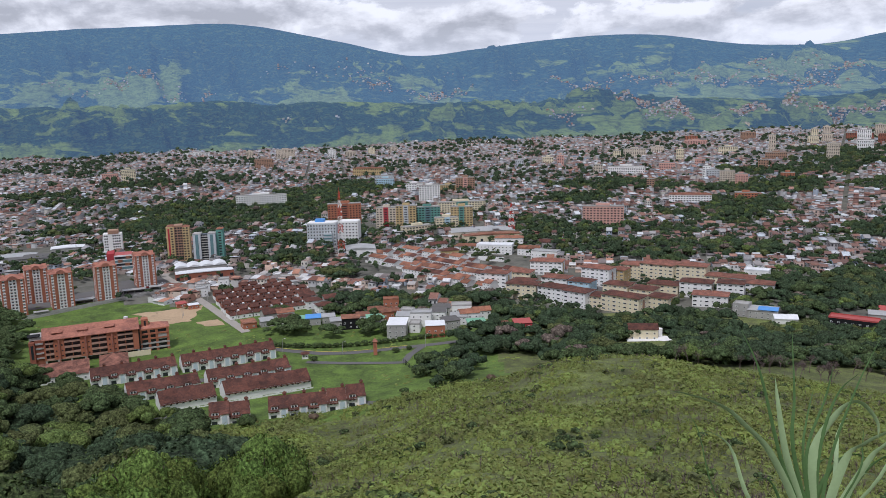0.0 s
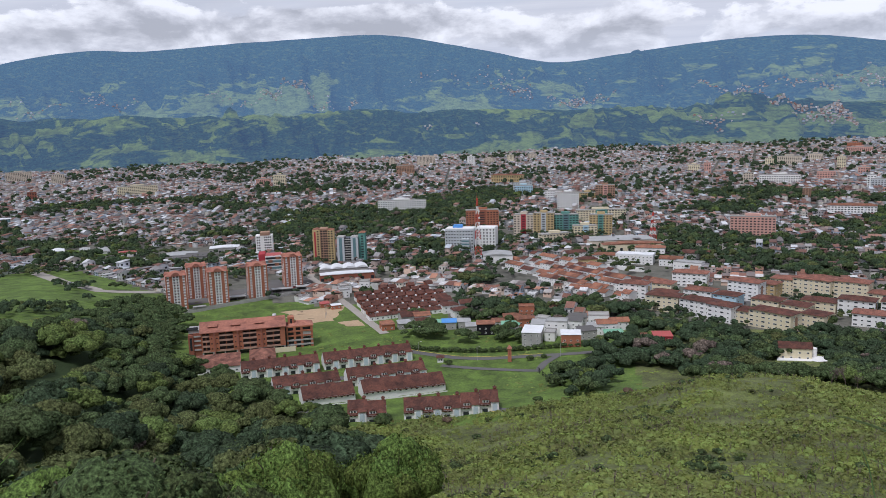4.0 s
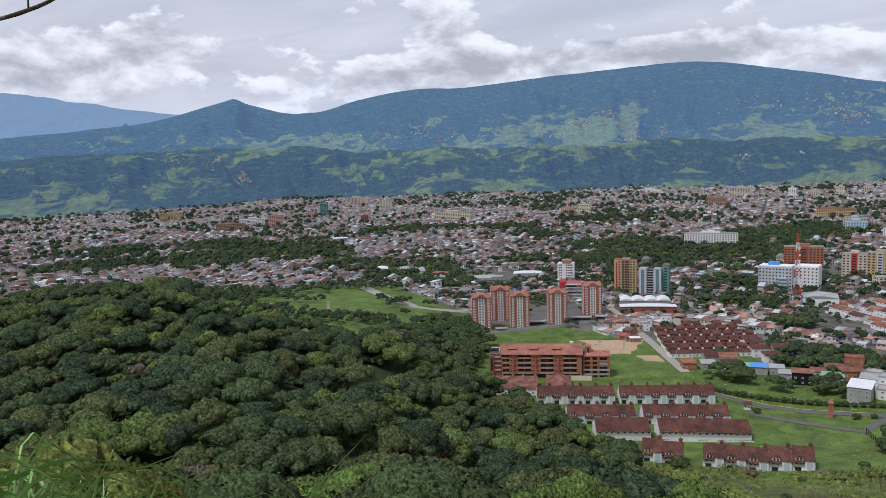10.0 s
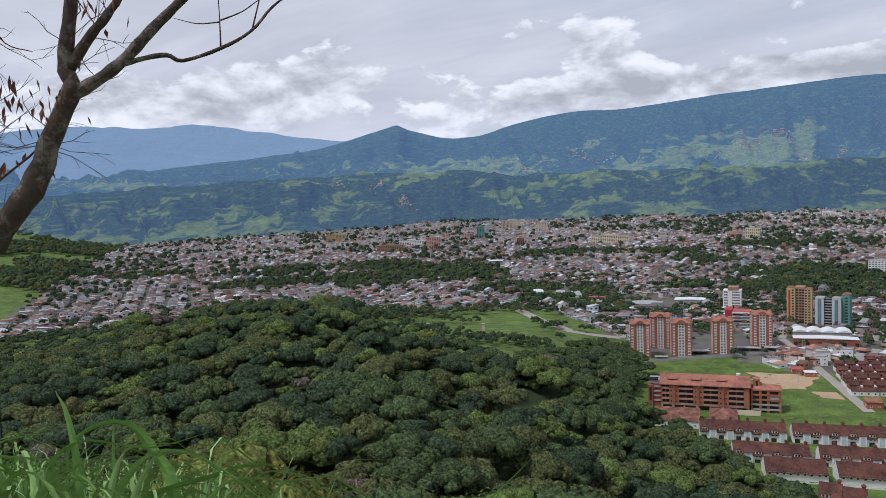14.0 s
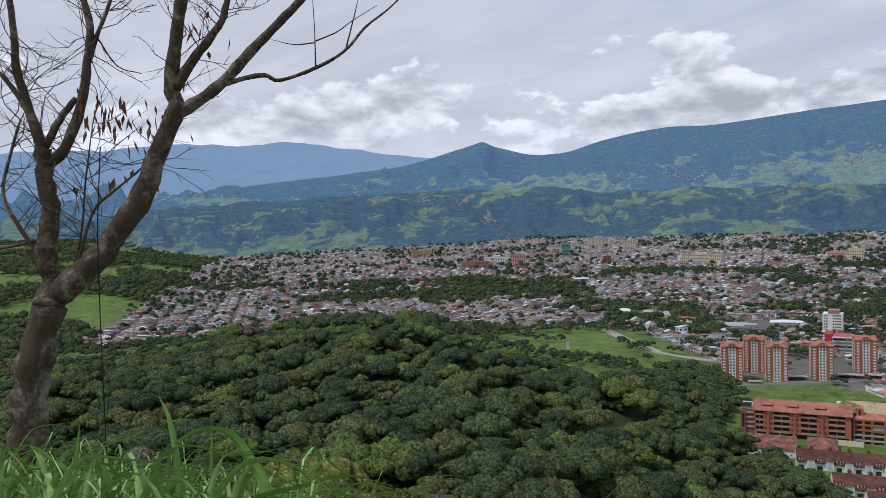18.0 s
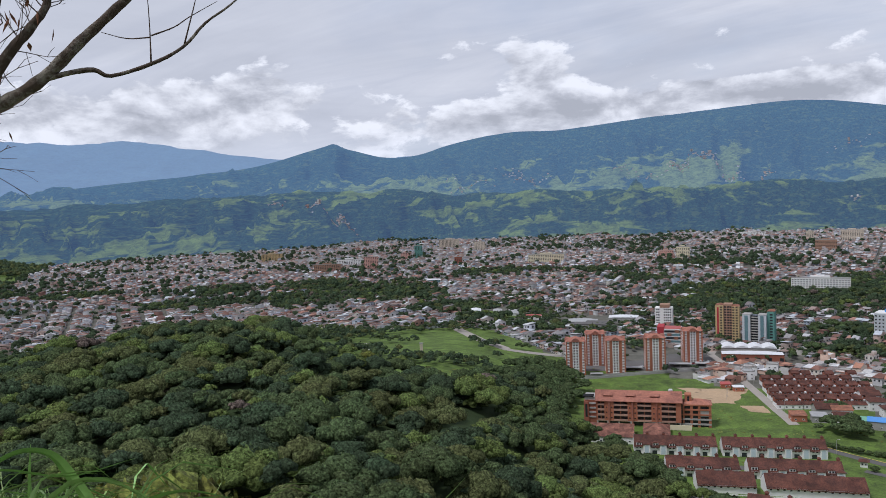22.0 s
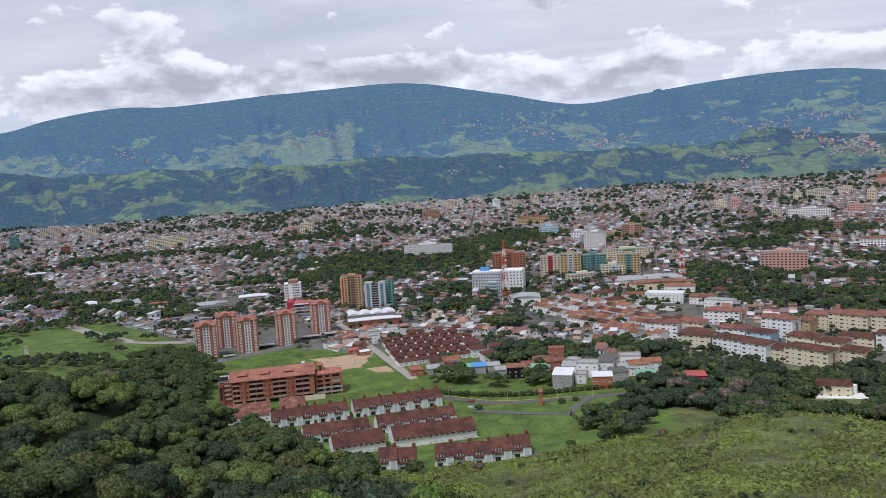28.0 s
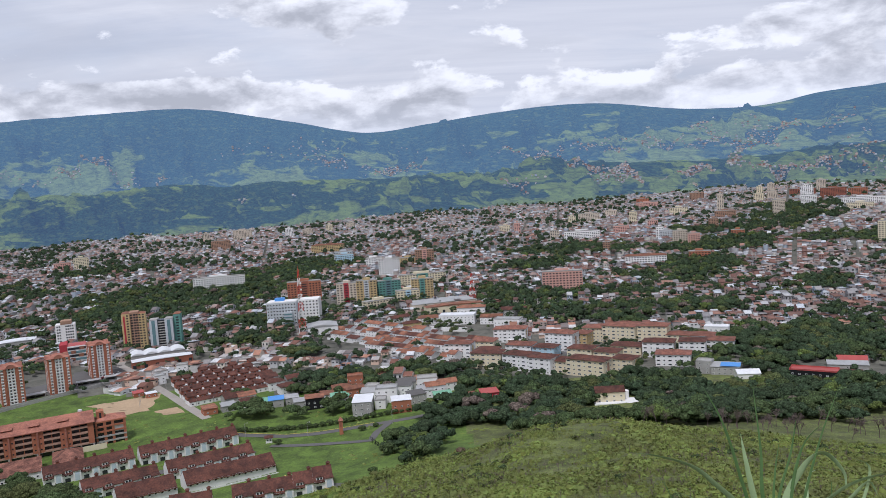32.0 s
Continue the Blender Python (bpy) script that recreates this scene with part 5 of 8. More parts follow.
def house(x, y, rot, w, d, h, wall, roof, label, style="gable", group="", rise=None, name="house", windows=True):
    label += " in the valley" if len(label.split()) < 4 else ""
    t = thing(name, x, y, rot, label, "house" if name == "house" else name.replace("_", " "), group, deep=d)
    rise = rise if rise is not None else d * 0.2
    Geo().box(-w / 2, w / 2, 0, d, -3, h).obj("wall", [wall], t)
    g = Geo()
    if style == "gable":
        g.gable(-w / 2, w / 2, 0, d, h, rise, over=0.45)
        g2 = Geo()
        g2.gable_wall(-w / 2 + 0.2, 0, d, h - 0.01, rise)
        g2.gable_wall(w / 2 - 0.2, 0, d, h - 0.01, rise)
        g2.obj("gable_wall", [wall], t)
    elif style == "hip":
        g.hip(-w / 2, w / 2, 0, d, h, rise, over=0.5)
    elif style == "shed":
        a, b, c, e = -w / 2 - 0.4, w / 2 + 0.4, -0.4, d + 0.4
        g.add([(a, c, h), (b, c, h), (b, e, h + rise), (a, e, h + rise), (a, c, h + 0.15), (b, c, h + 0.15), (b, e, h + rise + 0.15), (a, e, h + rise + 0.15)], ((3, 2, 1, 0), (4, 5, 6, 7), (0, 1, 5, 4), (1, 2, 6, 5), (2, 3, 7, 6), (3, 0, 4, 7)))
    else:
        g.box(-w / 2 - 0.1, w / 2 + 0.1, -0.1, d + 0.1, h, h + 0.2)
        for x0, x1, y0, y1 in ((-w / 2, w / 2, 0, 0.2), (-w / 2, w / 2, d - 0.2, d), (-w / 2, -w / 2 + 0.2, 0.2, d - 0.2), (w / 2 - 0.2, w / 2, 0.2, d - 0.2)):
            g.box(x0, x1, y0, y1, h + 0.2, h + 0.9)
    g.obj("roof", [roof], t)
    if windows:
        n = max(1, int(w / 3.6))
        zs = [k * 2.8 + 1.6 for k in range(max(1, int(h / 2.7)))]
        windows_on(t, [-w / 2 + w * (i + 0.5) / n for i in range(n)], zs, 0, 1.2, 1.0)
        windows_on(t, (d * 0.35,), zs, w / 2, 1.0, 0.9, 1)
        windows_on(t, (d * 0.35,), zs, -w / 2, 1.0, 0.9, -1)
    return t


def row_house(x, y, rot, tall):
    """A house of the red-roofed quarter: low front roof, brick upper storey, white party wall."""
    W = 8.0
    t = thing("row_house", x, y, rot, "narrow brick house with dark red roof and white gable wall", "house", "houses of the red-roofed quarter")

    def low():
        g = Geo()
        g.box(-W / 2, W / 2, 0, 12, -2, 3.0)
        return g.mesh("wall", [WHITE])

    def upper():
        g = Geo()
        g.box(-W / 2, W / 2 - 2.2, 4.5, 11.9, 3.0, 6.0)
        return g.mesh("upper_wall", [BRICK2])

    def side():
        return Geo().box(W / 2 - 1.75, W / 2 - 0.3, 3.8, 6.2, 3.0, 5.6).mesh("stair_bay", [WHITE])

    place("wall", shared("rh_low", low), t)
    place("upper_wall", shared("rh_up", upper), t, None, "red brick upper storey")
    place("stair_bay", shared("rh_side", side), t, None, "white stair bay")
    place("front_roof", shared("rh_r1", lambda: Geo().gable(-W / 2, W / 2, 0, 8, 3.0, 1.5, over=0.25).mesh("front_roof", [ROOFRED])), t)
    place("upper_roof", shared("rh_r2", lambda: Geo().gable(-W / 2, W / 2 - 2.2, 4.4, 12, 6.0, 1.6, over=0.35).mesh("upper_roof", [ROOFRED])), t)
    windows_on(t, (-2.0, 1.0), (4.7,), 4.5, 1.3, 1.0)
    windows_on(t, (-2.2, 1.8), (1.5,), 0, 1.3, 1.1)
    place("window", window_mesh(0.8, 1.0), t, pose(W / 2 - 1.0, 3.78, 4.7))


rows_rng = random.Random(4)
for row, (rx, ry, n) in enumerate(((-148, 535, 8), (-157, 553, 9), (-166, 572, 9), (-174, 590, 8), (-160, 617, 6))):
    for k in range(n):
        if rows_rng.random() < 0.06:
            continue
        a = radians(30)
        row_house(rx + k * 8.1 * math.cos(a) + rows_rng.uniform(-0.3, 0.3), ry + k * 8.1 * math.sin(a) + rows_rng.uniform(-0.8, 0.8), 30, row)


def clay_house(x, y, rot, w, h, roof, k):
    t = thing("clay_roofed_house", x, y, rot, "white two-storey house with orange clay tile roof", "house", "streets of clay-roofed houses")
    me = shared(("clay_wall", w, h), lambda: Geo().box(-w / 2, w / 2, 0, 11, -2, h).mesh("wall", [WHITE]))
    place("wall", me, t)
    place("roof", shared(("clay_roof", w, h, roof.name), lambda: Geo().gable(-w / 2, w / 2, 0, 11, h, 2.0, over=0.35).mesh("roof", [roof])), t)
    place("gable_wall", shared(("clay_gable", w, h), lambda: Geo().gable_wall(w / 2 - 0.22, 0, 11, h - 0.01, 2.0).mesh("gable_wall", [WHITE])), t)
    windows_on(t, (-w / 4, w / 4), [1.5, 4.2][: 2 if h > 5 else 1], 0, 1.2, 1.0)
    place("yard_wall", shared(("clay_yard", w), lambda: Geo().box(-w / 2, w / 2, -4.2, -4.0, -2, 2.2).mesh("yard_wall", [WHITE])), t)


clay_rng = random.Random(8)
for rx, ry, n, ang in ((-68, 772, 20, -46), (-50, 792, 15, -46), (-70, 738, 14, -46), (-40, 680, 11, -42), (-26, 700, 11, -44), (-8, 640, 8, -38), (-12, 726, 16, -44)):
    for k in range(n):
        if clay_rng.random() < 0.1:
            continue
        c, s = math.cos(radians(ang)), math.sin(radians(ang))
        clay_house(rx + k * 7.6 * c, ry + k * 7.6 * s, ang, clay_rng.choice((7.2, 7.4)), clay_rng.choice((3.2, 5.6, 5.6)), clay_rng.choice((ROOFORANGE, ROOFORANGE, ROOFRED)), k)


def midrise(x, y, rot, w, h, wall, label, D=14.0, accent=None, roof=None, pitched=False):
    """A taller block: storeys of windows in rows, piers, parapet and stair head."""
    t = thing("apartment_building", x, y, rot, label + " rising above the town roofs", "apartment building", "taller blocks of the town", deep=D)
    S = 3.0
    floors = max(2, int(h / S))
    g = Geo()
    g.box(-w / 2, w / 2, 0, D, -3, h)
    g.obj("wall", [wall], t)
    n = max(2, int(w / 3.8))
    for k in range(floors):
        z = k * S + 1.0
        # one storey's separate windows, joined in a single mesh
        g = Geo()
        for i in range(n):
            c = -w / 2 + w * (i + 0.5) / n
            g.box(c - 1.1, c + 1.1, -0.06, 0.02, z, z + 1.35)
        for c in (D * 0.25, D * 0.5, D * 0.75):
            g.box(w / 2 - 0.02, w / 2 + 0.06, c - 1.0, c + 1.0, z, z + 1.35)
            g.box(-w / 2 - 0.06, -w / 2 + 0.02, c - 1.0, c + 1.0, z, z + 1.35)
        tagged(g.obj("ribbon_window", [DARKGLASSVOID], t), kind="stuff")
    if accent:
        g = Geo()
        g.box(-w * 0.12, w * 0.12, -0.7, 0, -3, h + 0.6)
        g.obj("stair_bay", [accent], t, None, "coloured stair bay")
        g = Geo()
        for k in range(floors):
            g.box(-w * 0.07, w * 0.07, -0.76, -0.68, k * S + 1.0, k * S + 2.3)
        tagged(g.obj("stair_window", [DARKGLASSVOID], t), kind="stuff")
    if pitched:
        Geo().hip(-w / 2, w / 2, 0, D, h, 2.6, over=0.6).obj("roof", [roof or ROOFORANGE], t)
    else:
        g = Geo()
        g.box(-w / 2 - 0.15, w / 2 + 0.15, -0.15, D + 0.15, h, h + 0.3)
        g.box(-w / 2, w / 2, 0, 0.25, h + 0.3, h + 1.1)
        g.obj("parapet", [roof or CONCRETE], t)
        Geo().box(-w * 0.18, w * 0.16, D * 0.3, D * 0.7, h + 0.3, h + 3.2).obj("stair_head", [wall], t)
    return t


for bx, by, br, bw, bh, m, acc, lab in (
    (-70, 958, -6, 25, 25, BEIGE, REDWALL, "beige block with a red stair bay"), (-45, 954, -4, 25, 27, YELLOW, GREYBLUE, "ochre yellow block with a grey bay"),
    (-18, 962, 6, 31, 24, GREENWALL, TEALGLASS, "dark green and teal glazed block"), (24, 954, -4, 27, 24, YELLOW, GREENWALL, "orange and teal painted block"),
    (-26, 885, 30, 36, 12, CREAM, None, "low cream block with long balconies"), (6, 940, 10, 28, 13, CREAM, PALEBLUE, "cream block with pale blue roof rooms"),
    (28, 1073, 8, 66, 15, CREAM, GREENWALL, "long pale green and cream block"), (-19, 1211, 2, 33, 24, WHITE, None, "white twin apartment block"),
    (40, 1299, 2, 31, 25, BROWNWALL, PINK, "brown and pink apartment tower"), (-127, 1003, 8, 43, 26, BRICK, BRICK2, "pair of orange brick blocks"),
    (-149, 1590, -12, 66, 19, YELLOW, None, "long ochre block with orange roof"), (-106, 1433, -4, 34, 19, GREYBLUE, None, "grey blue apartment block"),
    (-277, 1186, 10, 76, 19, WHITE, None, "long white curved apartment block"), (-46, 1334, 0, 27, 14, WHITE, None, "white apartment block"),
    (11, 1309, -6, 32, 12, YELLOW, None, "low block with orange balconies")):
    midrise(bx, by, br, bw, bh, m, lab, accent=acc, pitched="orange roof" in lab)
for bx, by, br, bw, bh, m, lab in (
    (192, 918, -14, 48, 25, PINK, "brick red and white slab block"), (436, 1499, -14, 30, 17, PINK, "red and white shopping block"), (466, 1330, -14, 21, 20, GREYBLUE, "grey glazed office block"),
    (468, 1267, -14, 23, 25, BEIGE, "beige apartment block"), (486, 1253, -14, 19, 20, PINK, "pink brick apartment block"), (800, 1587, -24, 24, 32, BEIGE, "tall beige apartment tower"),
    (924, 1695, -28, 32, 26, WHITE, "white domed apartment tower"), (717, 1110, -30, 12, 31, CREAM, "cream apartment tower"), (944, 1533, -28, 50, 16, CREAM, "long cream block"),
    (996, 1600, -28, 90, 20, WHITE, "wide white hospital block"), (1040, 1937, -26, 62, 21, BRICK2, "row of dark brick slab blocks"), (1065, 1840, -28, 58, 25, BRICK2, "dark brick slab block")):
    midrise(bx, by, br, bw, bh, m, lab)
for bx, by, br, bw, bh, m, lab in (
    (1113, 1817, -30, 42, 21, BRICK, "orange brick slab block"), (938, 1894, -26, 25, 26, BEIGE, "beige apartment tower"), (906, 1898, -26, 25, 22, CREAM, "cream apartment tower"),
    (651, 1767, -20, 42, 18, CREAM, "cream apartment block"), (446, 1793, -12, 49, 22, BEIGE, "beige slab block"), (352, 1093, -16, 58, 13, WHITE, "white terraced flats with orange roof"),
    (431, 1093, -20, 30, 13, BRICK, "orange brick house block"), (343, 1439, -12, 66, 20, WHITE, "long white and orange terraced block"), (656, 2007, -18, 56, 17, PINK, "pink slab block"),
    (823, 2090, -20, 38, 23, BROWNWALL, "brown apartment tower"), (694, 1610, -20, 42, 16, BROWNWALL, "brown apartment block"), (339, 1255, -14, 12, 18, BROWNWALL, "slim brown tower")):
    midrise(bx, by, br, bw, bh, m, lab, pitched="orange roof" in lab)
for bx, by, br, bw, bh, m, lab in (
    (-1656, 1314, 50, 57, 22, YELLOW, "ochre apartment blocks side by side"), (-1260, 1148, 46, 58, 19, BROWNWALL, "brown and white slab block"), (-1317, 1270, 46, 60, 17, WHITE, "row of white slim blocks"),
    (-1225, 1248, 44, 32, 27, PINK, "pink brick tower"), (-1282, 1478, 40, 20, 33, GREENWALL, "dark green glazed tower"), (-1288, 1433, 40, 21, 18, PINK, "small pink block"), (-1385, 1732, 38, 58, 28, BEIGE, "beige slab towers"),
    (-1256, 1704, 36, 30, 25, BEIGE, "beige tower"), (-880, 1433, 32, 76, 22, CREAM, "wide stepped cream hospital block"), (-1072, 1371, 38, 17, 19, BRICK2, "small brick tower"), (-692, 1625, 22, 32, 17, PINK, "pale pink block"),
    (-649, 1613, 22, 28, 26, CREAM, "striped cream and red tower"), (-413, 1820, 12, 43, 26, BROWNWALL, "brown slab block"), (-507, 2073, 14, 17, 28, BEIGE, "slim beige tower")):
    midrise(bx, by, br, bw, bh, m, lab)
for bx, by, br, bw, bh, m, lab in (
    (-417, 2097, 10, 50, 29, BEIGE, "beige twin towers"), (-292, 2091, 8, 21, 26, WHITE, "white apartment tower"), (-101, 1401, 4, 32, 17, PALEBLUE, "pale blue block"), (-708, 2271, 16, 70, 13, WHITE, "white church with twin spires"),
    (-51, 1321, 2, 18, 15, WHITE, "white apartment block"), (-244, 2102, 6, 29, 19, BEIGE, "beige block"), (-192, 2164, 6, 19, 22, CREAM, "cream tower"), (-136, 2235, 4, 25, 18, BEIGE, "beige block")):
    midrise(bx, by, br, bw, bh, m, lab)

for bx, by, br, bw, bh, m, lab in (
    (749, 1762, -22, 14, 40, BEIGE, "tall slim beige tower"), (963, 2012, -26, 18, 30, CREAM, "cream apartment tower"), (1016, 2056, -26, 20, 32, BEIGE, "beige apartment tower"), (1001, 1845, -28, 30, 36, WHITE, "white tower with deep balconies"),
    (1127, 2004, -30, 24, 34, BEIGE, "tall beige slab tower"), (517, 1682, -16, 16, 26, CREAM, "cream apartment tower"), (523, 1880, -14, 30, 17, BEIGE, "long beige slab block"), (458, 1339, -18, 13, 26, WHITE, "white and blue glazed tower"),
    (517, 1552, -18, 20, 16, PINK, "pink brick apartment block"), (687, 2140, -18, 34, 18, BRICK, "brick slab block"), (256, 1665, -8, 13, 26, PINK, "slim pink tower"), (238, 1731, -8, 24, 17, CREAM, "cream slab block"),
    (299, 1479, -12, 17, 21, BEIGE, "beige apartment block"), (946, 2426, -20, 22, 26, BEIGE, "beige tower by the hills"), (608, 1466, -22, 18, 18, BROWNWALL, "brown apartment block"), (408, 1806, -12, 18, 18, CREAM, "cream apartment block"),
    (170, 1684, -6, 17, 16, GREYBLUE, "grey apartment block"), (582, 1302, -24, 22, 13, BRICK, "orange brick house block")):
    midrise(bx, by, br, bw, bh, m, lab)

# ---- single buildings of the valley ----


def painted_towers():
    t = thing("painted_tower", -263, 762, 14, "ochre and dark red apartment tower with terracotta top", "apartment tower", "painted towers")
    H = 35.0
    Geo().box(-11, -3.5, 0, 15, -3, H).box(4.5, 11, 0, 15, -3, H - 1).obj("wall", [YELLOW], t)
    Geo().box(-3.5, 4.5, 1.2, 15, -3, H + 1).obj("stair_bay", [BROWNWALL], t, None, "dark brown recessed bay")
    Geo().box(-9.4, -7.8, -0.35, 0, -3, H - 2).obj("red_strip", [REDWALL], t, None, "dark red strip")
    Geo().hip(-10.5, -2.5, 1, 14, H, 1.8, over=0.2).hip(3.6, 11, 1, 14, H - 1, 1.8, over=0.2).obj("roof", [ROOFORANGE], t)
    for k in range(13):
        z = 1.3 + k * 2.6
        g = Geo()
        for c in (-5.6, 5.8, 8.8):
            g.box(c - 0.9, c + 0.9, -0.06, 0.02, z, z + 1.3)
        for c in (-1.8, 1.0, 3.2):
            g.box(c - 1.0, c + 0.8, 1.12, 1.22, z, z + 1.5)
        tagged(g.obj("ribbon_window", [DARKGLASSVOID], t), kind="stuff")
    t = thing("glazed_tower", -234, 752, 8, "grey blue twin tower with dark recessed middle", "apartment tower", "painted towers")
    H = 29.0
    for a, b in ((-11, -3.6), (3.2, 10.5)):
        Geo().box(a, b, 0, 13, -3, H).obj("wall", [GREYBLUE], t)
        Geo().box(a + 2.2, b - 2.2, -0.3, 0, -3, H - 1).obj("glazed_strip", [TEALGLASS], t, None, "teal glazed strip")
        Geo().hip(a, b, 0, 13, H, 1.2, over=0.2).obj("roof", [CONCRETE], t)
    Geo().box(-3.6, 3.2, 2.5, 12, -3, H - 1).obj("recess", [DARKGLASSVOID], t, None, "dark recess with balconies")
    for k in range(11):
        Geo().box(-3.4, 3.0, 1.4, 2.6, 0.8 + k * 2.5, 1.7 + k * 2.5).obj("balcony", [CONCRETE], t)
    Geo().box(10.6, 17, 5, 18, -3, 32).obj("green_wing", [GREENWALL], t, None, "dark green wing")
    Geo().hip(10.6, 17, 5, 18, 32, 1.8, over=0.2).obj("wing_roof", [ROOFORANGE], t)
    for k in range(11):
        Geo().box(13, 15.5, 4.9, 5.02, 1.2 + k * 2.7, 2.5 + k * 2.7).obj("window", [DARKGLASSVOID], t)


painted_towers()


def clinic():
    t = thing("clinic", -297, 704, 20, "low clinic with red roof, orange panels and teal glass", "building")
    Geo().box(-12, 10, 0, 20, -3, 17).obj("wall", [WHITE], t)
    Geo().box(-12.2, -6, -0.3, 20.2, -3, 19).obj("red_wall", [REDWALL], t, None, "red end wall")
    for k in range(5):
        Geo().box(-5.6, 9.6, -0.25, 0.1, 0.9 + k * 3.2, 2.9 + k * 3.2).obj("ribbon_window", [TEALGLASS if k % 2 else DARKGLASSVOID], t)
    for c, k in ((-2, 1), (5, 2), (-1, 3), (6, 4), (2, 0)):
        Geo().box(c - 2, c + 2, -0.4, -0.2, 0.7 + k * 3.2, 3.3 + k * 3.2).obj("panel", [ROOFORANGE], t, None, "orange facade panel")
    Geo().hip(-12, 10, 0, 20, 17, 0.8, over=-0.6).obj("roof", [REDSHEET], t)
    t = thing("white_tower", -343, 796, 18, "white tower with brown top storey", "building")
    Geo().box(-9, 9, 0, 14, -3, 24).obj("wall", [WHITE], t)
    Geo().box(-4, 6, -0.3, 13, 24, 27.5).obj("top", [BROWNWALL], t, None, "brown top storey")
    for k in range(8):
        g = Geo()
        for c in (-7, -5, 1, 3, 5, 7):
            g.box(c - 0.7, c + 0.7, -0.06, 0.02, 1 + k * 2.9, 2.4 + k * 2.9)
        tagged(g.obj("ribbon_window", [DARKGLASSVOID], t), kind="stuff")


clinic()


def office():
    t = thing("office_building", -132, 836, -3, "pale grey blue office building with rows of windows", "office building")
    for name, x0, x1, y0, y1, h in (("wall", -16, 16, 0, 18, 25), ("wing_wall", 16, 38, 14, 34, 24)):
        Geo().box(x0, x1, y0, y1, -3, h).obj(name, [GREYBLUE if name == "wall" else WHITE], t)
        Geo().box(x0 + 0.4, x1 - 0.4, y0 + 0.4, y1 - 0.4, h, h + 1.0).obj("parapet", [WHITE], t)
        n = int((x1 - x0) / 3.2)
        windows_on(t, [x0 + (x1 - x0) * (i + 0.5) / n for i in range(n)], [2.2 + k * 3.4 for k in range(7)], y0, 1.8, 1.7)
    Geo().box(3, 12, -4, 0, -3, 15).obj("porch_block", [GREYBLUE], t, None, "projecting entrance block")
    for k in range(4):
        Geo().box(3.2, 11.8, -4.2, -3.9, 1.5 + k * 3.4, 3.2 + k * 3.4).obj("ribbon_window", [TEALGLASS], t)
    Geo().box(-8, 2, 6, 14, 26, 29).obj("plant_room", [BLUESHEET], t, None, "blue plant room")


office()


def mast(x, y, h, label):
    t = thing("lattice_mast", x, y, 10, label, "radio mast", "radio masts", deep=0)
    n = 8
    for k in range(n):
        z0, z1 = h * k / n, h * (k + 1) / n
        r0, r1 = 3.6 * (1 - 0.85 * k / n), 3.6 * (1 - 0.85 * (k + 1) / n)
        g = Geo()
        c0 = [(r0 * a, r0 * b, z0) for a, b in ((-1, -1), (1, -1), (1, 1), (-1, 1))]
        c1 = [(r1 * a, r1 * b, z1) for a, b in ((-1, -1), (1, -1), (1, 1), (-1, 1))]
        for i in range(4):
            g.tube([c0[i], c1[i]], (0.34, 0.34), 4)
            g.tube([c0[i], c1[(i + 1) % 4]], (0.2, 0.2), 4)
            g.tube([c0[(i + 1) % 4], c1[i]], (0.2, 0.2), 4)
            g.tube([c1[i], c1[(i + 1) % 4]], (0.2, 0.2), 4)
        g.obj("lattice_section", [MASTRED if k % 2 else FRAMEWHITE], t, None, "red lattice section" if k % 2 else "white lattice section")
    for k, z in enumerate((0.62, 0.7, 0.8)):
        Geo().tube([(1.6, -1.5, h * z), (1.6, -2.0, h * z)], (1.0, 1.0), 8).obj("dish", [FRAMEWHITE], t, None, "white dish aerial")
    Geo().tube([(0, 0, h), (0, 0, h + 5)], (0.12, 0.05), 5).obj("aerial_rod", [MASTRED], t)


mast(-102.5, 770, 66, "tall red and white lattice radio mast")
mast(80.4, 896, 34, "shorter red and white lattice radio mast")


def warehouse(x, y, rot, w, d, h, roof, wall, label, bays=1, rise=0.9):
    t = thing("warehouse", x, y, rot, label + " on the valley floor", "warehouse", deep=d)
    Geo().box(-w / 2, w / 2, 0, d, -3, h).obj("wall", [wall], t)
    for k in range(bays):
        a, b = -w / 2 + w * k / bays, -w / 2 + w * (k + 1) / bays
        g = Geo()
        n = 6
        pts = []
        for y0 in (-0.4, d + 0.4):
            pts += [(a + (b - a) * i / n, y0, h + rise * math.sin(math.pi * i / n)) for i in range(n + 1)]
        m = n + 1
        g.add(pts, [(i, i + 1, i + 1 + m, i + m) for i in range(n)] + [tuple(range(n, -1, -1)), tuple(range(m, 2 * m))])
        g.obj("roof_bay", [roof], t)
    for c in np.linspace(-w / 2 + 2, w / 2 - 2, max(2, int(w / 8))):
        Geo().box(c - 1.4, c + 1.4, -0.06, 0.02, 0, min(3.2, h - 1)).obj("door", [DARKGLASSVOID], t)
    return t


warehouse(-212, 676, 22, 50, 13, 6.0, WHITETIN, BRICK2, "brick warehouse with white tin roof", 1, 0.8)
warehouse(-222, 698, 22, 46, 20, 7.0, WHITETIN, CONCRETE, "warehouse with white vaulted roof bays", 4, 2.0)
warehouse(-82, 766, 8, 30, 26, 8.0, TIN, WHITE, "white hall with grey roof and green band", 1, 1.8)
warehouse(-431, 770, 20, 34, 26, 6, TIN, CONCRETE, "grey tin roofed workshop")
warehouse(-412, 760, 20, 40, 26, 6, ASPHALT, CONCRETE, "dark roofed workshop")
warehouse(-404, 824, 24, 34, 20, 6, WHITETIN, CONCRETE, "white roofed workshop")
warehouse(-456, 738, 30, 18, 12, 5, TIN, CONCRETE, "small tin roofed shed")
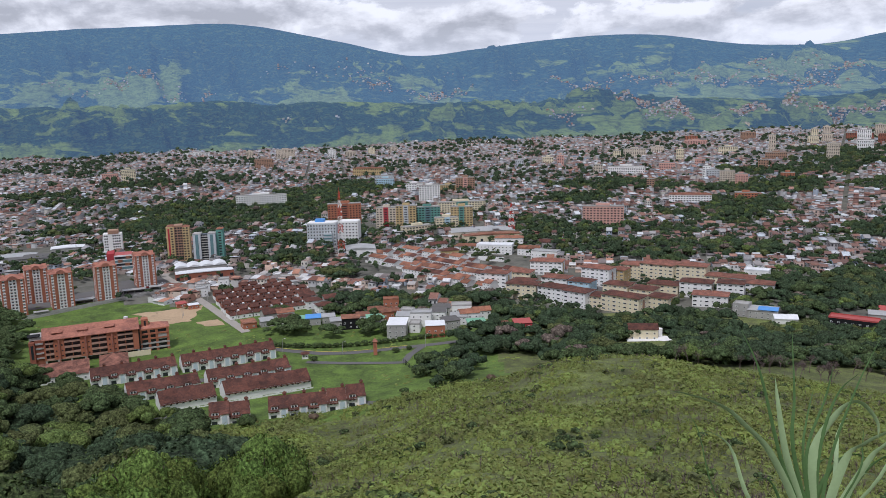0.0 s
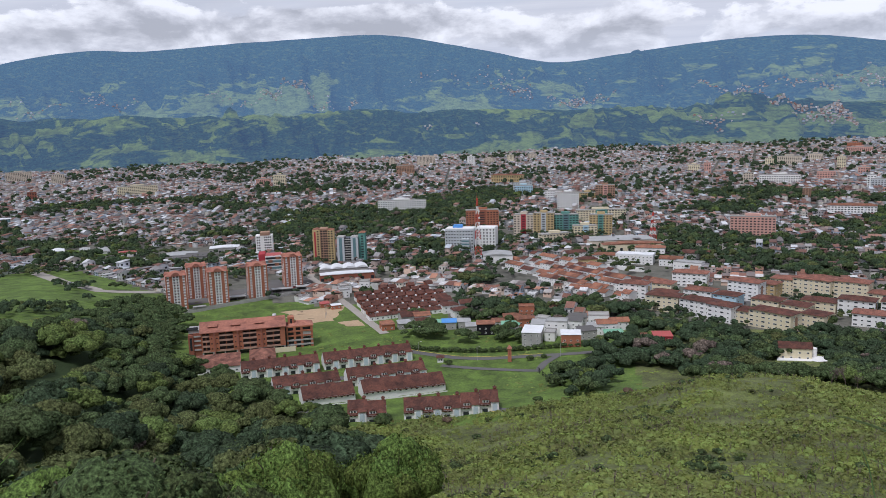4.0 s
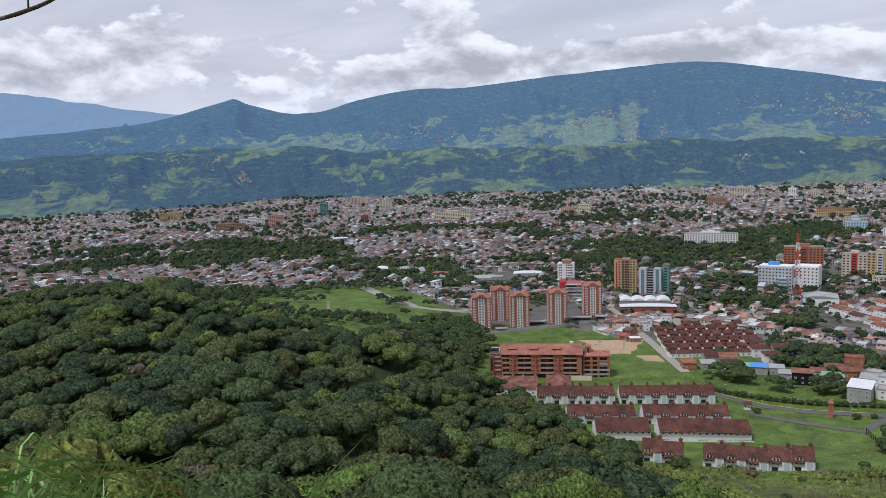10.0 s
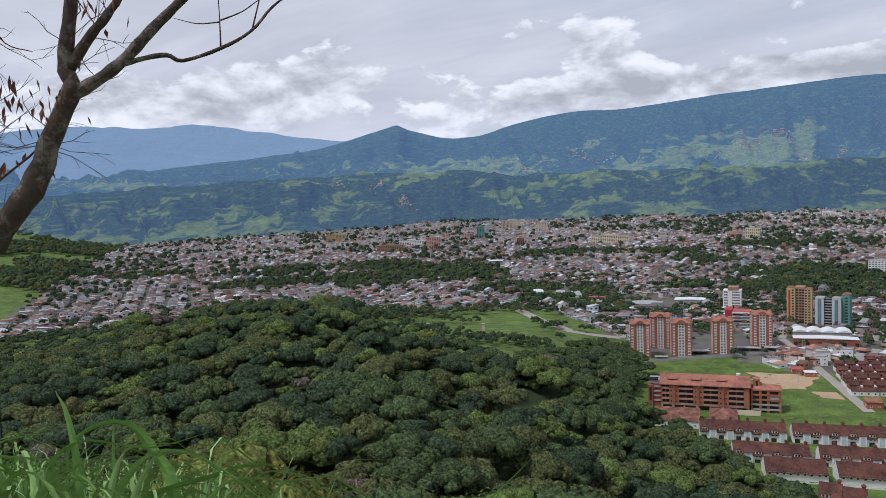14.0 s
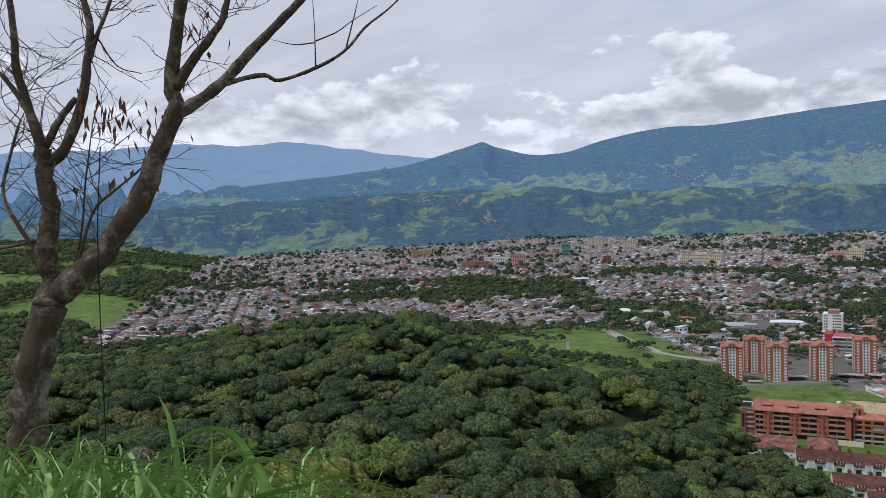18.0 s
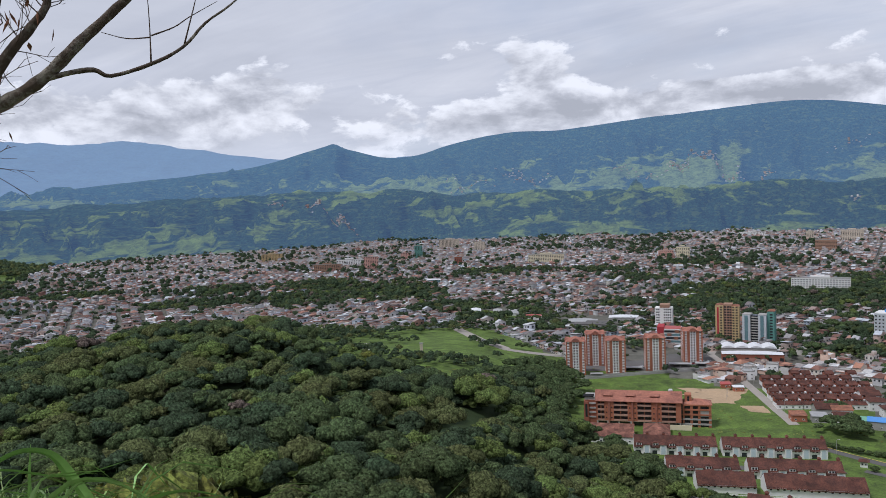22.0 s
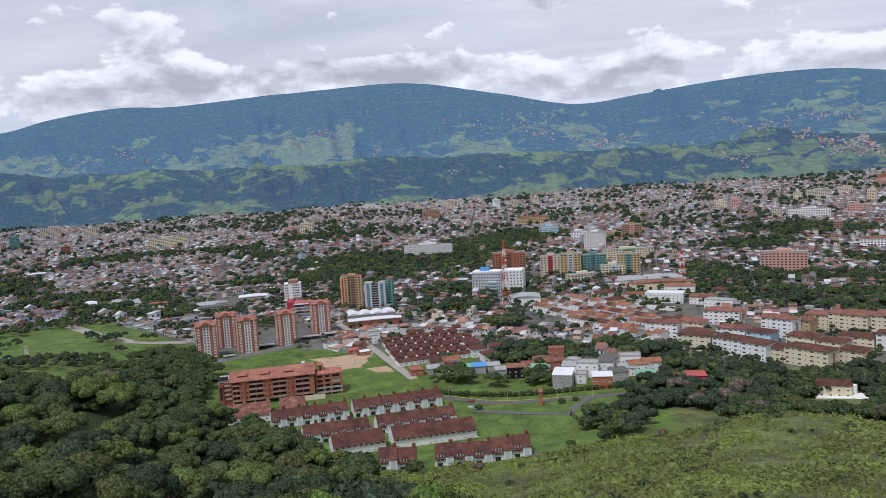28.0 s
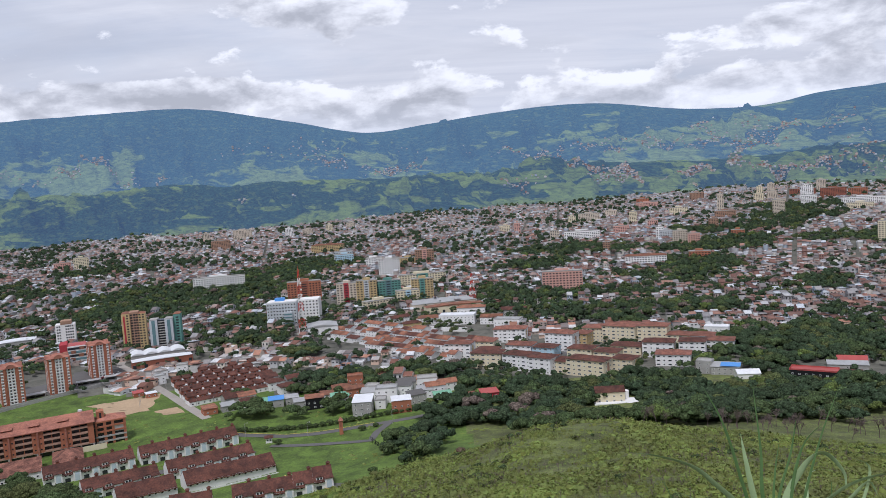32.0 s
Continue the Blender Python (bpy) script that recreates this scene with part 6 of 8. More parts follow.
warehouse(-437, 742, 26, 20, 12, 4, WHITETIN, CONCRETE, "low white shed")
warehouse(-508, 790, 30, 24, 10, 5, REDSHEET, WHITE, "long white house with red tin roof")
warehouse(-1012, 602, 60, 46, 22, 5, WHITETIN, CONCRETE, "white tent-roofed hall", 2, 1.6)
warehouse(-600, 800, 36, 14, 26, 5, WHITETIN, WHITE, "white hall in walled yard")
warehouse(-570, 808, 36, 12, 40, 3, TIN, YELLOW, "low stores with grey roof", 1, 0.8)
warehouse(-548, 812, 36, 12, 40, 3, TIN, WHITE, "low stores with grey roof", 1, 0.8)
warehouse(45, 862, 10, 72, 34, 8, TIN, BEIGE, "low mall with flat grey roof", 1, 0.5)
warehouse(56, 842, 10, 66, 14, 7, ROOFORANGE, CREAM, "low mall wing with orange roof", 1, 1.5)
warehouse(-897, 1076, 38, 30, 20, 8, WHITETIN, TEALGLASS, "white roofed hall with teal wall")

# the annexes before the brick block
for ax, ay, w, d, lab in ((-211, 411, 25, 23, "long outbuilding with patched red tile roof"), (-189, 425, 15, 26, "outbuilding with sagging red tile roof")):
    house(ax, ay, 24, w, d, 4.2, WHITE, ROOFPATCH, lab, "gable" if w > 20 else "hip", "outbuildings of the brick block", 4.6)
house(-236, 410, 24, 9, 7, 3.0, WHITE, CONCRETE, "small white flat-roofed hut", "flat")
# by the road
house(-199, 572, 30, 7, 6, 3.0, BRICK, REDSHEET, "small house with red tin roof", "shed", rise=0.6)
house(-188, 567, 30, 7.5, 5, 3.2, BRICK, WHITETIN, "brick hut with white tin roof", "shed", rise=0.4)
house(-182, 627, 12, 8.5, 8, 9.5, WHITE, CONCRETE, "tall narrow white house", "flat")
house(-197, 622, 30, 10, 9, 6.5, WHITE, CONCRETE, "white flat-roofed house", "flat")
house(-193, 606, 30, 8, 9, 6.5, WHITE, TIN, "white stepped house", "flat")
house(-205, 640, 30, 10, 9, 4.0, CONCRETE, TIN, "grey concrete house", "flat")
# the mixed quarter behind the hedge
MIXED = "mixed houses behind the hedge"
for hx, hy, hr, w, d, h, wa, ro, st, lab in (
    (-100, 513, 10, 9, 7, 5, CONCRETE, GREENSHEET, "shed", "small house with green tin roof"), (-90, 515, 10, 10, 8, 5, CONCRETE, BLUESHEET, "shed", "house under a bright blue sheet roof"),
    (-80, 519, 14, 9, 7, 4.5, CONCRETE, TIN, "shed", "grey tin roofed house"), (-63, 503, 8, 12, 8, 7.5, BLACKNET, ROOFORANGE, "shed", "dark open shed with orange roof"),
    (-47, 510, 8, 12, 8, 5, CONCRETE, GREENSHEET, "shed", "shed with green tin roof"), (-36, 518, 20, 14, 9, 7, BRICK, ROOFORANGE, "hip", "brick house with orange hip roof"),
    (-31, 477, -4, 12, 16, 9, CONCRETE, WHITETIN, "shed", "tall grey shed with white tin roof"), (-16, 500, -4, 14, 10, 9.5, WHITE, TIN, "flat", "tall white house with grey roof terrace"),
    (-6, 474, 4, 12, 9, 8, BRICK, WHITETIN, "shed", "unfinished brick house with pale tin roof"), (5, 491, 20, 11, 9, 6, CONCRETE, ASPHALT, "shed", "house with dark roof")):
    house(hx, hy, hr, w, d, h, wa, ro, lab, st, MIXED, 0.9 if st == "shed" else 2.0)
for hx, hy, hr, w, d, h, wa, ro, st, lab in (
    (17, 505, 12, 13, 9, 7.0, WHITE, ROOFORANGE, "gable", "white house with orange roof"), (21, 494, 8, 12, 6, 3.6, WHITE, GREENSHEET, "shed", "low house with pale green roof"),
    (30, 478, 14, 9, 7, 4.5, PINK, PINK, "shed", "pink low house"), (38, 480, 12, 8, 7, 4.5, CONCRETE, ROOFORANGE, "shed", "low house with orange roof"),
    (50, 476, 6, 11, 9, 6.5, REDWALL, REDSHEET, "shed", "house with bright red sloping roof"), (-27, 519, -16, 9, 8, 7, WHITE, CONCRETE, "flat", "white concrete house"),
    (-2, 520, 0, 12, 9, 7.5, CONCRETE, ASPHALT, "gable", "house with black gable roof"), (-110, 520, 20, 9, 8, 4, WHITE, ROOFRED, "gable", "white house with red roof"),
    (-121, 514, 24, 9, 8, 4, CONCRETE, TIN, "shed", "grey block house"), (-132, 510, 28, 9, 9, 4, BRICK, ROOFORANGE, "shed", "brick house with rusty roof")):
    house(hx, hy, hr, w, d, h, wa, ro, lab, st, MIXED, 0.9 if st == "shed" else 2.0)
for hx, hy, hr, w, d, h, wa, ro, st, lab in (
    (-85, 545, 28, 12, 10, 6, WHITE, ROOFRED, "hip", "white house with red hip roof"), (-96, 560, 28, 12, 10, 6, WHITE, ROOFRED, "hip", "white house with red hip roof"),
    (-104, 577, 28, 12, 10, 6, WHITE, ROOFRED, "gable", "white house with red gable roof"), (-85, 568, 28, 10, 9, 6, CONCRETE, ROOFRED, "gable", "grey house with red roof"),
    (-139, 656, -6, 12, 8, 4.5, WHITE, CONCRETE, "flat", "white flat-roofed house"), (-120, 640, 28, 16, 12, 4.5, CONCRETE, TIN, "shed", "courtyard house with pale tin roof"),
    (-120, 530, 28, 14, 12, 5, CONCRETE, ROOFRED, "gable", "house with wide dark red roof")):
    house(hx, hy, hr, w, d, h, wa, ro, lab, st, "houses of the red-roofed quarter", 0.9 if st == "shed" else 2.2)


for hx, hy, hr, w, d, h, wa, ro, st, lab in (
    (-38, 540, 6, 11, 8, 10, BRICK, ROOFORANGE, "flat", "bare brick house with open top floor"), (-47, 529, 8, 13, 10, 5.5, BRICK, ROOFORANGE, "hip", "low house with orange hip roof"),
    (-25, 506, -4, 16, 10, 6.5, WHITE, TIN, "shed", "white house with wide grey roof"), (-5, 512, -8, 11, 9, 7, WHITE, ASPHALT, "shed", "white house with black sloping roof"),
    (9, 502, -6, 11, 8, 5.5, WHITE, TIN, "shed", "white house with grey roof"), (-20, 488, -6, 7, 10, 5.5, WHITE, CONCRETE, "flat", "narrow white house with terrace"),
    (-73, 510, 12, 9, 7, 4.0, CONCRETE, TIN, "shed", "low grey house with tin roof"), (-112, 532, 28, 12, 9, 5, WHITE, ROOFORANGE, "gable", "white house with orange gable roof"),
    (12, 522, 0, 14, 10, 8, WHITE, CONCRETE, "flat", "white two-storey concrete house"), (-56, 517, 8, 9, 8, 5, WHITE, ROOFORANGE, "shed", "white house with rusty orange roof"),
    (26, 514, 10, 12, 9, 6, WHITE, ROOFORANGE, "gable", "white house with orange tile roof")):
    house(hx, hy, hr, w, d, h, wa, ro, lab, st, MIXED, 1.0 if st == "shed" else 2.0)


def terrace_house():
    t = house(118, 445, -6, 17, 9, 7.0, CREAM, ROOFRED, "cream house with brown tiled roof above a white round terrace", "gable", rise=2.4)
    Geo().box(-10, 9, -4.5, 0, -3, 1.2).obj("terrace", [WHITE], t, None, "white terrace")
    Geo().tube([(13, 0, -3), (13, 0, 1.4)], (6.0, 6.0), 16).obj("round_terrace", [WHITE], t, None, "white round terrace")
    Geo().tube([(10, 5, 0), (10, 5, 6.2)], (1.9, 1.9), 10).obj("water_tower", [WHITE], t, None, "white round stair turret")
    Geo().box(-22, 4, -9, -8.6, -4, 0.3).obj("retaining_wall", [CONCRETE], t, None, "grey retaining wall")
    return t


terrace_house()
for hx, hy, hr, w, d, h, wa, ro, st, lab in (
    (208, 492, -28, 18, 11, 6, CONCRETE, TIN, "shed", "concrete house with half blue roof"), (217, 476, -10, 14, 9, 4, WHITE, WHITETIN, "gable", "low house with white roof"),
    (236, 470, -24, 12, 8, 3.5, WHITE, WHITETIN, "shed", "low white roofed house"), (244, 448, -36, 27, 10, 9.5, BLACKNET, REDSHEET, "flat", "tall dark netted building"),
    (266, 453, -30, 20, 10, 5.5, BRICK, ROOFRED, "gable", "brick house with brown roof"), (261, 437, -20, 12, 8, 3.5, PALEBLUE, WHITETIN, "shed", "pale low shed"),
    (297, 495, -26, 18, 10, 4.5, BRICK2, REDSHEET, "gable", "house with dark red roof"), (313, 511, -24, 16, 10, 5.5, WHITE, WHITETIN, "gable", "house with white tin roof"),
    (285, 480, -26, 24, 9, 5, CONCRETE, TIN, "shed", "row of tin roofed houses"), (197, 501, -36, 10, 9, 8.5, CONCRETE, CONCRETE, "flat", "bare concrete house"),
    (252, 611, -30, 19, 11, 9.5, WHITE, WHITETIN, "flat", "white modern house with roof terrace")):
    house(hx, hy, hr, w, d, h, wa, ro, lab, st, "houses by the wooded gully", 0.9 if st == "shed" else 2.0)
place("tarpaulin", Geo().add([(-3, -0.6, 6.25), (9.6, -0.6, 6.25), (9.6, 8, 6.95), (-3, 8, 6.95)], [(0, 1, 2, 3)]).mesh("tarpaulin", [BLUESHEET]), None, pose(208, 492, ground_at(208, 492), 0, 0, -28))
tagged(bpy.data.objects["tarpaulin"], "bright blue sheet spread on a house roof", "tarpaulin")

# white villas between the clay roofs and the mall
for hx, hy, hr, w, d, h, wa, ro, st, lab in (
    (51, 764, -14, 36, 16, 9, WHITE, WHITETIN, "flat", "large white modern villa with green glass"), (24, 780, -10, 26, 12, 6, WHITE, ROOFORANGE, "hip", "white villa with orange roof"),
    (84, 752, -20, 22, 12, 7, WHITE, ROOFORANGE, "gable", "white villa with orange roof"), (96, 728, -26, 26, 12, 8, WHITE, TIN, "flat", "white block with open floors"),
    (-4, 798, 30, 22, 10, 5.5, WHITE, ROOFRED, "gable", "white villa with red roof"), (8, 766, 20, 18, 10, 4.5, YELLOW, ROOFRED, "hip", "ochre pavilion with brown roof"), (70, 812, -10, 30, 14, 8, WHITE, ROOFORANGE, "hip", "white school with orange roof"),
    (112, 790, -16, 26, 14, 6, CONCRETE, ROOFRED, "gable", "hall with dark roof"), (30, 744, -24, 16, 8, 4, WHITE, CONCRETE, "flat", "low white annex")):
    house(hx, hy, hr, w, d, h, wa, ro, lab, st, "white villas by the mall", 2.4)
t = thing("boundary_wall", 20, 742, -26, "long white garden wall before the villas", "wall", deep=0)
Geo().box(-40, 42, 0, 0.4, -3, 4.2).obj("wall", [WHITE], t)
for k in range(9):
    Geo().box(-40 + k * 10, -39.4 + k * 10, -0.15, 0.55, -3, 4.6).obj("pier", [WHITE], t)

house(-437, 431, 45, 13, 6, 3.6, WHITE, CONCRETE, "small white hut with grey roof in the clearing", "gable", rise=0.9)
t = thing("concrete_column", -412, 474, 41, "pale square concrete column standing in the grass", "column", deep=0)
Geo().box(-1.3, 1.3, -1.3, 1.3, -2, 7.6).obj("shaft", [BEIGE], t)
Geo().box(-1.5, 1.5, -1.5, 1.5, 7.6, 8.3).obj("cap", [CONCRETE], t)

# ---- roads, yards and bare ground, laid on the sheet ----


def strip(name, pts, width, mat, label, lift=0.18):
    """A road along points, draped on the ground."""
    p = [Vector((a, b, 0)) for a, b in pts]
    line = []
    for a, b in zip(p, p[1:]):
        n = max(1, int((b - a).length / 5))
        line += [a.lerp(b, i / n) for i in range(n)]
    line.append(p[-1])
    g = Geo()
    rows = []
    for i, c in enumerate(line):
        d = (line[min(i + 1, len(line) - 1)] - line[max(i - 1, 0)]).normalized()
        n = Vector((-d.y, d.x, 0))
        zs = [ground_at(*(c + n * s * width / 2).xy) for s in (-1, 0, 1)]
        rows.append([(*(c + n * s * width / 2).xy, max(zs[1], z) + lift) for s, z in zip((-1, 0, 1), zs)])
    k = len(rows)
    g.add([q for r in rows for q in r], [(i * 3 + j, (i + 1) * 3 + j, (i + 1) * 3 + j + 1, i * 3 + j + 1) for i in range(k - 1) for j in (0, 1)])
    return tagged(g.obj(name, [mat]), label, "road", kind="structure")


def yard(name, corners, mat, label, lift=0.12, ragged=3.0):
    """A four-cornered patch draped on the ground."""
    a, b, c, d = [np.array(q, float) for q in corners]
    n = 14
    u, v = np.meshgrid(np.linspace(0, 1, n), np.linspace(0, 1, n))
    p = a * ((1 - u) * (1 - v))[..., None] + b * (u * (1 - v))[..., None] + c * (u * v)[..., None] + d * ((1 - u) * v)[..., None]
    wob = (fbm(p[..., 0] / 6, p[..., 1] / 6, 3, 2) - 0.5) * ragged
    p = p + wob[..., None]
    co = np.concatenate((p, (land(p[..., 0], p[..., 1]) + lift)[..., None]), -1).reshape(-1, 3)
    i, j = np.meshgrid(np.arange(n - 1), np.arange(n - 1), indexing="ij")
    quads = np.stack((i * n + j, i * n + j + 1, (i + 1) * n + j + 1, (i + 1) * n + j), -1).reshape(-1, 4)
    return tagged(place(name, quads_mesh(name, co, quads, [mat])), label, "ground", kind="structure")


PALEROAD = surf("worn_concrete_road", (0.36, 0.33, 0.29), 0.95, 0.8, 0.06, 0.2, 0.1)
KERB = surf("yellow_kerb_paint", (0.62, 0.48, 0.14), 0.8, 1.0, 0.1, 0.2, 0.0)
strip("road", [(-133, 502), (-150, 528), (-173, 565), (-204, 613), (-230, 655), (-252, 686), (-262, 730), (-300, 800)], 6.5, PALEROAD, "worn concrete street climbing past the red roofs")
strip("estate_road", [(-118, 470), (-100, 462), (-76, 454), (-58, 453), (-40, 455), (-23, 457), (-6, 459), (10, 462)], 5.5, ASPHALT, "curving grey estate road with kerbs", 0.2)
strip("kerb", [(-118, 473.4), (-100, 465.4), (-76, 457.4), (-58, 456.4), (-40, 458.4), (-23, 460.4)], 0.5, KERB, "yellow painted kerb", 0.35)
strip("estate_lane", [(-82, 438), (-52, 432), (-24, 425), (-21, 440), (-14, 456)], 4.5, ASPHALT, "narrow lane to the estate gate", 0.22)
strip("estate_drive", [(-62, 384), (-52, 360), (-30, 340)], 6, ASPHALT, "short asphalt drive between the terraces")
strip("terrace_lane", [(-178, 388), (-128, 412), (-90, 432)], 7, ASPHALT, "asphalt lane between the terraces")
strip("back_lane", [(-160, 352), (-135, 345), (-118, 338)], 8, ASPHALT, "asphalt yard beside the terraces")
strip("kerb", [(-66, 384), (-56, 360), (-34, 338)], 0.6, KERB, "yellow painted kerb", 0.35)
yard("bare_earth", [(-230, 556), (-201, 522), (-178, 534), (-187, 576)], DIRT, "patch of bare orange earth by the road", 0.12, 9.0)
yard("bare_earth", [(-176, 528), (-164, 517), (-152, 520), (-162, 536)], DIRT, "heaps of dug earth by the road")
yard("car_park", [(-324, 560), (-262, 612), (-280, 640), (-345, 592)], ASPHALT, "grey car park between the brick towers")
yard("car_park", [(-262, 605), (-232, 632), (-250, 690), (-285, 668)], ASPHALT, "grey covered car park")
yard("lawn", [(-200, 640), (-130, 665), (-115, 695), (-180, 668)], LAWN, "overgrown green plot behind the warehouse")
yard("lawn", [(-620, 845), (-545, 820), (-520, 760), (-590, 740)], LAWN, "green verge by the stores")
strip("avenue", [(-640, 735), (-562, 707), (-516, 656), (-447, 600), (-397, 575), (-340, 620)], 12, PALEROAD, "wide grey avenue curving past the meadow")
strip("avenue", [(-130, 905), (-80, 905), (-40, 860), (30, 830), (110, 830)], 16, ASPHALT, "wide avenue before the coloured flats")
strip("forest_path", [(-311, 258), (-304, 276), (-290, 285)], 4, DIRT, "bare earth path in a clearing")
yard("car_park", [(95, 610), (150, 585), (185, 596), (130, 640)], ASPHALT, "grey yard between the flats")

# cars
CARCOLS = [surf("car_paint", c, 0.35, 1.0, 0.2, 0.05, 0.0, sheen=0.6) for c in ((0.75, 0.75, 0.75), (0.30, 0.31, 0.33), (0.45, 0.05, 0.04), (0.06, 0.07, 0.10))]
TYRE = surf("tyre_rubber", (0.02, 0.02, 0.02), 0.9, 3, 0.5, 0.2, 0.0)


def car(x, y, rot, k):
    t = empty("car", pose(x, y, ground_at(x, y) + 0.2, 0, 0, rot), ("white", "dark grey", "red", "black")[k] + " parked car on the asphalt", "car", "parked cars")
    place("body", shared(("car_body", k), lambda: Geo().box(-2.1, 2.1, -0.85, 0.85, 0.3, 0.85).mesh("body", [CARCOLS[k]])), t)

    def cabin():
        g = Geo()
        g.add([(-1.5, -0.8, 0.85), (1.2, -0.8, 0.85), (1.2, 0.8, 0.85), (-1.5, 0.8, 0.85), (-1.0, -0.65, 1.45), (0.5, -0.65, 1.45), (0.5, 0.65, 1.45), (-1.0, 0.65, 1.45)], ((4, 5, 6, 7),), 0)
        g.add([(-1.5, -0.8, 0.85), (1.2, -0.8, 0.85), (1.2, 0.8, 0.85), (-1.5, 0.8, 0.85), (-1.0, -0.65, 1.45), (0.5, -0.65, 1.45), (0.5, 0.65, 1.45), (-1.0, 0.65, 1.45)], ((0, 1, 5, 4), (1, 2, 6, 5), (2, 3, 7, 6), (3, 0, 4, 7)), 1)
        return g.mesh("cabin", [CARCOLS[k], DARKGLASSVOID])
    place("cabin", shared(("car_cabin", k), cabin), t)
    for wx in (-1.3, 1.3):
        for wy in (-0.8, 0.8):
            place("wheel", shared("wheel", lambda: Geo().tube([(0, -0.1, 0), (0, 0.1, 0)], (0.32, 0.32), 8).mesh("wheel", [TYRE])), t, pose(wx, wy, 0.32))


car_rng = random.Random(21)
for cx, cy, n, ang in ((-300, 588, 5, 40), (-281, 606, 6, 44), (-250, 640, 4, 60), (112, 606, 7, -30), (140, 600, 8, -32), (165, 592, 6, -30), (150, 548, 4, -30), (-60, 900, 8, 5), (40, 832, 8, 5), (-440, 598, 4, -38)):
    for k in range(n):
        a = radians(ang)
        if car_rng.random() < 0.8:
            car(cx + k * 5.2 * math.cos(a), cy + k * 5.2 * math.sin(a), ang + 90 * (car_rng.random() < 0.6), car_rng.choice((0, 0, 1, 2, 3)))


def gate_tower():
    t = thing("gate_tower", -42, 447, 4, "slim brick gate tower with tiled cap", "gate tower", deep=0)
    Geo().box(-1.1, 1.1, -1.1, 1.1, -2, 8.2).obj("shaft", [BRICK], t)
    Geo().box(-0.5, 0.5, -1.16, -1.08, 4.5, 7.4).obj("niche", [BRICK2], t)
    Geo().add([(-1.5, -1.5, 8.2), (1.5, -1.5, 8.2), (1.5, 1.5, 8.2), (-1.5, 1.5, 8.2), (0, 0, 10.4)], [(0, 1, 4), (1, 2, 4), (2, 3, 4), (3, 0, 4), (3, 2, 1, 0)]).obj("cap", [ROOFCORAL], t, None, "pyramid tile cap")
    t = thing("gatehouse", -84, 446, 8, "small white gatehouse with red roof", "gatehouse", deep=0)
    Geo().box(-1.8, 1.8, -1.8, 1.8, -2, 3.0).obj("wall", [WHITE], t)
    Geo().hip(-1.8, 1.8, -1.8, 1.8, 3.0, 1.3, over=0.8).obj("roof", [ROOFRED], t)
    windows_on(t, (-0.7, 0.8), (1.7,), -1.8, 1.0, 1.1)
    t = thing("fence", -20, 412, -68, "dark metal fence with posts beside the gate", "fence", deep=0)
    for k in range(9):
        Geo().box(-10 + k * 2.4, -9.75 + k * 2.4, -0.12, 0.12, -2, 2.6).obj("post", [BLACKNET], t)
    for z in (0.8, 2.0):
        Geo().box(-10, 9.4, -0.05, 0.05, z, z + 0.14).obj("rail", [BLACKNET], t)


gate_tower()
t = thing("perimeter_wall", -268, 590, 47, "low grey wall before the brick towers", "wall", deep=0)
Geo().box(-62, 48, -0.2, 0.2, -4, 1.6).obj("wall", [CONCRETE], t)


def street_lamp(x, y, h=8.0):
    t = thing("street_lamp", x, y, 20, "grey street lamp post with bent arm", "street lamp", "street lamps", deep=0)
    place("pole", shared(("lamp_pole", h), lambda: Geo().tube([(0, 0, -0.5), (0, 0, h), (0.4, 0, h + 0.4), (1.4, 0, h + 0.5)], (0.12, 0.09, 0.07, 0.05), 6).mesh("pole", [CONCRETE])), t)
    place("lantern", shared("lamp_head", lambda: Geo().box(1.2, 1.9, -0.15, 0.15, 0.4, 0.6).mesh("lantern", [FRAMEWHITE])), t, pose(0, 0, h))


for lx, ly in ((-146, 528), (-164, 556), (-184, 588), (-202, 618), (-222, 650), (-100, 459), (-62, 450), (-12, 454), (-190, 548), (-188, 540)):
    street_lamp(lx, ly)


# ---- the nearest houses of the crowded town, one by one ----
WALLPICK = surf("town_house_walls", (0.6, 0.6, 0.6), 0.9, 0.6, 0.05, 0.2, 0.0, rand=0.12, palette=[(0.72, 0.71, 0.69), (0.60, 0.59, 0.56), (0.66, 0.55, 0.46), (0.78, 0.72, 0.62), (0.40, 0.22, 0.16), (0.56, 0.56, 0.56), (0.74, 0.74, 0.75), (0.66, 0.48, 0.38), (0.42, 0.47, 0.54)])
ROOFPICK = surf("town_house_roofs", (0.4, 0.2, 0.1), 0.85, 0.8, 0.1, 0.45, 0.2, rand=0.15, palette=[(0.26, 0.125, 0.09), (0.33, 0.165, 0.11), (0.20, 0.095, 0.07), (0.42, 0.39, 0.37), (0.24, 0.125, 0.095), (0.56, 0.555, 0.54), (0.28, 0.26, 0.25), (0.39, 0.20, 0.135), (0.58, 0.58, 0.58), (0.18, 0.15, 0.14)])


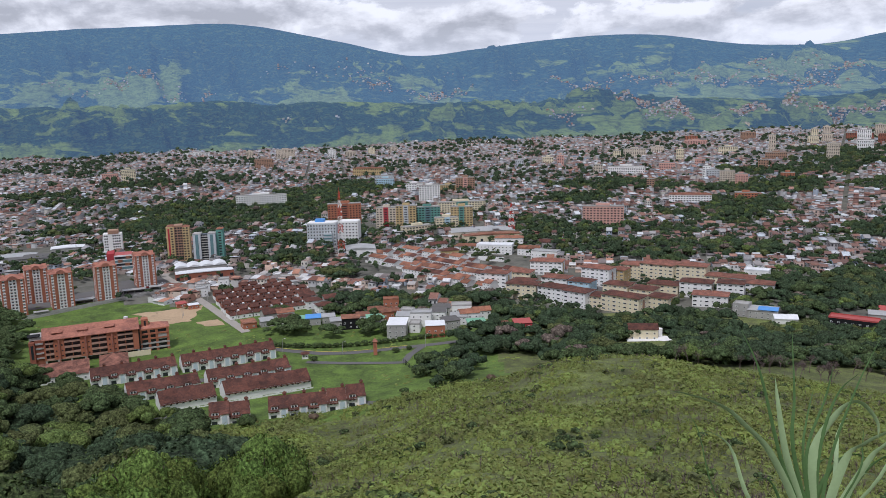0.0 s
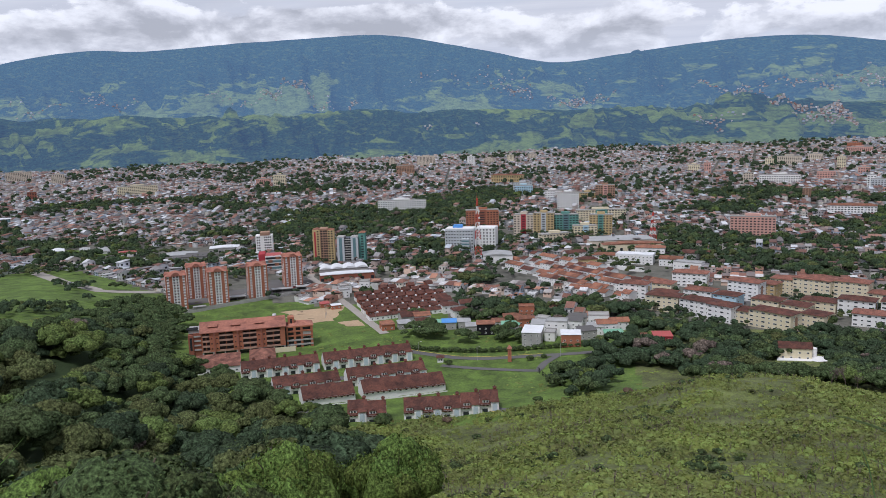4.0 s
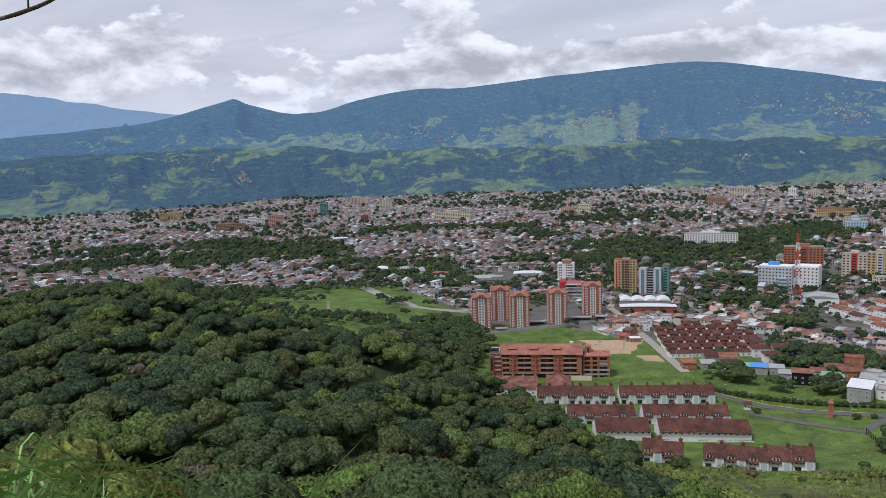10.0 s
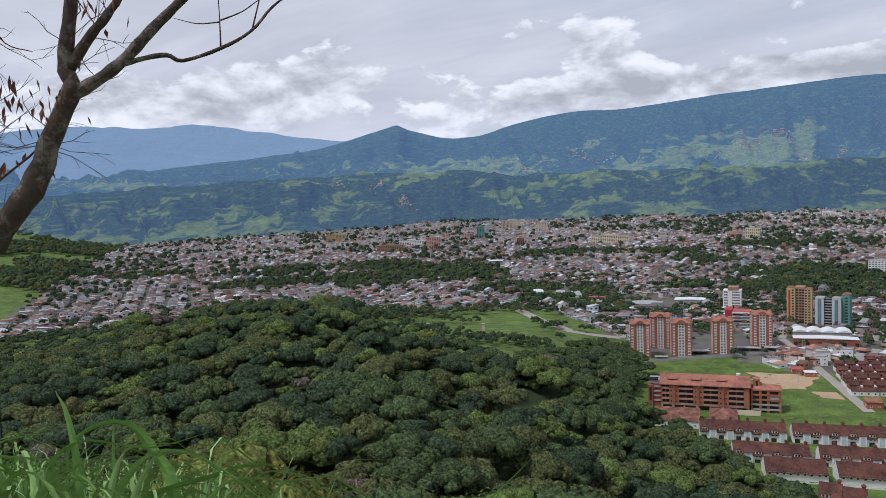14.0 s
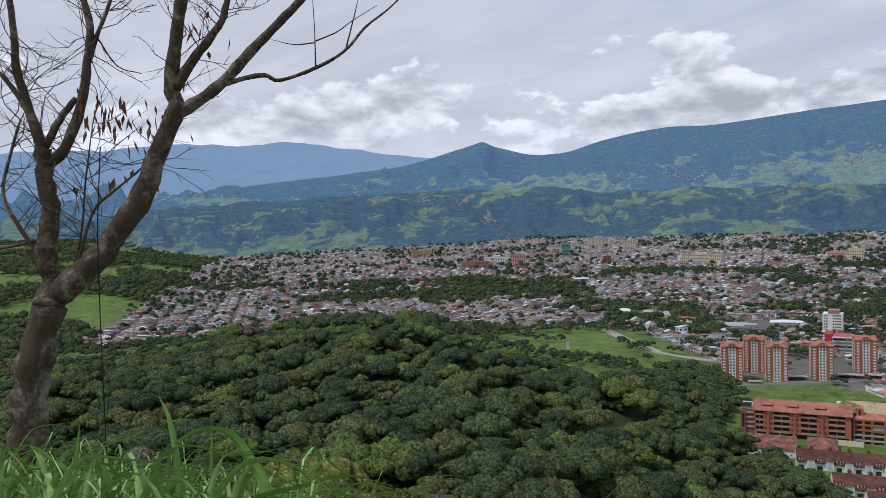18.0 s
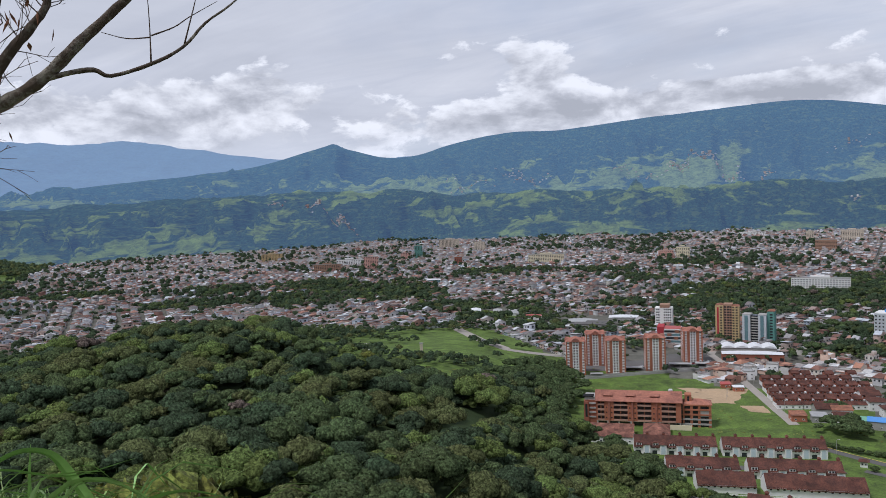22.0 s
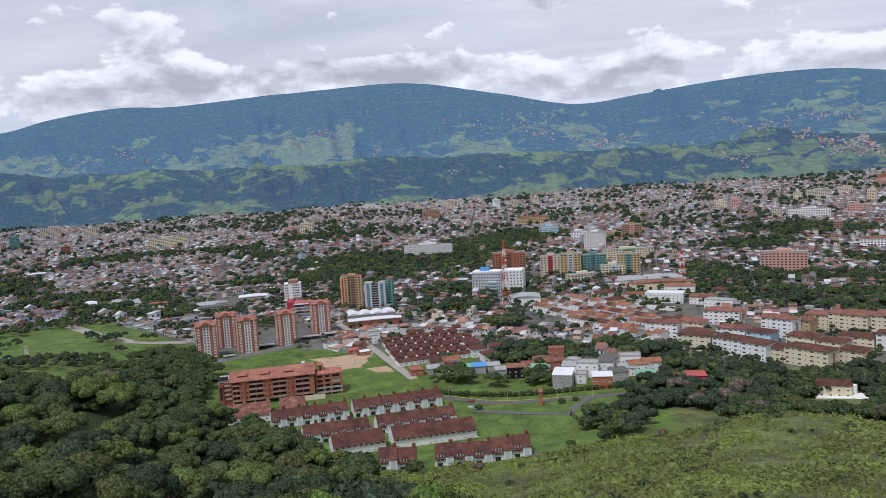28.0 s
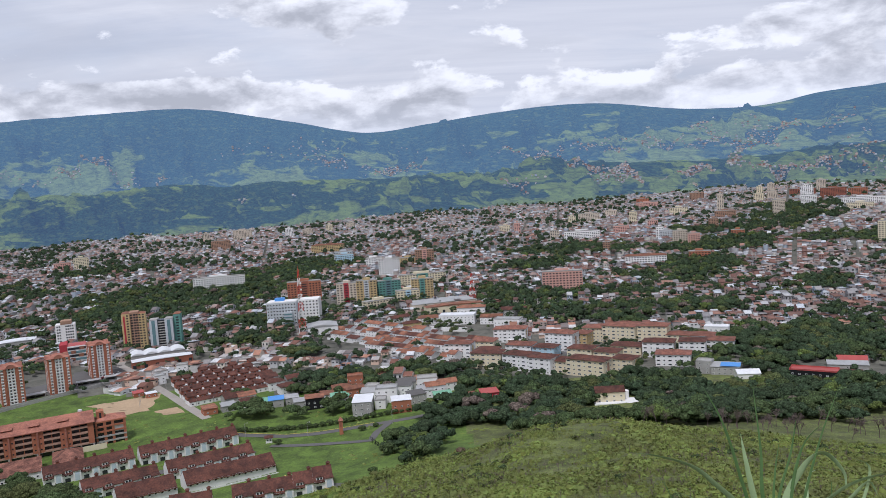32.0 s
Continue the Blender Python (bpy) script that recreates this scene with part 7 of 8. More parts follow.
def town_house(x, y, turn, size, kind):
    style = ("gable", "hip", "shed", "flat")[kind]
    what = ("small house with a pitched clay tile roof", "small house with a hipped tile roof", "low house under a sloping tin roof", "flat-roofed house with a stair head")[kind]
    w, d, h = size
    SPOTS.append((x, y))
    t = empty("house", pose(x, y, ground_at(x, y)) @ Matrix.Rotation(turn, 4, "Z") @ Matrix.Diagonal((w, d, h, 1)), what + " in the crowded town", "house", "houses of the crowded town")

    def split(which):
        v, q, m = house_template(style, False)
        g = Geo()
        for quad, mat in zip(q, m):
            if mat == which:
                g.add([v[i] for i in quad], [tuple(range(4))])
        return g.mesh("wall" if which == 0 else "roof", [WALLPICK if which == 0 else ROOFPICK])

    place("wall", shared("town_wall_" + style, lambda: split(0)), t)
    place("roof", shared("town_roof_" + style, lambda: split(1)), t)
    pane = shared("town_window", lambda: Geo().box(-0.09, 0.09, -0.012, 0.004, 0, 0.22).mesh("window", [DARKGLASSVOID]))
    for px, py, pr in ((-0.26, -0.5, 0), (0.22, -0.5, 0), (0.5, -0.2, 90), (-0.5, 0.2, -90)):
        place("window", pane, t, pose(px, py, 0.55 if h > 4 else 0.3, 0, 0, pr))


for one in TOWN:
    town_house(*one)


# ---- open car shelters and the retaining wall at the foot of the brick towers ----
def car_shelter(x, y, rot, w, d):
    t = thing("car_shelter", x, y, rot, "open car shelter with a flat grey tin roof", "car shelter", "car shelters by the towers", d)
    Geo().box(-w / 2, w / 2, 0, d, 2.5, 2.75).obj("roof", [TIN], t)
    for px in (-w / 2 + 0.4, 0, w / 2 - 0.4):
        for py in (0.3, d - 0.3):
            Geo().box(px - 0.12, px + 0.12, py - 0.12, py + 0.12, -0.5, 2.5).obj("post", [CONCRETE], t)
    Geo().box(-w / 2, w / 2, d - 0.25, d - 0.05, -1, 2.5).obj("back_wall", [CONCRETE], t)


for cx, cy, cr, cw, cd in ((-281, 590, 32, 14, 7), (-254, 622, 26, 18, 7), (-238, 634, 20, 16, 8), (-330, 548, 34, 12, 6), (-297, 556, 34, 10, 5)):
    car_shelter(cx, cy, cr, cw, cd)
g = Geo()
line = [(-328, 528), (-300, 545), (-275, 575), (-250, 602), (-228, 632)]
for (ax, ay), (bx, by) in zip(line, line[1:]):
    za, zb = ground_at(ax, ay), ground_at(bx, by)
    nx, ny = (by - ay) / math.hypot(bx - ax, by - ay) * 0.25, -(bx - ax) / math.hypot(bx - ax, by - ay) * 0.25
    p = [(x + s * nx, y + s * ny, z + h) for h in (-1.5, 1.7) for x, y, z, s in ((ax, ay, za, 1), (bx, by, zb, 1), (bx, by, zb, -1), (ax, ay, za, -1))]
    g.add(p, ((4, 5, 6, 7), (0, 1, 5, 4), (1, 2, 6, 5), (2, 3, 7, 6), (3, 0, 4, 7)))
tagged(g.obj("retaining_wall", [CONCRETE]), "low grey wall along the towers' car park", "wall", kind="structure")

# ---- trees one by one, brush and grass of the slope ----
LIMELEAF = surf("light_green_leaves", (0.108, 0.156, 0.036), 0.8, 2.5, 0.05, 0.3, 1.0, island=0.22, hue=0.02, sheen=0.1, speck=2.6)
YELLOWLEAF = surf("yellow_green_leaves", (0.15, 0.162, 0.034), 0.8, 1.5, 0.05, 0.3, 1.0, island=0.35, hue=0.02, sheen=0.2, speck=2.2)
BROWNLEAF = surf("brownish_olive_leaves", (0.105, 0.10, 0.042), 0.85, 1.5, 0.05, 0.3, 1.0, island=0.35, hue=0.02, sheen=0.15, speck=2.2)
GREYLEAF = surf("grey_brown_leaves", (0.14, 0.10, 0.07), 0.9, 0.5, 0.05, 0.25, 0.0, island=0.3, hue=0.02, sheen=0.1)
BRUSH = surf("slope_brush", (0.135, 0.150, 0.054), 0.9, 1.2, 0.03, 0.4, 0.6, island=0.3, hue=0.02, sheen=0.05, second=((0.200, 0.245, 0.064), 0.045, 0.42, 0.58))
DRYBRUSH = surf("dry_twigs", (0.155, 0.118, 0.108), 0.95, 2.0, 0.2, 0.3, 0.0, island=0.3)


def trunk_mesh(seed):
    rng = random.Random(seed)
    g = Geo()
    bend = rng.uniform(-0.3, 0.3)
    g.tube([(0, 0, -0.6), (bend * 0.3, 0, 2.0), (bend, 0.1, 4.2)], (0.34, 0.24, 0.17), 7)
    for k in range(4):
        a = k * 1.6 + rng.uniform(-0.3, 0.3)
        g.tube([(bend * 0.6, 0, 2.8 + 0.3 * k), (1.2 * math.cos(a), 1.2 * math.sin(a), 4.6), (2.3 * math.cos(a), 2.3 * math.sin(a), 6.0)], (0.14, 0.09, 0.04), 5)
    return g.mesh("trunk", [BARK])


def crown_mesh(k, mat):
    v, q = FULL[k]
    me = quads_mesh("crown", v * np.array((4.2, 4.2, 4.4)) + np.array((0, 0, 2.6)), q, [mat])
    me.polygons.foreach_set("use_smooth", np.ones(len(q), bool))
    return me


TRUNKS = [trunk_mesh(k) for k in range(3)]
CROWNS = {(k, m.name): crown_mesh(k, m) for k in range(5) for m in (LEAFNEAR, LIMELEAF)}


def tree(x, y, size, k, mat=LEAFNEAR, label="broadleaf tree with dense dark green crown", group="trees of the near wood", tall=1.0):
    t = empty("tree", pose(x, y, ground_at(x, y) - 0.2) @ Matrix.Rotation(k * 1.7 + x, 4, "Z") @ Matrix.Diagonal((size, size, size * tall, 1)), label, "tree", group)
    place("trunk", TRUNKS[k % 3], t)
    key = (k % 5, mat.name)
    if key not in CROWNS:
        CROWNS[key] = crown_mesh(k % 5, mat)
    place("crown", CROWNS[key], t)
    return t


xy, rad, _ = NEAR_TREES
pick = random.Random(31)
for k, ((x, y), r) in enumerate(zip(xy, rad)):
    mat = LIMELEAF if pick.random() < 0.27 else LEAFNEAR
    tree(float(x), float(y), float(r) / 4.2, k, mat, "broadleaf tree with light green crown" if mat is LIMELEAF else "broadleaf tree with dense dark green crown")
for az, d, s, tall, m, lab in ((60.7, 44, 1.45, 1.44, YELLOWLEAF, "yellow green leafy tree near the bank"), (23, 92, 1.4, 1.5, LIMELEAF, "large light green tree at the wood's edge"), (18, 100, 1.1, 1.4, LIMELEAF, "light green tree at the wood's edge"), (14.5, 98, 1.35, 1.4, LIMELEAF, "spreading light green tree before the meadow"), (28, 84, 1.2, 1.4, LIMELEAF, "light green tree near the slope"), (66, 60, 1.1, 1.6, LIMELEAF, "spreading light green tree below the bank"), (36, 70, 1.1, 1.5, YELLOWLEAF, "yellow green tree near the slope")):
    tree(-d * math.sin(radians(az)), d * math.cos(radians(az)), s, int(d), m, lab, "single trees", tall)
for x, y, s, m, lab in ((-88, 322, 0.95, LEAFNEAR, "leafy tree before the terraced houses"), (-128, 345, 0.8, LEAFNEAR, "dark tree beside the terraced houses"), (-118, 318, 0.7, LEAFNEAR, "small tree at the wood's edge"), (161, 532, 1.3, LEAFNEAR, "tall dark conifer-like tree by the flats"),
                        (-5, 350, 0.7, LEAFNEAR, "round bush-like tree on the slope"), (20, 330, 0.5, GREYLEAF, "bare brownish tree on the slope"), (-20, 352, 0.5, LEAFNEAR, "small dark tree on the slope"), (-60, 330, 0.5, GREYLEAF, "half bare tree on the slope"),
                        (-118, 552, 0.9, LEAFNEAR, "tree among the red roofs"), (-440, 412, 0.8, LEAFNEAR, "dark round tree by the hut"), (-372, 372, 1.2, YELLOWLEAF, "yellow green tree above the dark wood"), (-30, 448, 0.5, LEAFNEAR, "clipped round tree by the lane"),
                        (-78, 440, 0.5, LEAFNEAR, "small tree on the lawn"), (-22, 452, 0.4, LEAFNEAR, "clipped shrub on the traffic island"), (-216, 480, 0.5, LEAFNEAR, "shrub on the grass"), (-200, 508, 0.5, LEAFNEAR, "shrub on the grass")):
    tree(x, y, s, int(abs(x)), m, lab, "single trees")
tree(-295.2, 106.8, 1.25, 2, BROWNLEAF, "tall flat-topped tree with brownish olive crown", "single trees", 1.45)
for k in range(26):
    tree(-112 + k * 4.4, 471 - 5 * math.sin(k / 6), 0.42 + 0.06 * (k % 3), k, LEAFNEAR, "small clipped tree in a row along the road", "hedge trees")


def brush_shape(seed, lumps, leaves, size):
    """A low heap of soft green lumps with a few loose sprays."""
    rng = np.random.default_rng(seed)
    v, q = [], []
    for k in range(lumps):
        a, r = k * 2.4 + rng.uniform(-0.5, 0.5), 0.0 if k == 0 else rng.uniform(0.35, 0.75)
        s = rng.uniform(0.34, 0.6)
        blob(v, q, (r * math.cos(a), r * math.sin(a), 0.12), s, rng.uniform(0.7, 1.3), a, 4)
    for k in range(leaves):
        a, r = rng.uniform(0, 6.28), math.sqrt(rng.uniform())
        c = np.array((r * math.cos(a), r * math.sin(a), rng.uniform(0.3, 0.75) * (1.1 - 0.5 * r)))
        n = rng.normal(size=3) + np.array((0, 0, 1.2))
        n /= np.linalg.norm(n)
        u = np.cross(n, rng.normal(size=3))
        u /= np.linalg.norm(u)
        w = np.cross(n, u)
        s = size * rng.uniform(0.6, 1.3)
        m = len(v)
        v += [tuple(c + u * s * p + w * s * 0.45 * b) for p, b in ((-1, -0.7), (0.9, -1), (1, 0.8), (-0.8, 1))]
        q.append((m, m + 1, m + 2, m + 3))
    return np.array(v), np.array(q)


def bare_shape(seed, depth):
    """A leafless crown of forking sticks, one high."""
    rng = np.random.default_rng(seed)
    v, q = [], []

    def grow(p, d, long, w, left):
        e = p + d * long
        side = np.cross(d, rng.normal(size=3))
        side /= np.linalg.norm(side)
        n = len(v)
        v.extend(tuple(c) for c in (p - side * w, p + side * w, e + side * w * 0.6, e - side * w * 0.6))
        q.append((n, n + 1, n + 2, n + 3))
        for _ in range(3 if left else 0):
            t = d + rng.normal(size=3) * 0.5 + np.array((0, 0, 0.12))
            grow(e - d * long * rng.uniform(0, 0.3), t / np.linalg.norm(t), long * rng.uniform(0.6, 0.85), w * 0.62, left - 1)

    grow(np.zeros(3), np.array((0.0, 0.0, 1.0)), 0.30, 0.030, depth)
    return np.array(v), np.array(q)


def make_brush():
    p, rng = scatter(-260, 330, 10, 420, 1.7, 44)
    d, az = polar(p[:, 0], p[:, 1])
    dens = fbm(p[:, 0] / 22, p[:, 1] / 22, 55, 3)
    keep = (az > -40) & (az < 26) & (d > 40) & (d < 345) & ~inside_forest(p[:, 0], p[:, 1])
    keep &= rng.uniform(size=len(p)) < np.clip((dens - 0.25) * 3.0, 0.22, 0.95) * np.clip(240 / d, 0.4, 1.0)
    p = p[keep]
    d = np.hypot(p[:, 0], p[:, 1])
    dens = fbm(p[:, 0] / 22, p[:, 1] / 22, 55, 3)
    size = (0.6 + 1.1 * rng.uniform(0, 1, len(p)) ** 2.2) * (0.7 + 1.6 * np.clip(dens - 0.4, 0, 0.4)) * (1.2 + d / 300)
    z = land(p[:, 0], p[:, 1])
    shapes = [brush_shape(k, 1, 24, 0.13) for k in range(4)]
    which = rng.integers(4, size=len(p))
    pieces = []
    for k, (tv, tq) in enumerate(shapes):
        m = which == k
        s = size[m]
        pieces.append(spread(tv, tq, np.stack((p[m, 0], p[m, 1], z[m] - 0.1), -1), np.stack((s, s, s * 0.9), -1), rng.uniform(0, 6.28, m.sum())))
    ob = stuff("slope_brush", *joined(*pieces), [BRUSH], "low green bracken and brush on the slope", "brush")
    ob.data.polygons.foreach_set("use_smooth", np.ones(len(ob.data.polygons), bool))
    # rounded dark bushes in thickets
    b, rng3 = scatter(-150, 240, 60, 345, 3.6, 48)
    db, ab = polar(b[:, 0], b[:, 1])
    thick = fbm(b[:, 0] / 26, b[:, 1] / 26, 33, 3)
    more = np.interp(ab, (-38, -8, 2, 10, 22), (-0.02, 0.0, 0.10, 0.14, 0.16))
    b = b[(ab > -38) & (ab < 24) & (db > 75) & (db < 335) & (rng3.uniform(size=len(b)) < np.clip((thick - 0.54 + more) * 2.2, 0.01, 0.5)) & ~inside_forest(b[:, 0], b[:, 1])]
    rb = rng3.uniform(0.7, 2.0, len(b))
    tone = rng3.choice(3, len(b), p=(0.4, 0.35, 0.25))
    for k, g in enumerate((0, 2, 3)):
        wood_of("slope_bushes", b[tone == k], rb[tone == k], rb[tone == k] * 1.25, BELT, GREENS[g], ("dark", "olive", "fresh")[k] + " green rounded bushes in thickets on the slope", 80 + k)
    # bare shrubs in drifts
    q, rng2 = scatter(-120, 260, 40, 330, 3.0, 46)
    dq, aq = polar(q[:, 0], q[:, 1])
    dry = fbm(q[:, 0] / 30, q[:, 1] / 30, 91, 2)
    q = q[(aq > -38) & (aq < 14) & (dq > 55) & (dq < 330) & (rng2.uniform(size=len(q)) < np.clip((dry - 0.40) * 3.6, 0.06, 0.8)) & ~inside_forest(q[:, 0], q[:, 1])]
    shapes = [bare_shape(k, 3) for k in range(4)]
    which = rng2.integers(4, size=len(q))
    zq = land(q[:, 0], q[:, 1])
    pieces = []
    for k, (tv, tq) in enumerate(shapes):
        m = which == k
        s = rng2.uniform(1.6, 4.2, m.sum())
        pieces.append(spread(tv, tq, np.stack((q[m, 0], q[m, 1], zq[m] - 0.2), -1), np.stack((s * 0.8, s * 0.8, s), -1), rng2.uniform(0, 6.28, m.sum())))
    stuff("bare_shrubs", *joined(*pieces), [DRYBRUSH], "bare brown shrubs standing in drifts on the slope", "shrubs")

    # tall leafless trees along the wood beyond the slope
    tv, tq = bare_shape(99, 5)
    n = 34
    at, dt = np.radians(-rng2.uniform(17, 33, n)), rng2.uniform(338, 380, n)
    bx, by = -dt * np.sin(at), dt * np.cos(at)
    s = rng2.uniform(8, 13, n)
    stuff("bare_trees", *spread(tv, tq, np.stack((bx, by, land(bx, by) - 0.3), -1), np.stack((s * 0.8, s * 0.8, s), -1), rng2.uniform(0, 6.28, n)), [DRYBRUSH], "leafless purplish brown trees along the wood", "trees")


make_brush()


def leafless_trees():
    tv, tq = bare_shape(21, 5)
    for az, d, h in ((38, 92, 9), (44, 88, 7), (29, 108, 9), (26, 150, 9), (12, 118, 8), (52, 96, 7)):
        x, y = -d * math.sin(radians(az)), d * math.cos(radians(az))
        t = empty("leafless_tree", pose(x, y, ground_at(x, y) + 2.0, 0, 0, az * 7) @ Matrix.Diagonal((h * 0.9, h * 0.9, h, 1)), "leafless grey brown tree among green crowns", "tree", "leafless trees of the near wood")
        place("branches", shared("bare_branches", lambda: quads_mesh("branches", tv, tq, [DRYBRUSH])), t)
        place("trunk", shared("bare_trunk", lambda: Geo().tube([(0, 0, -0.4), (0, 0, 0.02)], (0.03, 0.024), 7).mesh("trunk", [DRYBRUSH])), t)


leafless_trees()


def fill_trees():
    """Trees and scrub in the gaps between the single houses and along the meadows."""
    spots = np.array(SPOTS)
    p, rng = scatter(-900, 420, 60, 1020, 7.4, 61)
    d, az = polar(p[:, 0], p[:, 1])
    noise_a, noise_b = fbm(p[:, 0] / 40, p[:, 1] / 40, 17, 3), fbm(p[:, 0] / 70, p[:, 1] / 70, 19, 3)
    chance = np.zeros(len(p))
    town = inside_town(p[:, 0], p[:, 1]) & (az > -36) & (az < 36)
    chance[town] = np.clip((noise_a[town] - 0.42) * 4, 0.08, 0.85)
    scrub = (az > 33) & (az < 52) & (d > 540) & (d < 880)
    chance[scrub] = np.clip((noise_b[scrub] - 0.40) * 4.5, 0.06, 0.95)
    west = (az > 60) & (az < 84) & (d > 460) & (d < 880)
    chance[west] = np.clip((noise_b[west] - 0.40) * 4.5, 0.1, 0.9)
    bare = in_groves(p[:, 0], p[:, 1], [(-440, 500, 60, 55), (-480, 590, 60, 40), (-570, 790, 50, 60)])
    keep = (rng.uniform(size=len(p)) < chance) & ~bare & ~in_groves(p[:, 0], p[:, 1], GROVES_NEAR + GROVES_FAR + GROVES_LEFT)
    p = p[keep]
    gap = np.sqrt(((p[:, None] - spots[None]) ** 2).sum(-1).min(1))
    p = p[gap > 10.5]
    r = rng.uniform(2.2, 5.0, len(p))
    tone = rng.choice(3, len(p), p=(0.35, 0.53, 0.12))
    for k in range(3):
        m = tone == k
        wood_of("garden_trees", p[m], r[m], r[m] * 1.5 + 1.6, SMALL, GREENS[k], ("dark", "deep bluish", "olive")[k] + " green trees in gardens and waste ground", 70 + k)
    # low bushes on the lawns of the valley
    q, rng = scatter(-330, 60, 340, 640, 5.0, 63)
    dq, aq = polar(q[:, 0], q[:, 1])
    clump = fbm(q[:, 0] / 18, q[:, 1] / 18, 23, 3)
    q = q[~inside_town(q[:, 0], q[:, 1]) & ~inside_forest(q[:, 0], q[:, 1]) & (rng.uniform(size=len(q)) < np.clip((clump - 0.5) * 4, 0.03, 0.8))]
    gap = np.sqrt(((q[:, None] - spots[None]) ** 2).sum(-1).min(1))
    q = q[gap > 13]
    tv, tq = brush_shape(9, 3, 6, 0.18)
    s = rng.uniform(0.5, 1.5, len(q))
    stuff("lawn_bushes", *spread(tv, tq, np.stack((q[:, 0], q[:, 1], land(q[:, 0], q[:, 1]) - 0.1), -1), np.stack((s * 1.3, s * 1.3, s * 0.7), -1), rng.uniform(0, 6.28, len(q))), [BRUSH], "low bushes and tussocks on the valley grass", "bushes")


fill_trees()

# ---- the leafless tree and the grass by the camera ----
OLDBARK = surf("rough_lichen_bark", (0.085, 0.062, 0.046), 0.95, 22.0, 3.0, 0.5, 1.0, second=((0.24, 0.215, 0.175), 5.0, 0.50, 0.60))
TWIG = surf("thin_twigs", (0.10, 0.07, 0.055), 0.95, 20.0, 2.0, 0.3, 0.0)
DEADLEAF = surf("dead_brown_leaves", (0.17, 0.075, 0.04), 0.85, 10.0, 2.0, 0.3, 0.0, island=0.4)
BLADE = surf("grass_blade", (0.105, 0.185, 0.065), 0.45, 30.0, 2.0, 0.25, 0.0, island=0.25, hue=0.02, sheen=0.35)
# lighter blade copy: the sky's reflection is painted into its base colour
BLADESHEEN = surf("sky_sheen_grass_blade", (0.36, 0.47, 0.25), 0.35, 30.0, 2.0, 0.2, 0.0, island=0.2, hue=0.02, sheen=0.6)
TUFTBLADE = surf("fresh_grass_blade", (0.21, 0.37, 0.085), 0.4, 30.0, 2.0, 0.2, 0.0, island=0.15, hue=0.015, sheen=0.5)
BANKBLADE = surf("bank_grass_blade", (0.24, 0.375, 0.105), 0.5, 30.0, 2.0, 0.25, 0.0, island=0.35, hue=0.025, sheen=0.4)
RIB = surf("pale_leaf_rib", (0.42, 0.52, 0.30), 0.5, 30.0, 2.0, 0.1, 0.0)
CORD = surf("black_cord", (0.01, 0.01, 0.01), 0.6, 10.0, 2.0, 0.1, 0.0)


def smooth_path(pts, per=4):
    """A rounded line through points."""
    p = [Vector(q) for q in pts]
    p = [p[0] * 2 - p[1]] + p + [p[-1] * 2 - p[-2]]
    out = []
    for i in range(1, len(p) - 2):
        for k in range(per):
            t = k / per
            a, b, c, d = p[i - 1], p[i], p[i + 1], p[i + 2]
            out.append(0.5 * (2 * b + (c - a) * t + (2 * a - 5 * b + 4 * c - d) * t * t + (3 * b - a - 3 * c + d) * t ** 3))
    return out + [p[-2]]


def limb(name, parent, pts, r0, r1, sides=9, mat=OLDBARK, seed=0, label=""):
    line = smooth_path(pts)
    rng = random.Random(seed)
    n = len(line)
    radii = [(r0 + (r1 - r0) * i / (n - 1)) * (1 + rng.uniform(-0.09, 0.12)) for i in range(n)]
    g = Geo().tube([q + Vector((rng.uniform(-1, 1), rng.uniform(-1, 1), 0)) * r1 * 0.25 for q in line], radii, sides)
    ob = g.obj(name, [mat], parent, None, label)
    ob.data.polygons.foreach_set("use_smooth", [True] * len(ob.data.polygons))
    return line


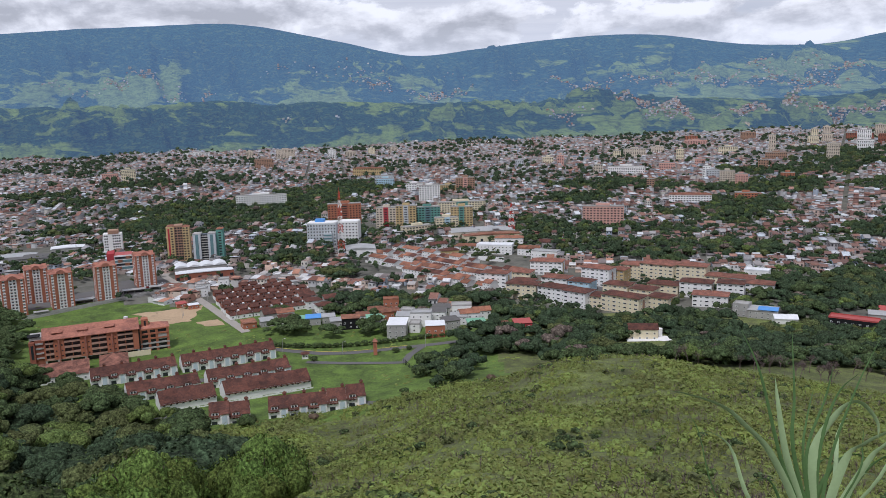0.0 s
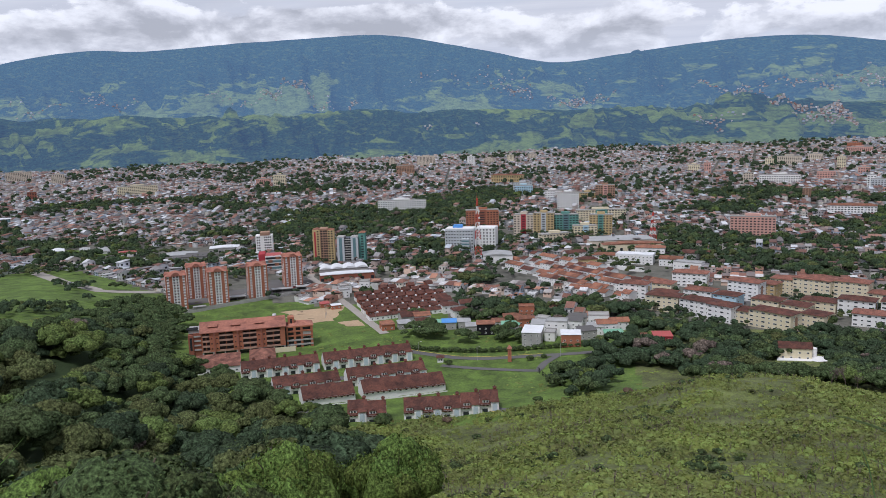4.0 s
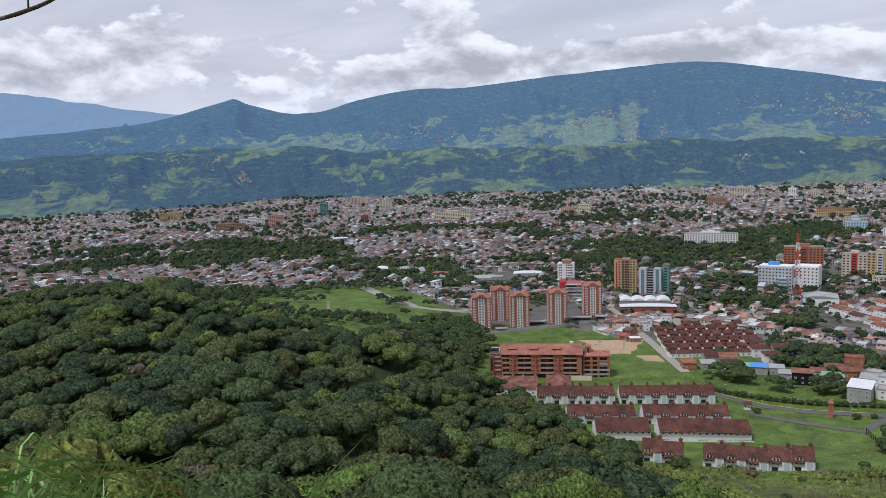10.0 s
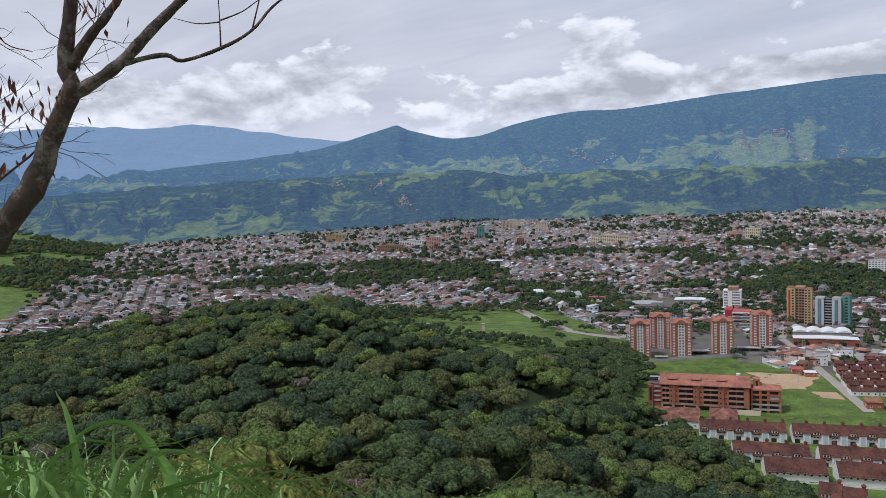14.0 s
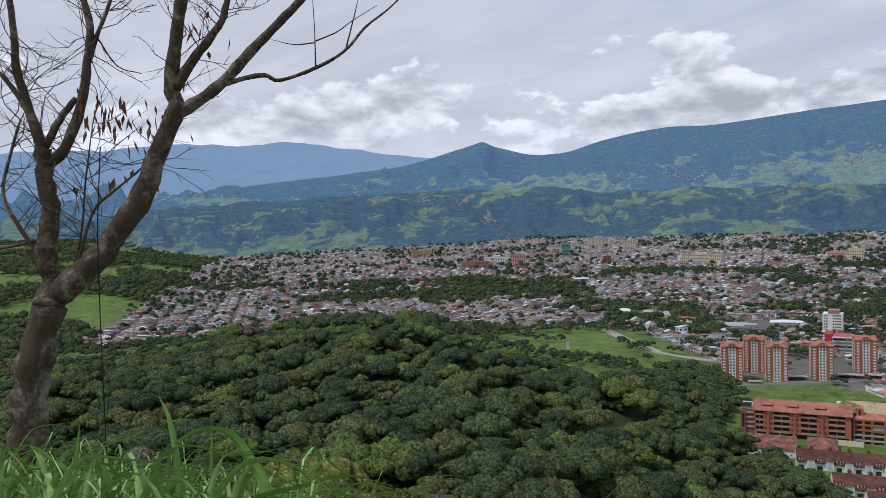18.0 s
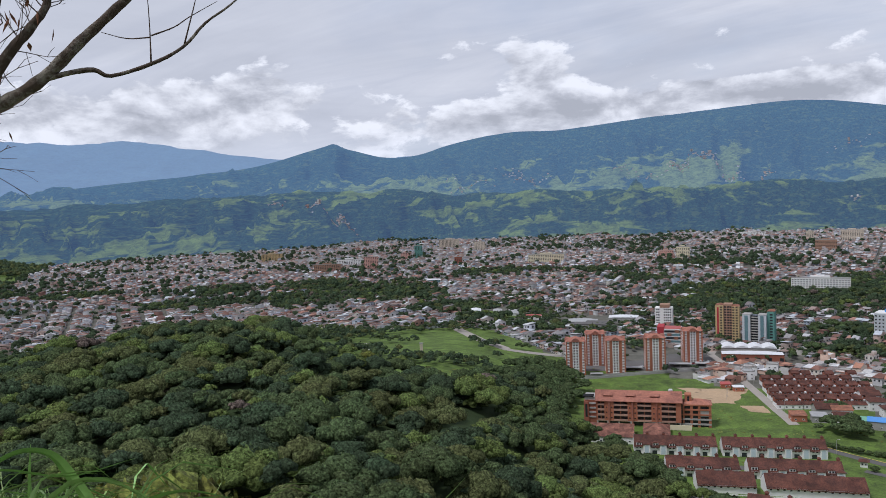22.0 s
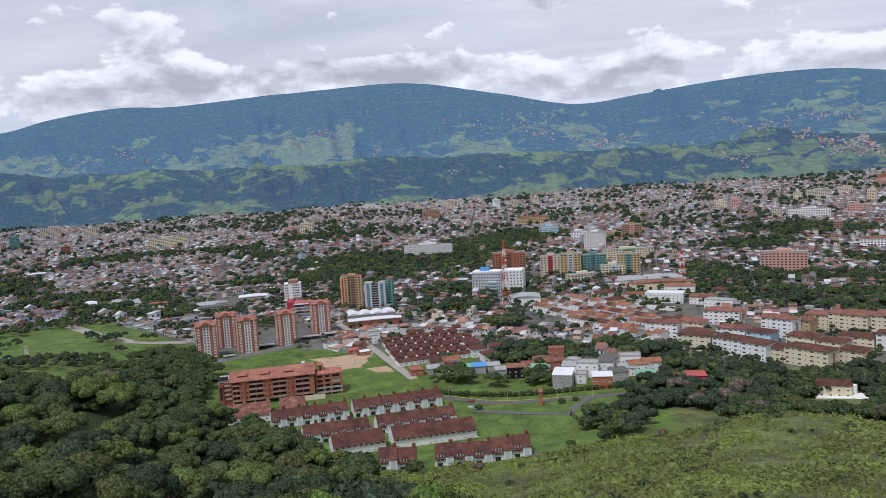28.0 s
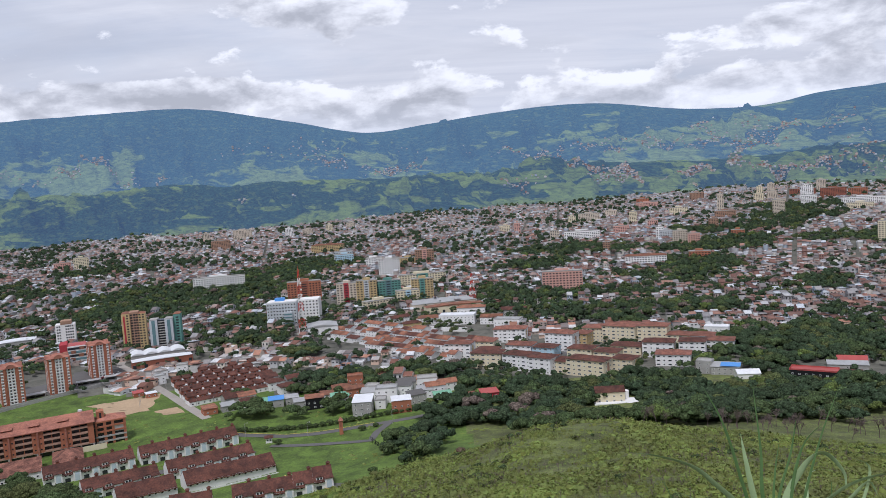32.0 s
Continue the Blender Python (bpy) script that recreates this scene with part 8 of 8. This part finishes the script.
def bare_tree():
    t = empty("bare_tree", pose(0, 0, 0), "leafless tree with rough lichen-spotted trunk and dead leaves", "tree")
    lines = []
    add = lambda *a, **k: lines.append(limb(*a, **k))
    add("trunk", t, [(-6.2, 1.24, -2.0), (-6.2, 1.27, -0.8), (-6.19, 1.29, -0.09), (-6.19, 1.31, 0.11), (-6.17, 1.35, 0.47), (-6.13, 1.43, 0.87), (-6.06, 1.54, 1.14)], 0.15, 0.105, 12, seed=1)
    add("limb", t, [(-6.10, 1.47, 1.02), (-6.06, 1.54, 1.12), (-5.9, 1.75, 1.34), (-5.82, 1.86, 1.5), (-5.7, 2.03, 1.8), (-5.6, 2.17, 2.2), (-5.54, 2.26, 2.43)], 0.10, 0.062, 11, seed=2)
    add("limb", t, [(-5.57, 2.22, 2.33), (-5.48, 2.34, 2.41), (-5.35, 2.5, 2.55), (-5.22, 2.67, 2.77), (-5.1, 2.84, 2.97), (-4.99, 2.98, 3.14), (-4.89, 3.12, 3.34), (-4.7, 3.4, 3.8)], 0.05, 0.016, seed=3)
    add("branch", t, [(-5.37, 2.48, 2.53), (-5.25, 2.62, 2.58), (-5.16, 2.74, 2.6), (-5.09, 2.82, 2.56), (-4.93, 3.02, 2.64), (-4.8, 3.18, 2.75), (-4.71, 3.31, 2.92), (-4.61, 3.44, 3.04), (-4.5, 3.58, 3.2)], 0.02, 0.005, 7, seed=4)
    for k, pts in enumerate(([(-4.79, 3.19, 2.77), (-4.76, 3.24, 2.97), (-4.73, 3.29, 3.18)], [(-4.93, 3.02, 2.65), (-4.94, 3.03, 2.88), (-4.95, 3.03, 3.16)], [(-4.94, 3.03, 2.82), (-5.03, 2.91, 2.81), (-5.13, 2.79, 2.85)], [(-4.93, 3.03, 2.83), (-4.84, 3.15, 2.89), (-4.77, 3.23, 2.96), (-4.66, 3.38, 3.07)])):
        add("twig", t, pts, 0.006, 0.002, 5, TWIG, seed=5 + k)
    add("limb", t, [(-5.55, 2.25, 2.4), (-5.58, 2.23, 2.56), (-5.56, 2.28, 2.91), (-5.54, 2.32, 3.17), (-5.53, 2.35, 3.39), (-5.5, 2.4, 4.0)], 0.055, 0.03, seed=10)
    add("limb", t, [(-5.56, 2.25, 2.52), (-5.48, 2.36, 2.73), (-5.42, 2.44, 2.85), (-5.36, 2.53, 3.0), (-5.33, 2.58, 3.21), (-5.25, 2.7, 3.9)], 0.038, 0.018, seed=11)
    add("stem", t, [(-6.07, 1.52, 1.08), (-6.11, 1.49, 1.28), (-6.12, 1.49, 1.43), (-6.11, 1.52, 1.67), (-6.13, 1.51, 1.92), (-6.14, 1.51, 2.14)], 0.072, 0.056, 10, seed=12)
    add("limb", t, [(-6.14, 1.51, 2.08), (-6.22, 1.46, 2.37), (-6.30, 1.40, 2.72), (-6.32, 1.40, 3.03), (-6.36, 1.38, 3.4)], 0.04, 0.018, seed=13)
    add("limb", t, [(-6.13, 1.52, 2.02), (-6.05, 1.62, 2.12), (-5.98, 1.73, 2.42), (-5.95, 1.78, 2.73), (-5.94, 1.81, 2.98), (-5.99, 1.78, 3.26), (-6.0, 1.8, 3.7)], 0.042, 0.018, seed=14)
    add("branch", t, [(-5.96, 1.77, 2.66), (-5.92, 1.84, 2.9), (-5.86, 1.93, 3.16), (-5.8, 2.0, 3.5)], 0.02, 0.008, 7, seed=15)
    add("branch", t, [(-6.14, 1.52, 2.14), (-6.08, 1.61, 2.33), (-6.0, 1.71, 2.48)], 0.03, 0.022, 7, seed=16)
    add("branch", t, [(-6.21, 1.47, 2.34), (-6.30, 1.38, 2.55), (-6.40, 1.28, 2.72), (-6.55, 1.1, 2.95)], 0.022, 0.010, 7, seed=17)
    add("branch", t, [(-6.1, 1.48, 1.3), (-6.2, 1.36, 1.55), (-6.30, 1.27, 1.82), (-6.28, 1.34, 2.14), (-6.26, 1.4, 2.34)], 0.018, 0.008, 7, seed=18)
    add("branch", t, [(-6.1, 1.5, 1.5), (-6.35, 1.25, 1.44), (-6.6, 1.0, 1.42)], 0.014, 0.006, 6, seed=19)
    add("branch", t, [(-6.0, 1.62, 1.2), (-5.92, 1.75, 1.66), (-5.83, 1.87, 1.81), (-5.7, 2.04, 1.98), (-5.67, 2.09, 2.1)], 0.013, 0.005, 6, TWIG, seed=20)
    add("branch", t, [(-5.92, 1.84, 2.92), (-5.82, 1.94, 2.7), (-5.71, 2.07, 2.64)], 0.006, 0.003, 5, TWIG, seed=21)
    add("branch", t, [(-6.03, 1.6, 1.15), (-5.98, 1.68, 1.5), (-5.93, 1.72, 1.9), (-5.9, 1.78, 2.3)], 0.012, 0.004, 6, TWIG, seed=22)
    # the maze of fine twigs
    rng = random.Random(77)
    hosts = [l for i, l in enumerate(lines) if i in (1, 8, 9, 10, 11, 12, 13, 15, 16, 18, 20)]
    for k in range(170):
        line = rng.choice(hosts[2:] if rng.random() < 0.8 else hosts)
        p = line[rng.randrange(2, len(line))]
        d = Vector((rng.uniform(-0.5, 0.7), rng.uniform(-0.6, 0.8), rng.uniform(-0.35, 0.8))).normalized()
        pts, q = [p], p
        for s in range(4):
            q = q + d * rng.uniform(0.07, 0.16)
            d = (d + Vector((rng.uniform(-0.5, 0.5), rng.uniform(-0.5, 0.5), rng.uniform(-0.3, 0.4)))).normalized()
            pts.append(q)
        g = Geo().tube(pts, (0.0042, 0.0036, 0.003, 0.0024, 0.0016), 4)
        for s in (1, 2, 3):
            e = (d + Vector((rng.uniform(-1, 1), rng.uniform(-1, 1), rng.uniform(-0.6, 0.8)))).normalized()
            g.tube([pts[s], pts[s] + e * 0.08, pts[s] + e * 0.15 + Vector((0, 0, rng.uniform(-0.04, 0.05)))], (0.0022, 0.0018, 0.0012), 4)
        g.obj("twig", [TWIG], t)
    for c, n in (((-5.79, 1.79, 2.31), 22), ((-5.62, 2.0, 2.22), 18), ((-5.73, 1.87, 2.4), 14), ((-5.52, 2.16, 2.30), 12), ((-5.36, 2.40, 2.93), 9), ((-5.66, 1.91, 1.95), 10), ((-6.0, 1.56, 1.81), 6)):
        for k in range(n):
            p = Vector(c) + Vector((rng.gauss(0, 0.07), rng.gauss(0, 0.09), rng.gauss(0, 0.08)))
            a = rng.uniform(0, 6.28)
            u = Vector((math.cos(a), math.sin(a), 0)) * rng.uniform(0.008, 0.016)
            d = Vector((rng.uniform(-0.4, 0.4), rng.uniform(-0.4, 0.4), -1)).normalized() * rng.uniform(0.06, 0.13)
            w = u.cross(d).normalized() * 0.008
            g = Geo().add([p, p + d * 0.4 + u, p + d, p + d * 0.4 - u, p + d * 0.45 + w], [(0, 1, 4), (1, 2, 4), (2, 3, 4), (3, 0, 4)])
            g.obj("dead_leaf", [DEADLEAF], t)
    return t


bare_tree()
cord = Geo().tube(smooth_path([(-5.56, 1.72, 2.1), (-5.57, 1.68, 1.6), (-5.57, 1.67, 1.28), (-5.56, 1.66, 0.95), (-5.54, 1.65, 0.47), (-5.52, 1.64, -0.3)]), [0.004] * 21, 5).obj("hanging_cord", [CORD])
tagged(cord, "thin black cord hanging from the bare tree", "cord")


def blade(g, pts, width, mat=0, rib=False, per=5):
    """A folded, tapering leaf along points."""
    line = smooth_path(pts, per)
    n = len(line)
    n0 = len(g.v)
    for i, p in enumerate(line):
        t = (line[min(i + 1, n - 1)] - line[max(i - 1, 0)]).normalized()
        s = t.cross(Vector((p.x, p.y, 0)).normalized() * 0.6 + Vector((0, 0, 0.5))).normalized()
        f = i / (n - 1)
        w = width * min(1.0, 0.45 + 1.4 * f) * (1 - f ** 2.2) * 0.5 + 0.0006
        up = s.cross(t) * w * 0.35
        g.v += [tuple(p - s * w + up), tuple(p), tuple(p + s * w + up)]
    for i in range(n - 1):
        a = n0 + 3 * i
        g.f += [(a, a + 1, a + 4, a + 3), (a + 1, a + 2, a + 5, a + 4)]
        g.m += [mat, mat]
    if rib:
        n1 = len(g.v)
        for i in range(n):
            l, c, r = (Vector(g.v[n0 + 3 * i + k]) for k in range(3))
            lift = (l + r - 2 * c) * 0.12 + (r - l).cross(line[min(i + 1, n - 1)] - line[max(i - 1, 0)]).normalized() * 0.0007
            g.v += [tuple(c + (l - c) * 0.13 + lift), tuple(c + (r - c) * 0.13 + lift)]
        for i in range(n - 2):
            g.f.append((n1 + 2 * i, n1 + 2 * i + 1, n1 + 2 * i + 3, n1 + 2 * i + 2))
            g.m.append(mat + 1)


def cane_clump():
    t = empty("cane_clump", pose(0, 0, 0), "clump of tall broad-bladed cane grass on the bank", "grass clump")
    foot = (1.2, 2.55, -1.1)
    leaves = [([(1.08, 2.53, 0.47), (1.01, 2.55, 0.75), (0.95, 2.57, 0.89)], 0.034), ([(1.12, 2.53, 0.5), (1.12, 2.54, 0.67), (1.11, 2.56, 0.88)], 0.034), ([(1.16, 2.52, 0.47), (1.22, 2.54, 0.66), (1.24, 2.54, 0.77)], 0.028),
              ([(1.24, 2.52, 0.46), (1.31, 2.53, 0.69), (1.38, 2.54, 0.85)], 0.026), ([(1.06, 2.53, 0.46), (0.96, 2.54, 0.58), (0.89, 2.55, 0.64), (0.78, 2.56, 0.68), (0.72, 2.57, 0.69)], 0.036), ([(1.1, 2.53, 0.47), (1.07, 2.54, 0.64), (1.06, 2.55, 0.73)], 0.04),
              ([(1.18, 2.52, 0.46), (1.25, 2.53, 0.6), (1.32, 2.53, 0.65), (1.38, 2.52, 0.59), (1.39, 2.52, 0.53)], 0.046), ([(1.28, 2.51, 0.45), (1.35, 2.52, 0.51), (1.43, 2.52, 0.55), (1.52, 2.51, 0.57), (1.58, 2.51, 0.55)], 0.042),
              ([(1.35, 2.51, 0.44), (1.41, 2.51, 0.51), (1.46, 2.51, 0.55), (1.49, 2.51, 0.5)], 0.036), ([(1.2, 2.52, 0.47), (1.25, 2.53, 0.67), (1.33, 2.54, 0.75)], 0.034), ([(0.9, 2.54, 0.3), (0.82, 2.55, 0.55), (0.79, 2.56, 0.61)], 0.012),
              ([(1.15, 2.52, 0.47), (1.16, 2.53, 0.6), (1.18, 2.54, 0.69)], 0.022), ([(1.4, 2.51, 0.4), (1.47, 2.52, 0.58), (1.42, 2.52, 0.63)], 0.022), ([(1.33, 2.51, 0.42), (1.34, 2.52, 0.5), (1.34, 2.52, 0.56)], 0.016), ([(1.0, 2.55, 0.3), (0.94, 2.6, 0.48), (0.86, 2.66, 0.52)], 0.03), ([(1.3, 2.6, 0.3), (1.36, 2.7, 0.5), (1.5, 2.8, 0.48)], 0.03)]
    for k, (pts, w) in enumerate(leaves):
        g = Geo()
        low = Vector((1.22 + (pts[0][0] - 1.2) * 0.1, 2.55, -1.1))
        start = Vector((1.21, 2.53, 0.08)).lerp(Vector(pts[0]), 0.25)
        blade(g, [tuple(low), (1.21 + (pts[0][0] - 1.2) * 0.05, 2.53, -0.3), tuple(start), *pts], w * (0.5 if k in (0, 1, 2, 3, 9, 10, 11, 13) else 0.78), 0, True)
        # arching leaves take the copy with the painted sky sheen
        ob = g.obj("leaf", [BLADE if k in (0, 1, 2, 3, 9, 10, 11, 13) else BLADESHEEN, RIB], t)
        ob.data.polygons.foreach_set("use_smooth", [True] * len(ob.data.polygons))
    rng = random.Random(3)
    for k in range(22):
        side, r = rng.choice((-1, 1)), rng.uniform(0.1, 0.42)
        top = rng.uniform(0.02, 0.36)
        bx, by = 1.25 + rng.uniform(-0.15, 0.22), 2.6 + rng.uniform(-0.1, 0.25)
        g = Geo()
        blade(g, [(bx, by, -1.0), (bx + side * r * 0.15, by, top - 0.35), (bx + side * r * 0.5, by, top), (bx + side * r, by, top - rng.uniform(-0.05, 0.12))], rng.uniform(0.012, 0.026), 0, True)
        g.obj("leaf", [BLADE if k % 3 else BLADESHEEN, RIB], t)


cane_clump()


def bank_grass():
    t = empty("grass_tuft", pose(0, 0, 0), "tuft of long arching grass blades on the bank", "grass tuft")
    for pts, w in (([(-2.0, 1.02, -0.7), (-2.07, 0.99, 0.6), (-2.09, 0.98, 0.84), (-2.13, 0.95, 0.94), (-2.16, 0.91, 1.01), (-2.21, 0.85, 1.02), (-2.26, 0.79, 0.97), (-2.27, 0.78, 0.88)], 0.038),
                   ([(-2.2, 0.8, -0.6), (-2.24, 0.8, 0.86), (-2.26, 0.79, 1.04), (-2.28, 0.77, 1.12)], 0.026), ([(-2.2, 0.85, -0.6), (-2.15, 0.9, 0.78), (-2.02, 1.07, 0.86), (-1.95, 1.16, 0.88), (-1.87, 1.25, 0.85)], 0.03),
                   ([(-2.3, 0.72, -0.6), (-2.3, 0.73, 0.86), (-2.24, 0.8, 0.98), (-2.13, 0.94, 0.95), (-2.03, 1.07, 0.98)], 0.016), ([(-2.35, 0.65, -0.6), (-2.40, 0.60, 0.84), (-2.47, 0.53, 0.96), (-2.51, 0.49, 1.0)], 0.03),
                   ([(-2.4, 0.6, -0.6), (-2.42, 0.58, 0.87), (-2.42, 0.6, 1.05)], 0.022), ([(-2.19, 0.86, -0.6), (-2.19, 0.87, 0.9), (-2.19, 0.88, 1.04)], 0.014), ([(-1.7, 1.5, -0.6), (-1.62, 1.62, 0.62), (-1.5, 1.78, 0.82)], 0.014)):
        g = Geo()
        pts = [(x + 0.035, y + 0.085, z) for x, y, z in pts]
        mid = Vector(pts[0]).lerp(Vector(pts[1]), 0.78)
        blade(g, [pts[0], tuple(mid), *pts[1:]], w * 1.05, 0, True)
        g.obj("leaf", [TUFTBLADE, RIB], t)
    rng = random.Random(12)
    for k in range(200):
        az, d = radians(rng.uniform(56, 86)), rng.uniform(1.75, 2.9)
        x, y = -d * math.sin(az), d * math.cos(az)
        top = EYE - d * (float(np.interp(math.degrees(az), (54, 60, 66, 74, 86), (0.41, 0.33, 0.28, 0.24, 0.215))) + rng.uniform(0.0, 0.10))
        a, b = rng.uniform(0, 6.28), rng.uniform(0.12, 0.42)
        ex, ey = b * math.cos(a), b * math.sin(a)
        g = Geo()
        blade(g, [(x, y, top - 0.9), (x + ex * 0.1, y + ey * 0.1, top - 0.3), (x + ex * 0.4, y + ey * 0.4, top - 0.03), (x + ex * 0.75, y + ey * 0.75, top - 0.02), (x + ex * 1.15, y + ey * 1.15, top - rng.uniform(0.03, 0.2))], rng.uniform(0.008, 0.021), 0, True, 4)
        g.obj("leaf", [BANKBLADE, RIB], t)
    g = Geo()
    for k in range(2400):
        az, d = radians(rng.uniform(54, 88)), rng.uniform(1.7, 7.0)
        x, y = -d * math.sin(az), d * math.cos(az)
        z0 = ground_at(x, y)
        limit = EYE - d * float(np.interp(math.degrees(az), (54, 60, 66, 74, 86), (0.43, 0.355, 0.31, 0.27, 0.24)))
        h = limit - rng.uniform(0.0, 0.22) ** 1.3 - z0
        if h < 0.15:
            continue
        h = min(h, rng.uniform(0.9, 2.2))
        a, b = rng.uniform(0, 6.28), rng.uniform(0.15, 0.6) * h
        blade(g, [(x, y, z0 - 0.05), (x + 0.2 * b * math.cos(a), y + 0.2 * b * math.sin(a), z0 + h * 0.6), (x + 0.6 * b * math.cos(a), y + 0.6 * b * math.sin(a), z0 + h * 0.95), (x + b * math.cos(a), y + b * math.sin(a), z0 + h * rng.uniform(0.8, 1.0))], rng.uniform(0.007, 0.018), 0, False, 3)
    tagged(g.obj("bank_grass", [BANKBLADE]), "thick pale green grass on the bank by the tree", "grass", kind="stuff")


bank_grass()
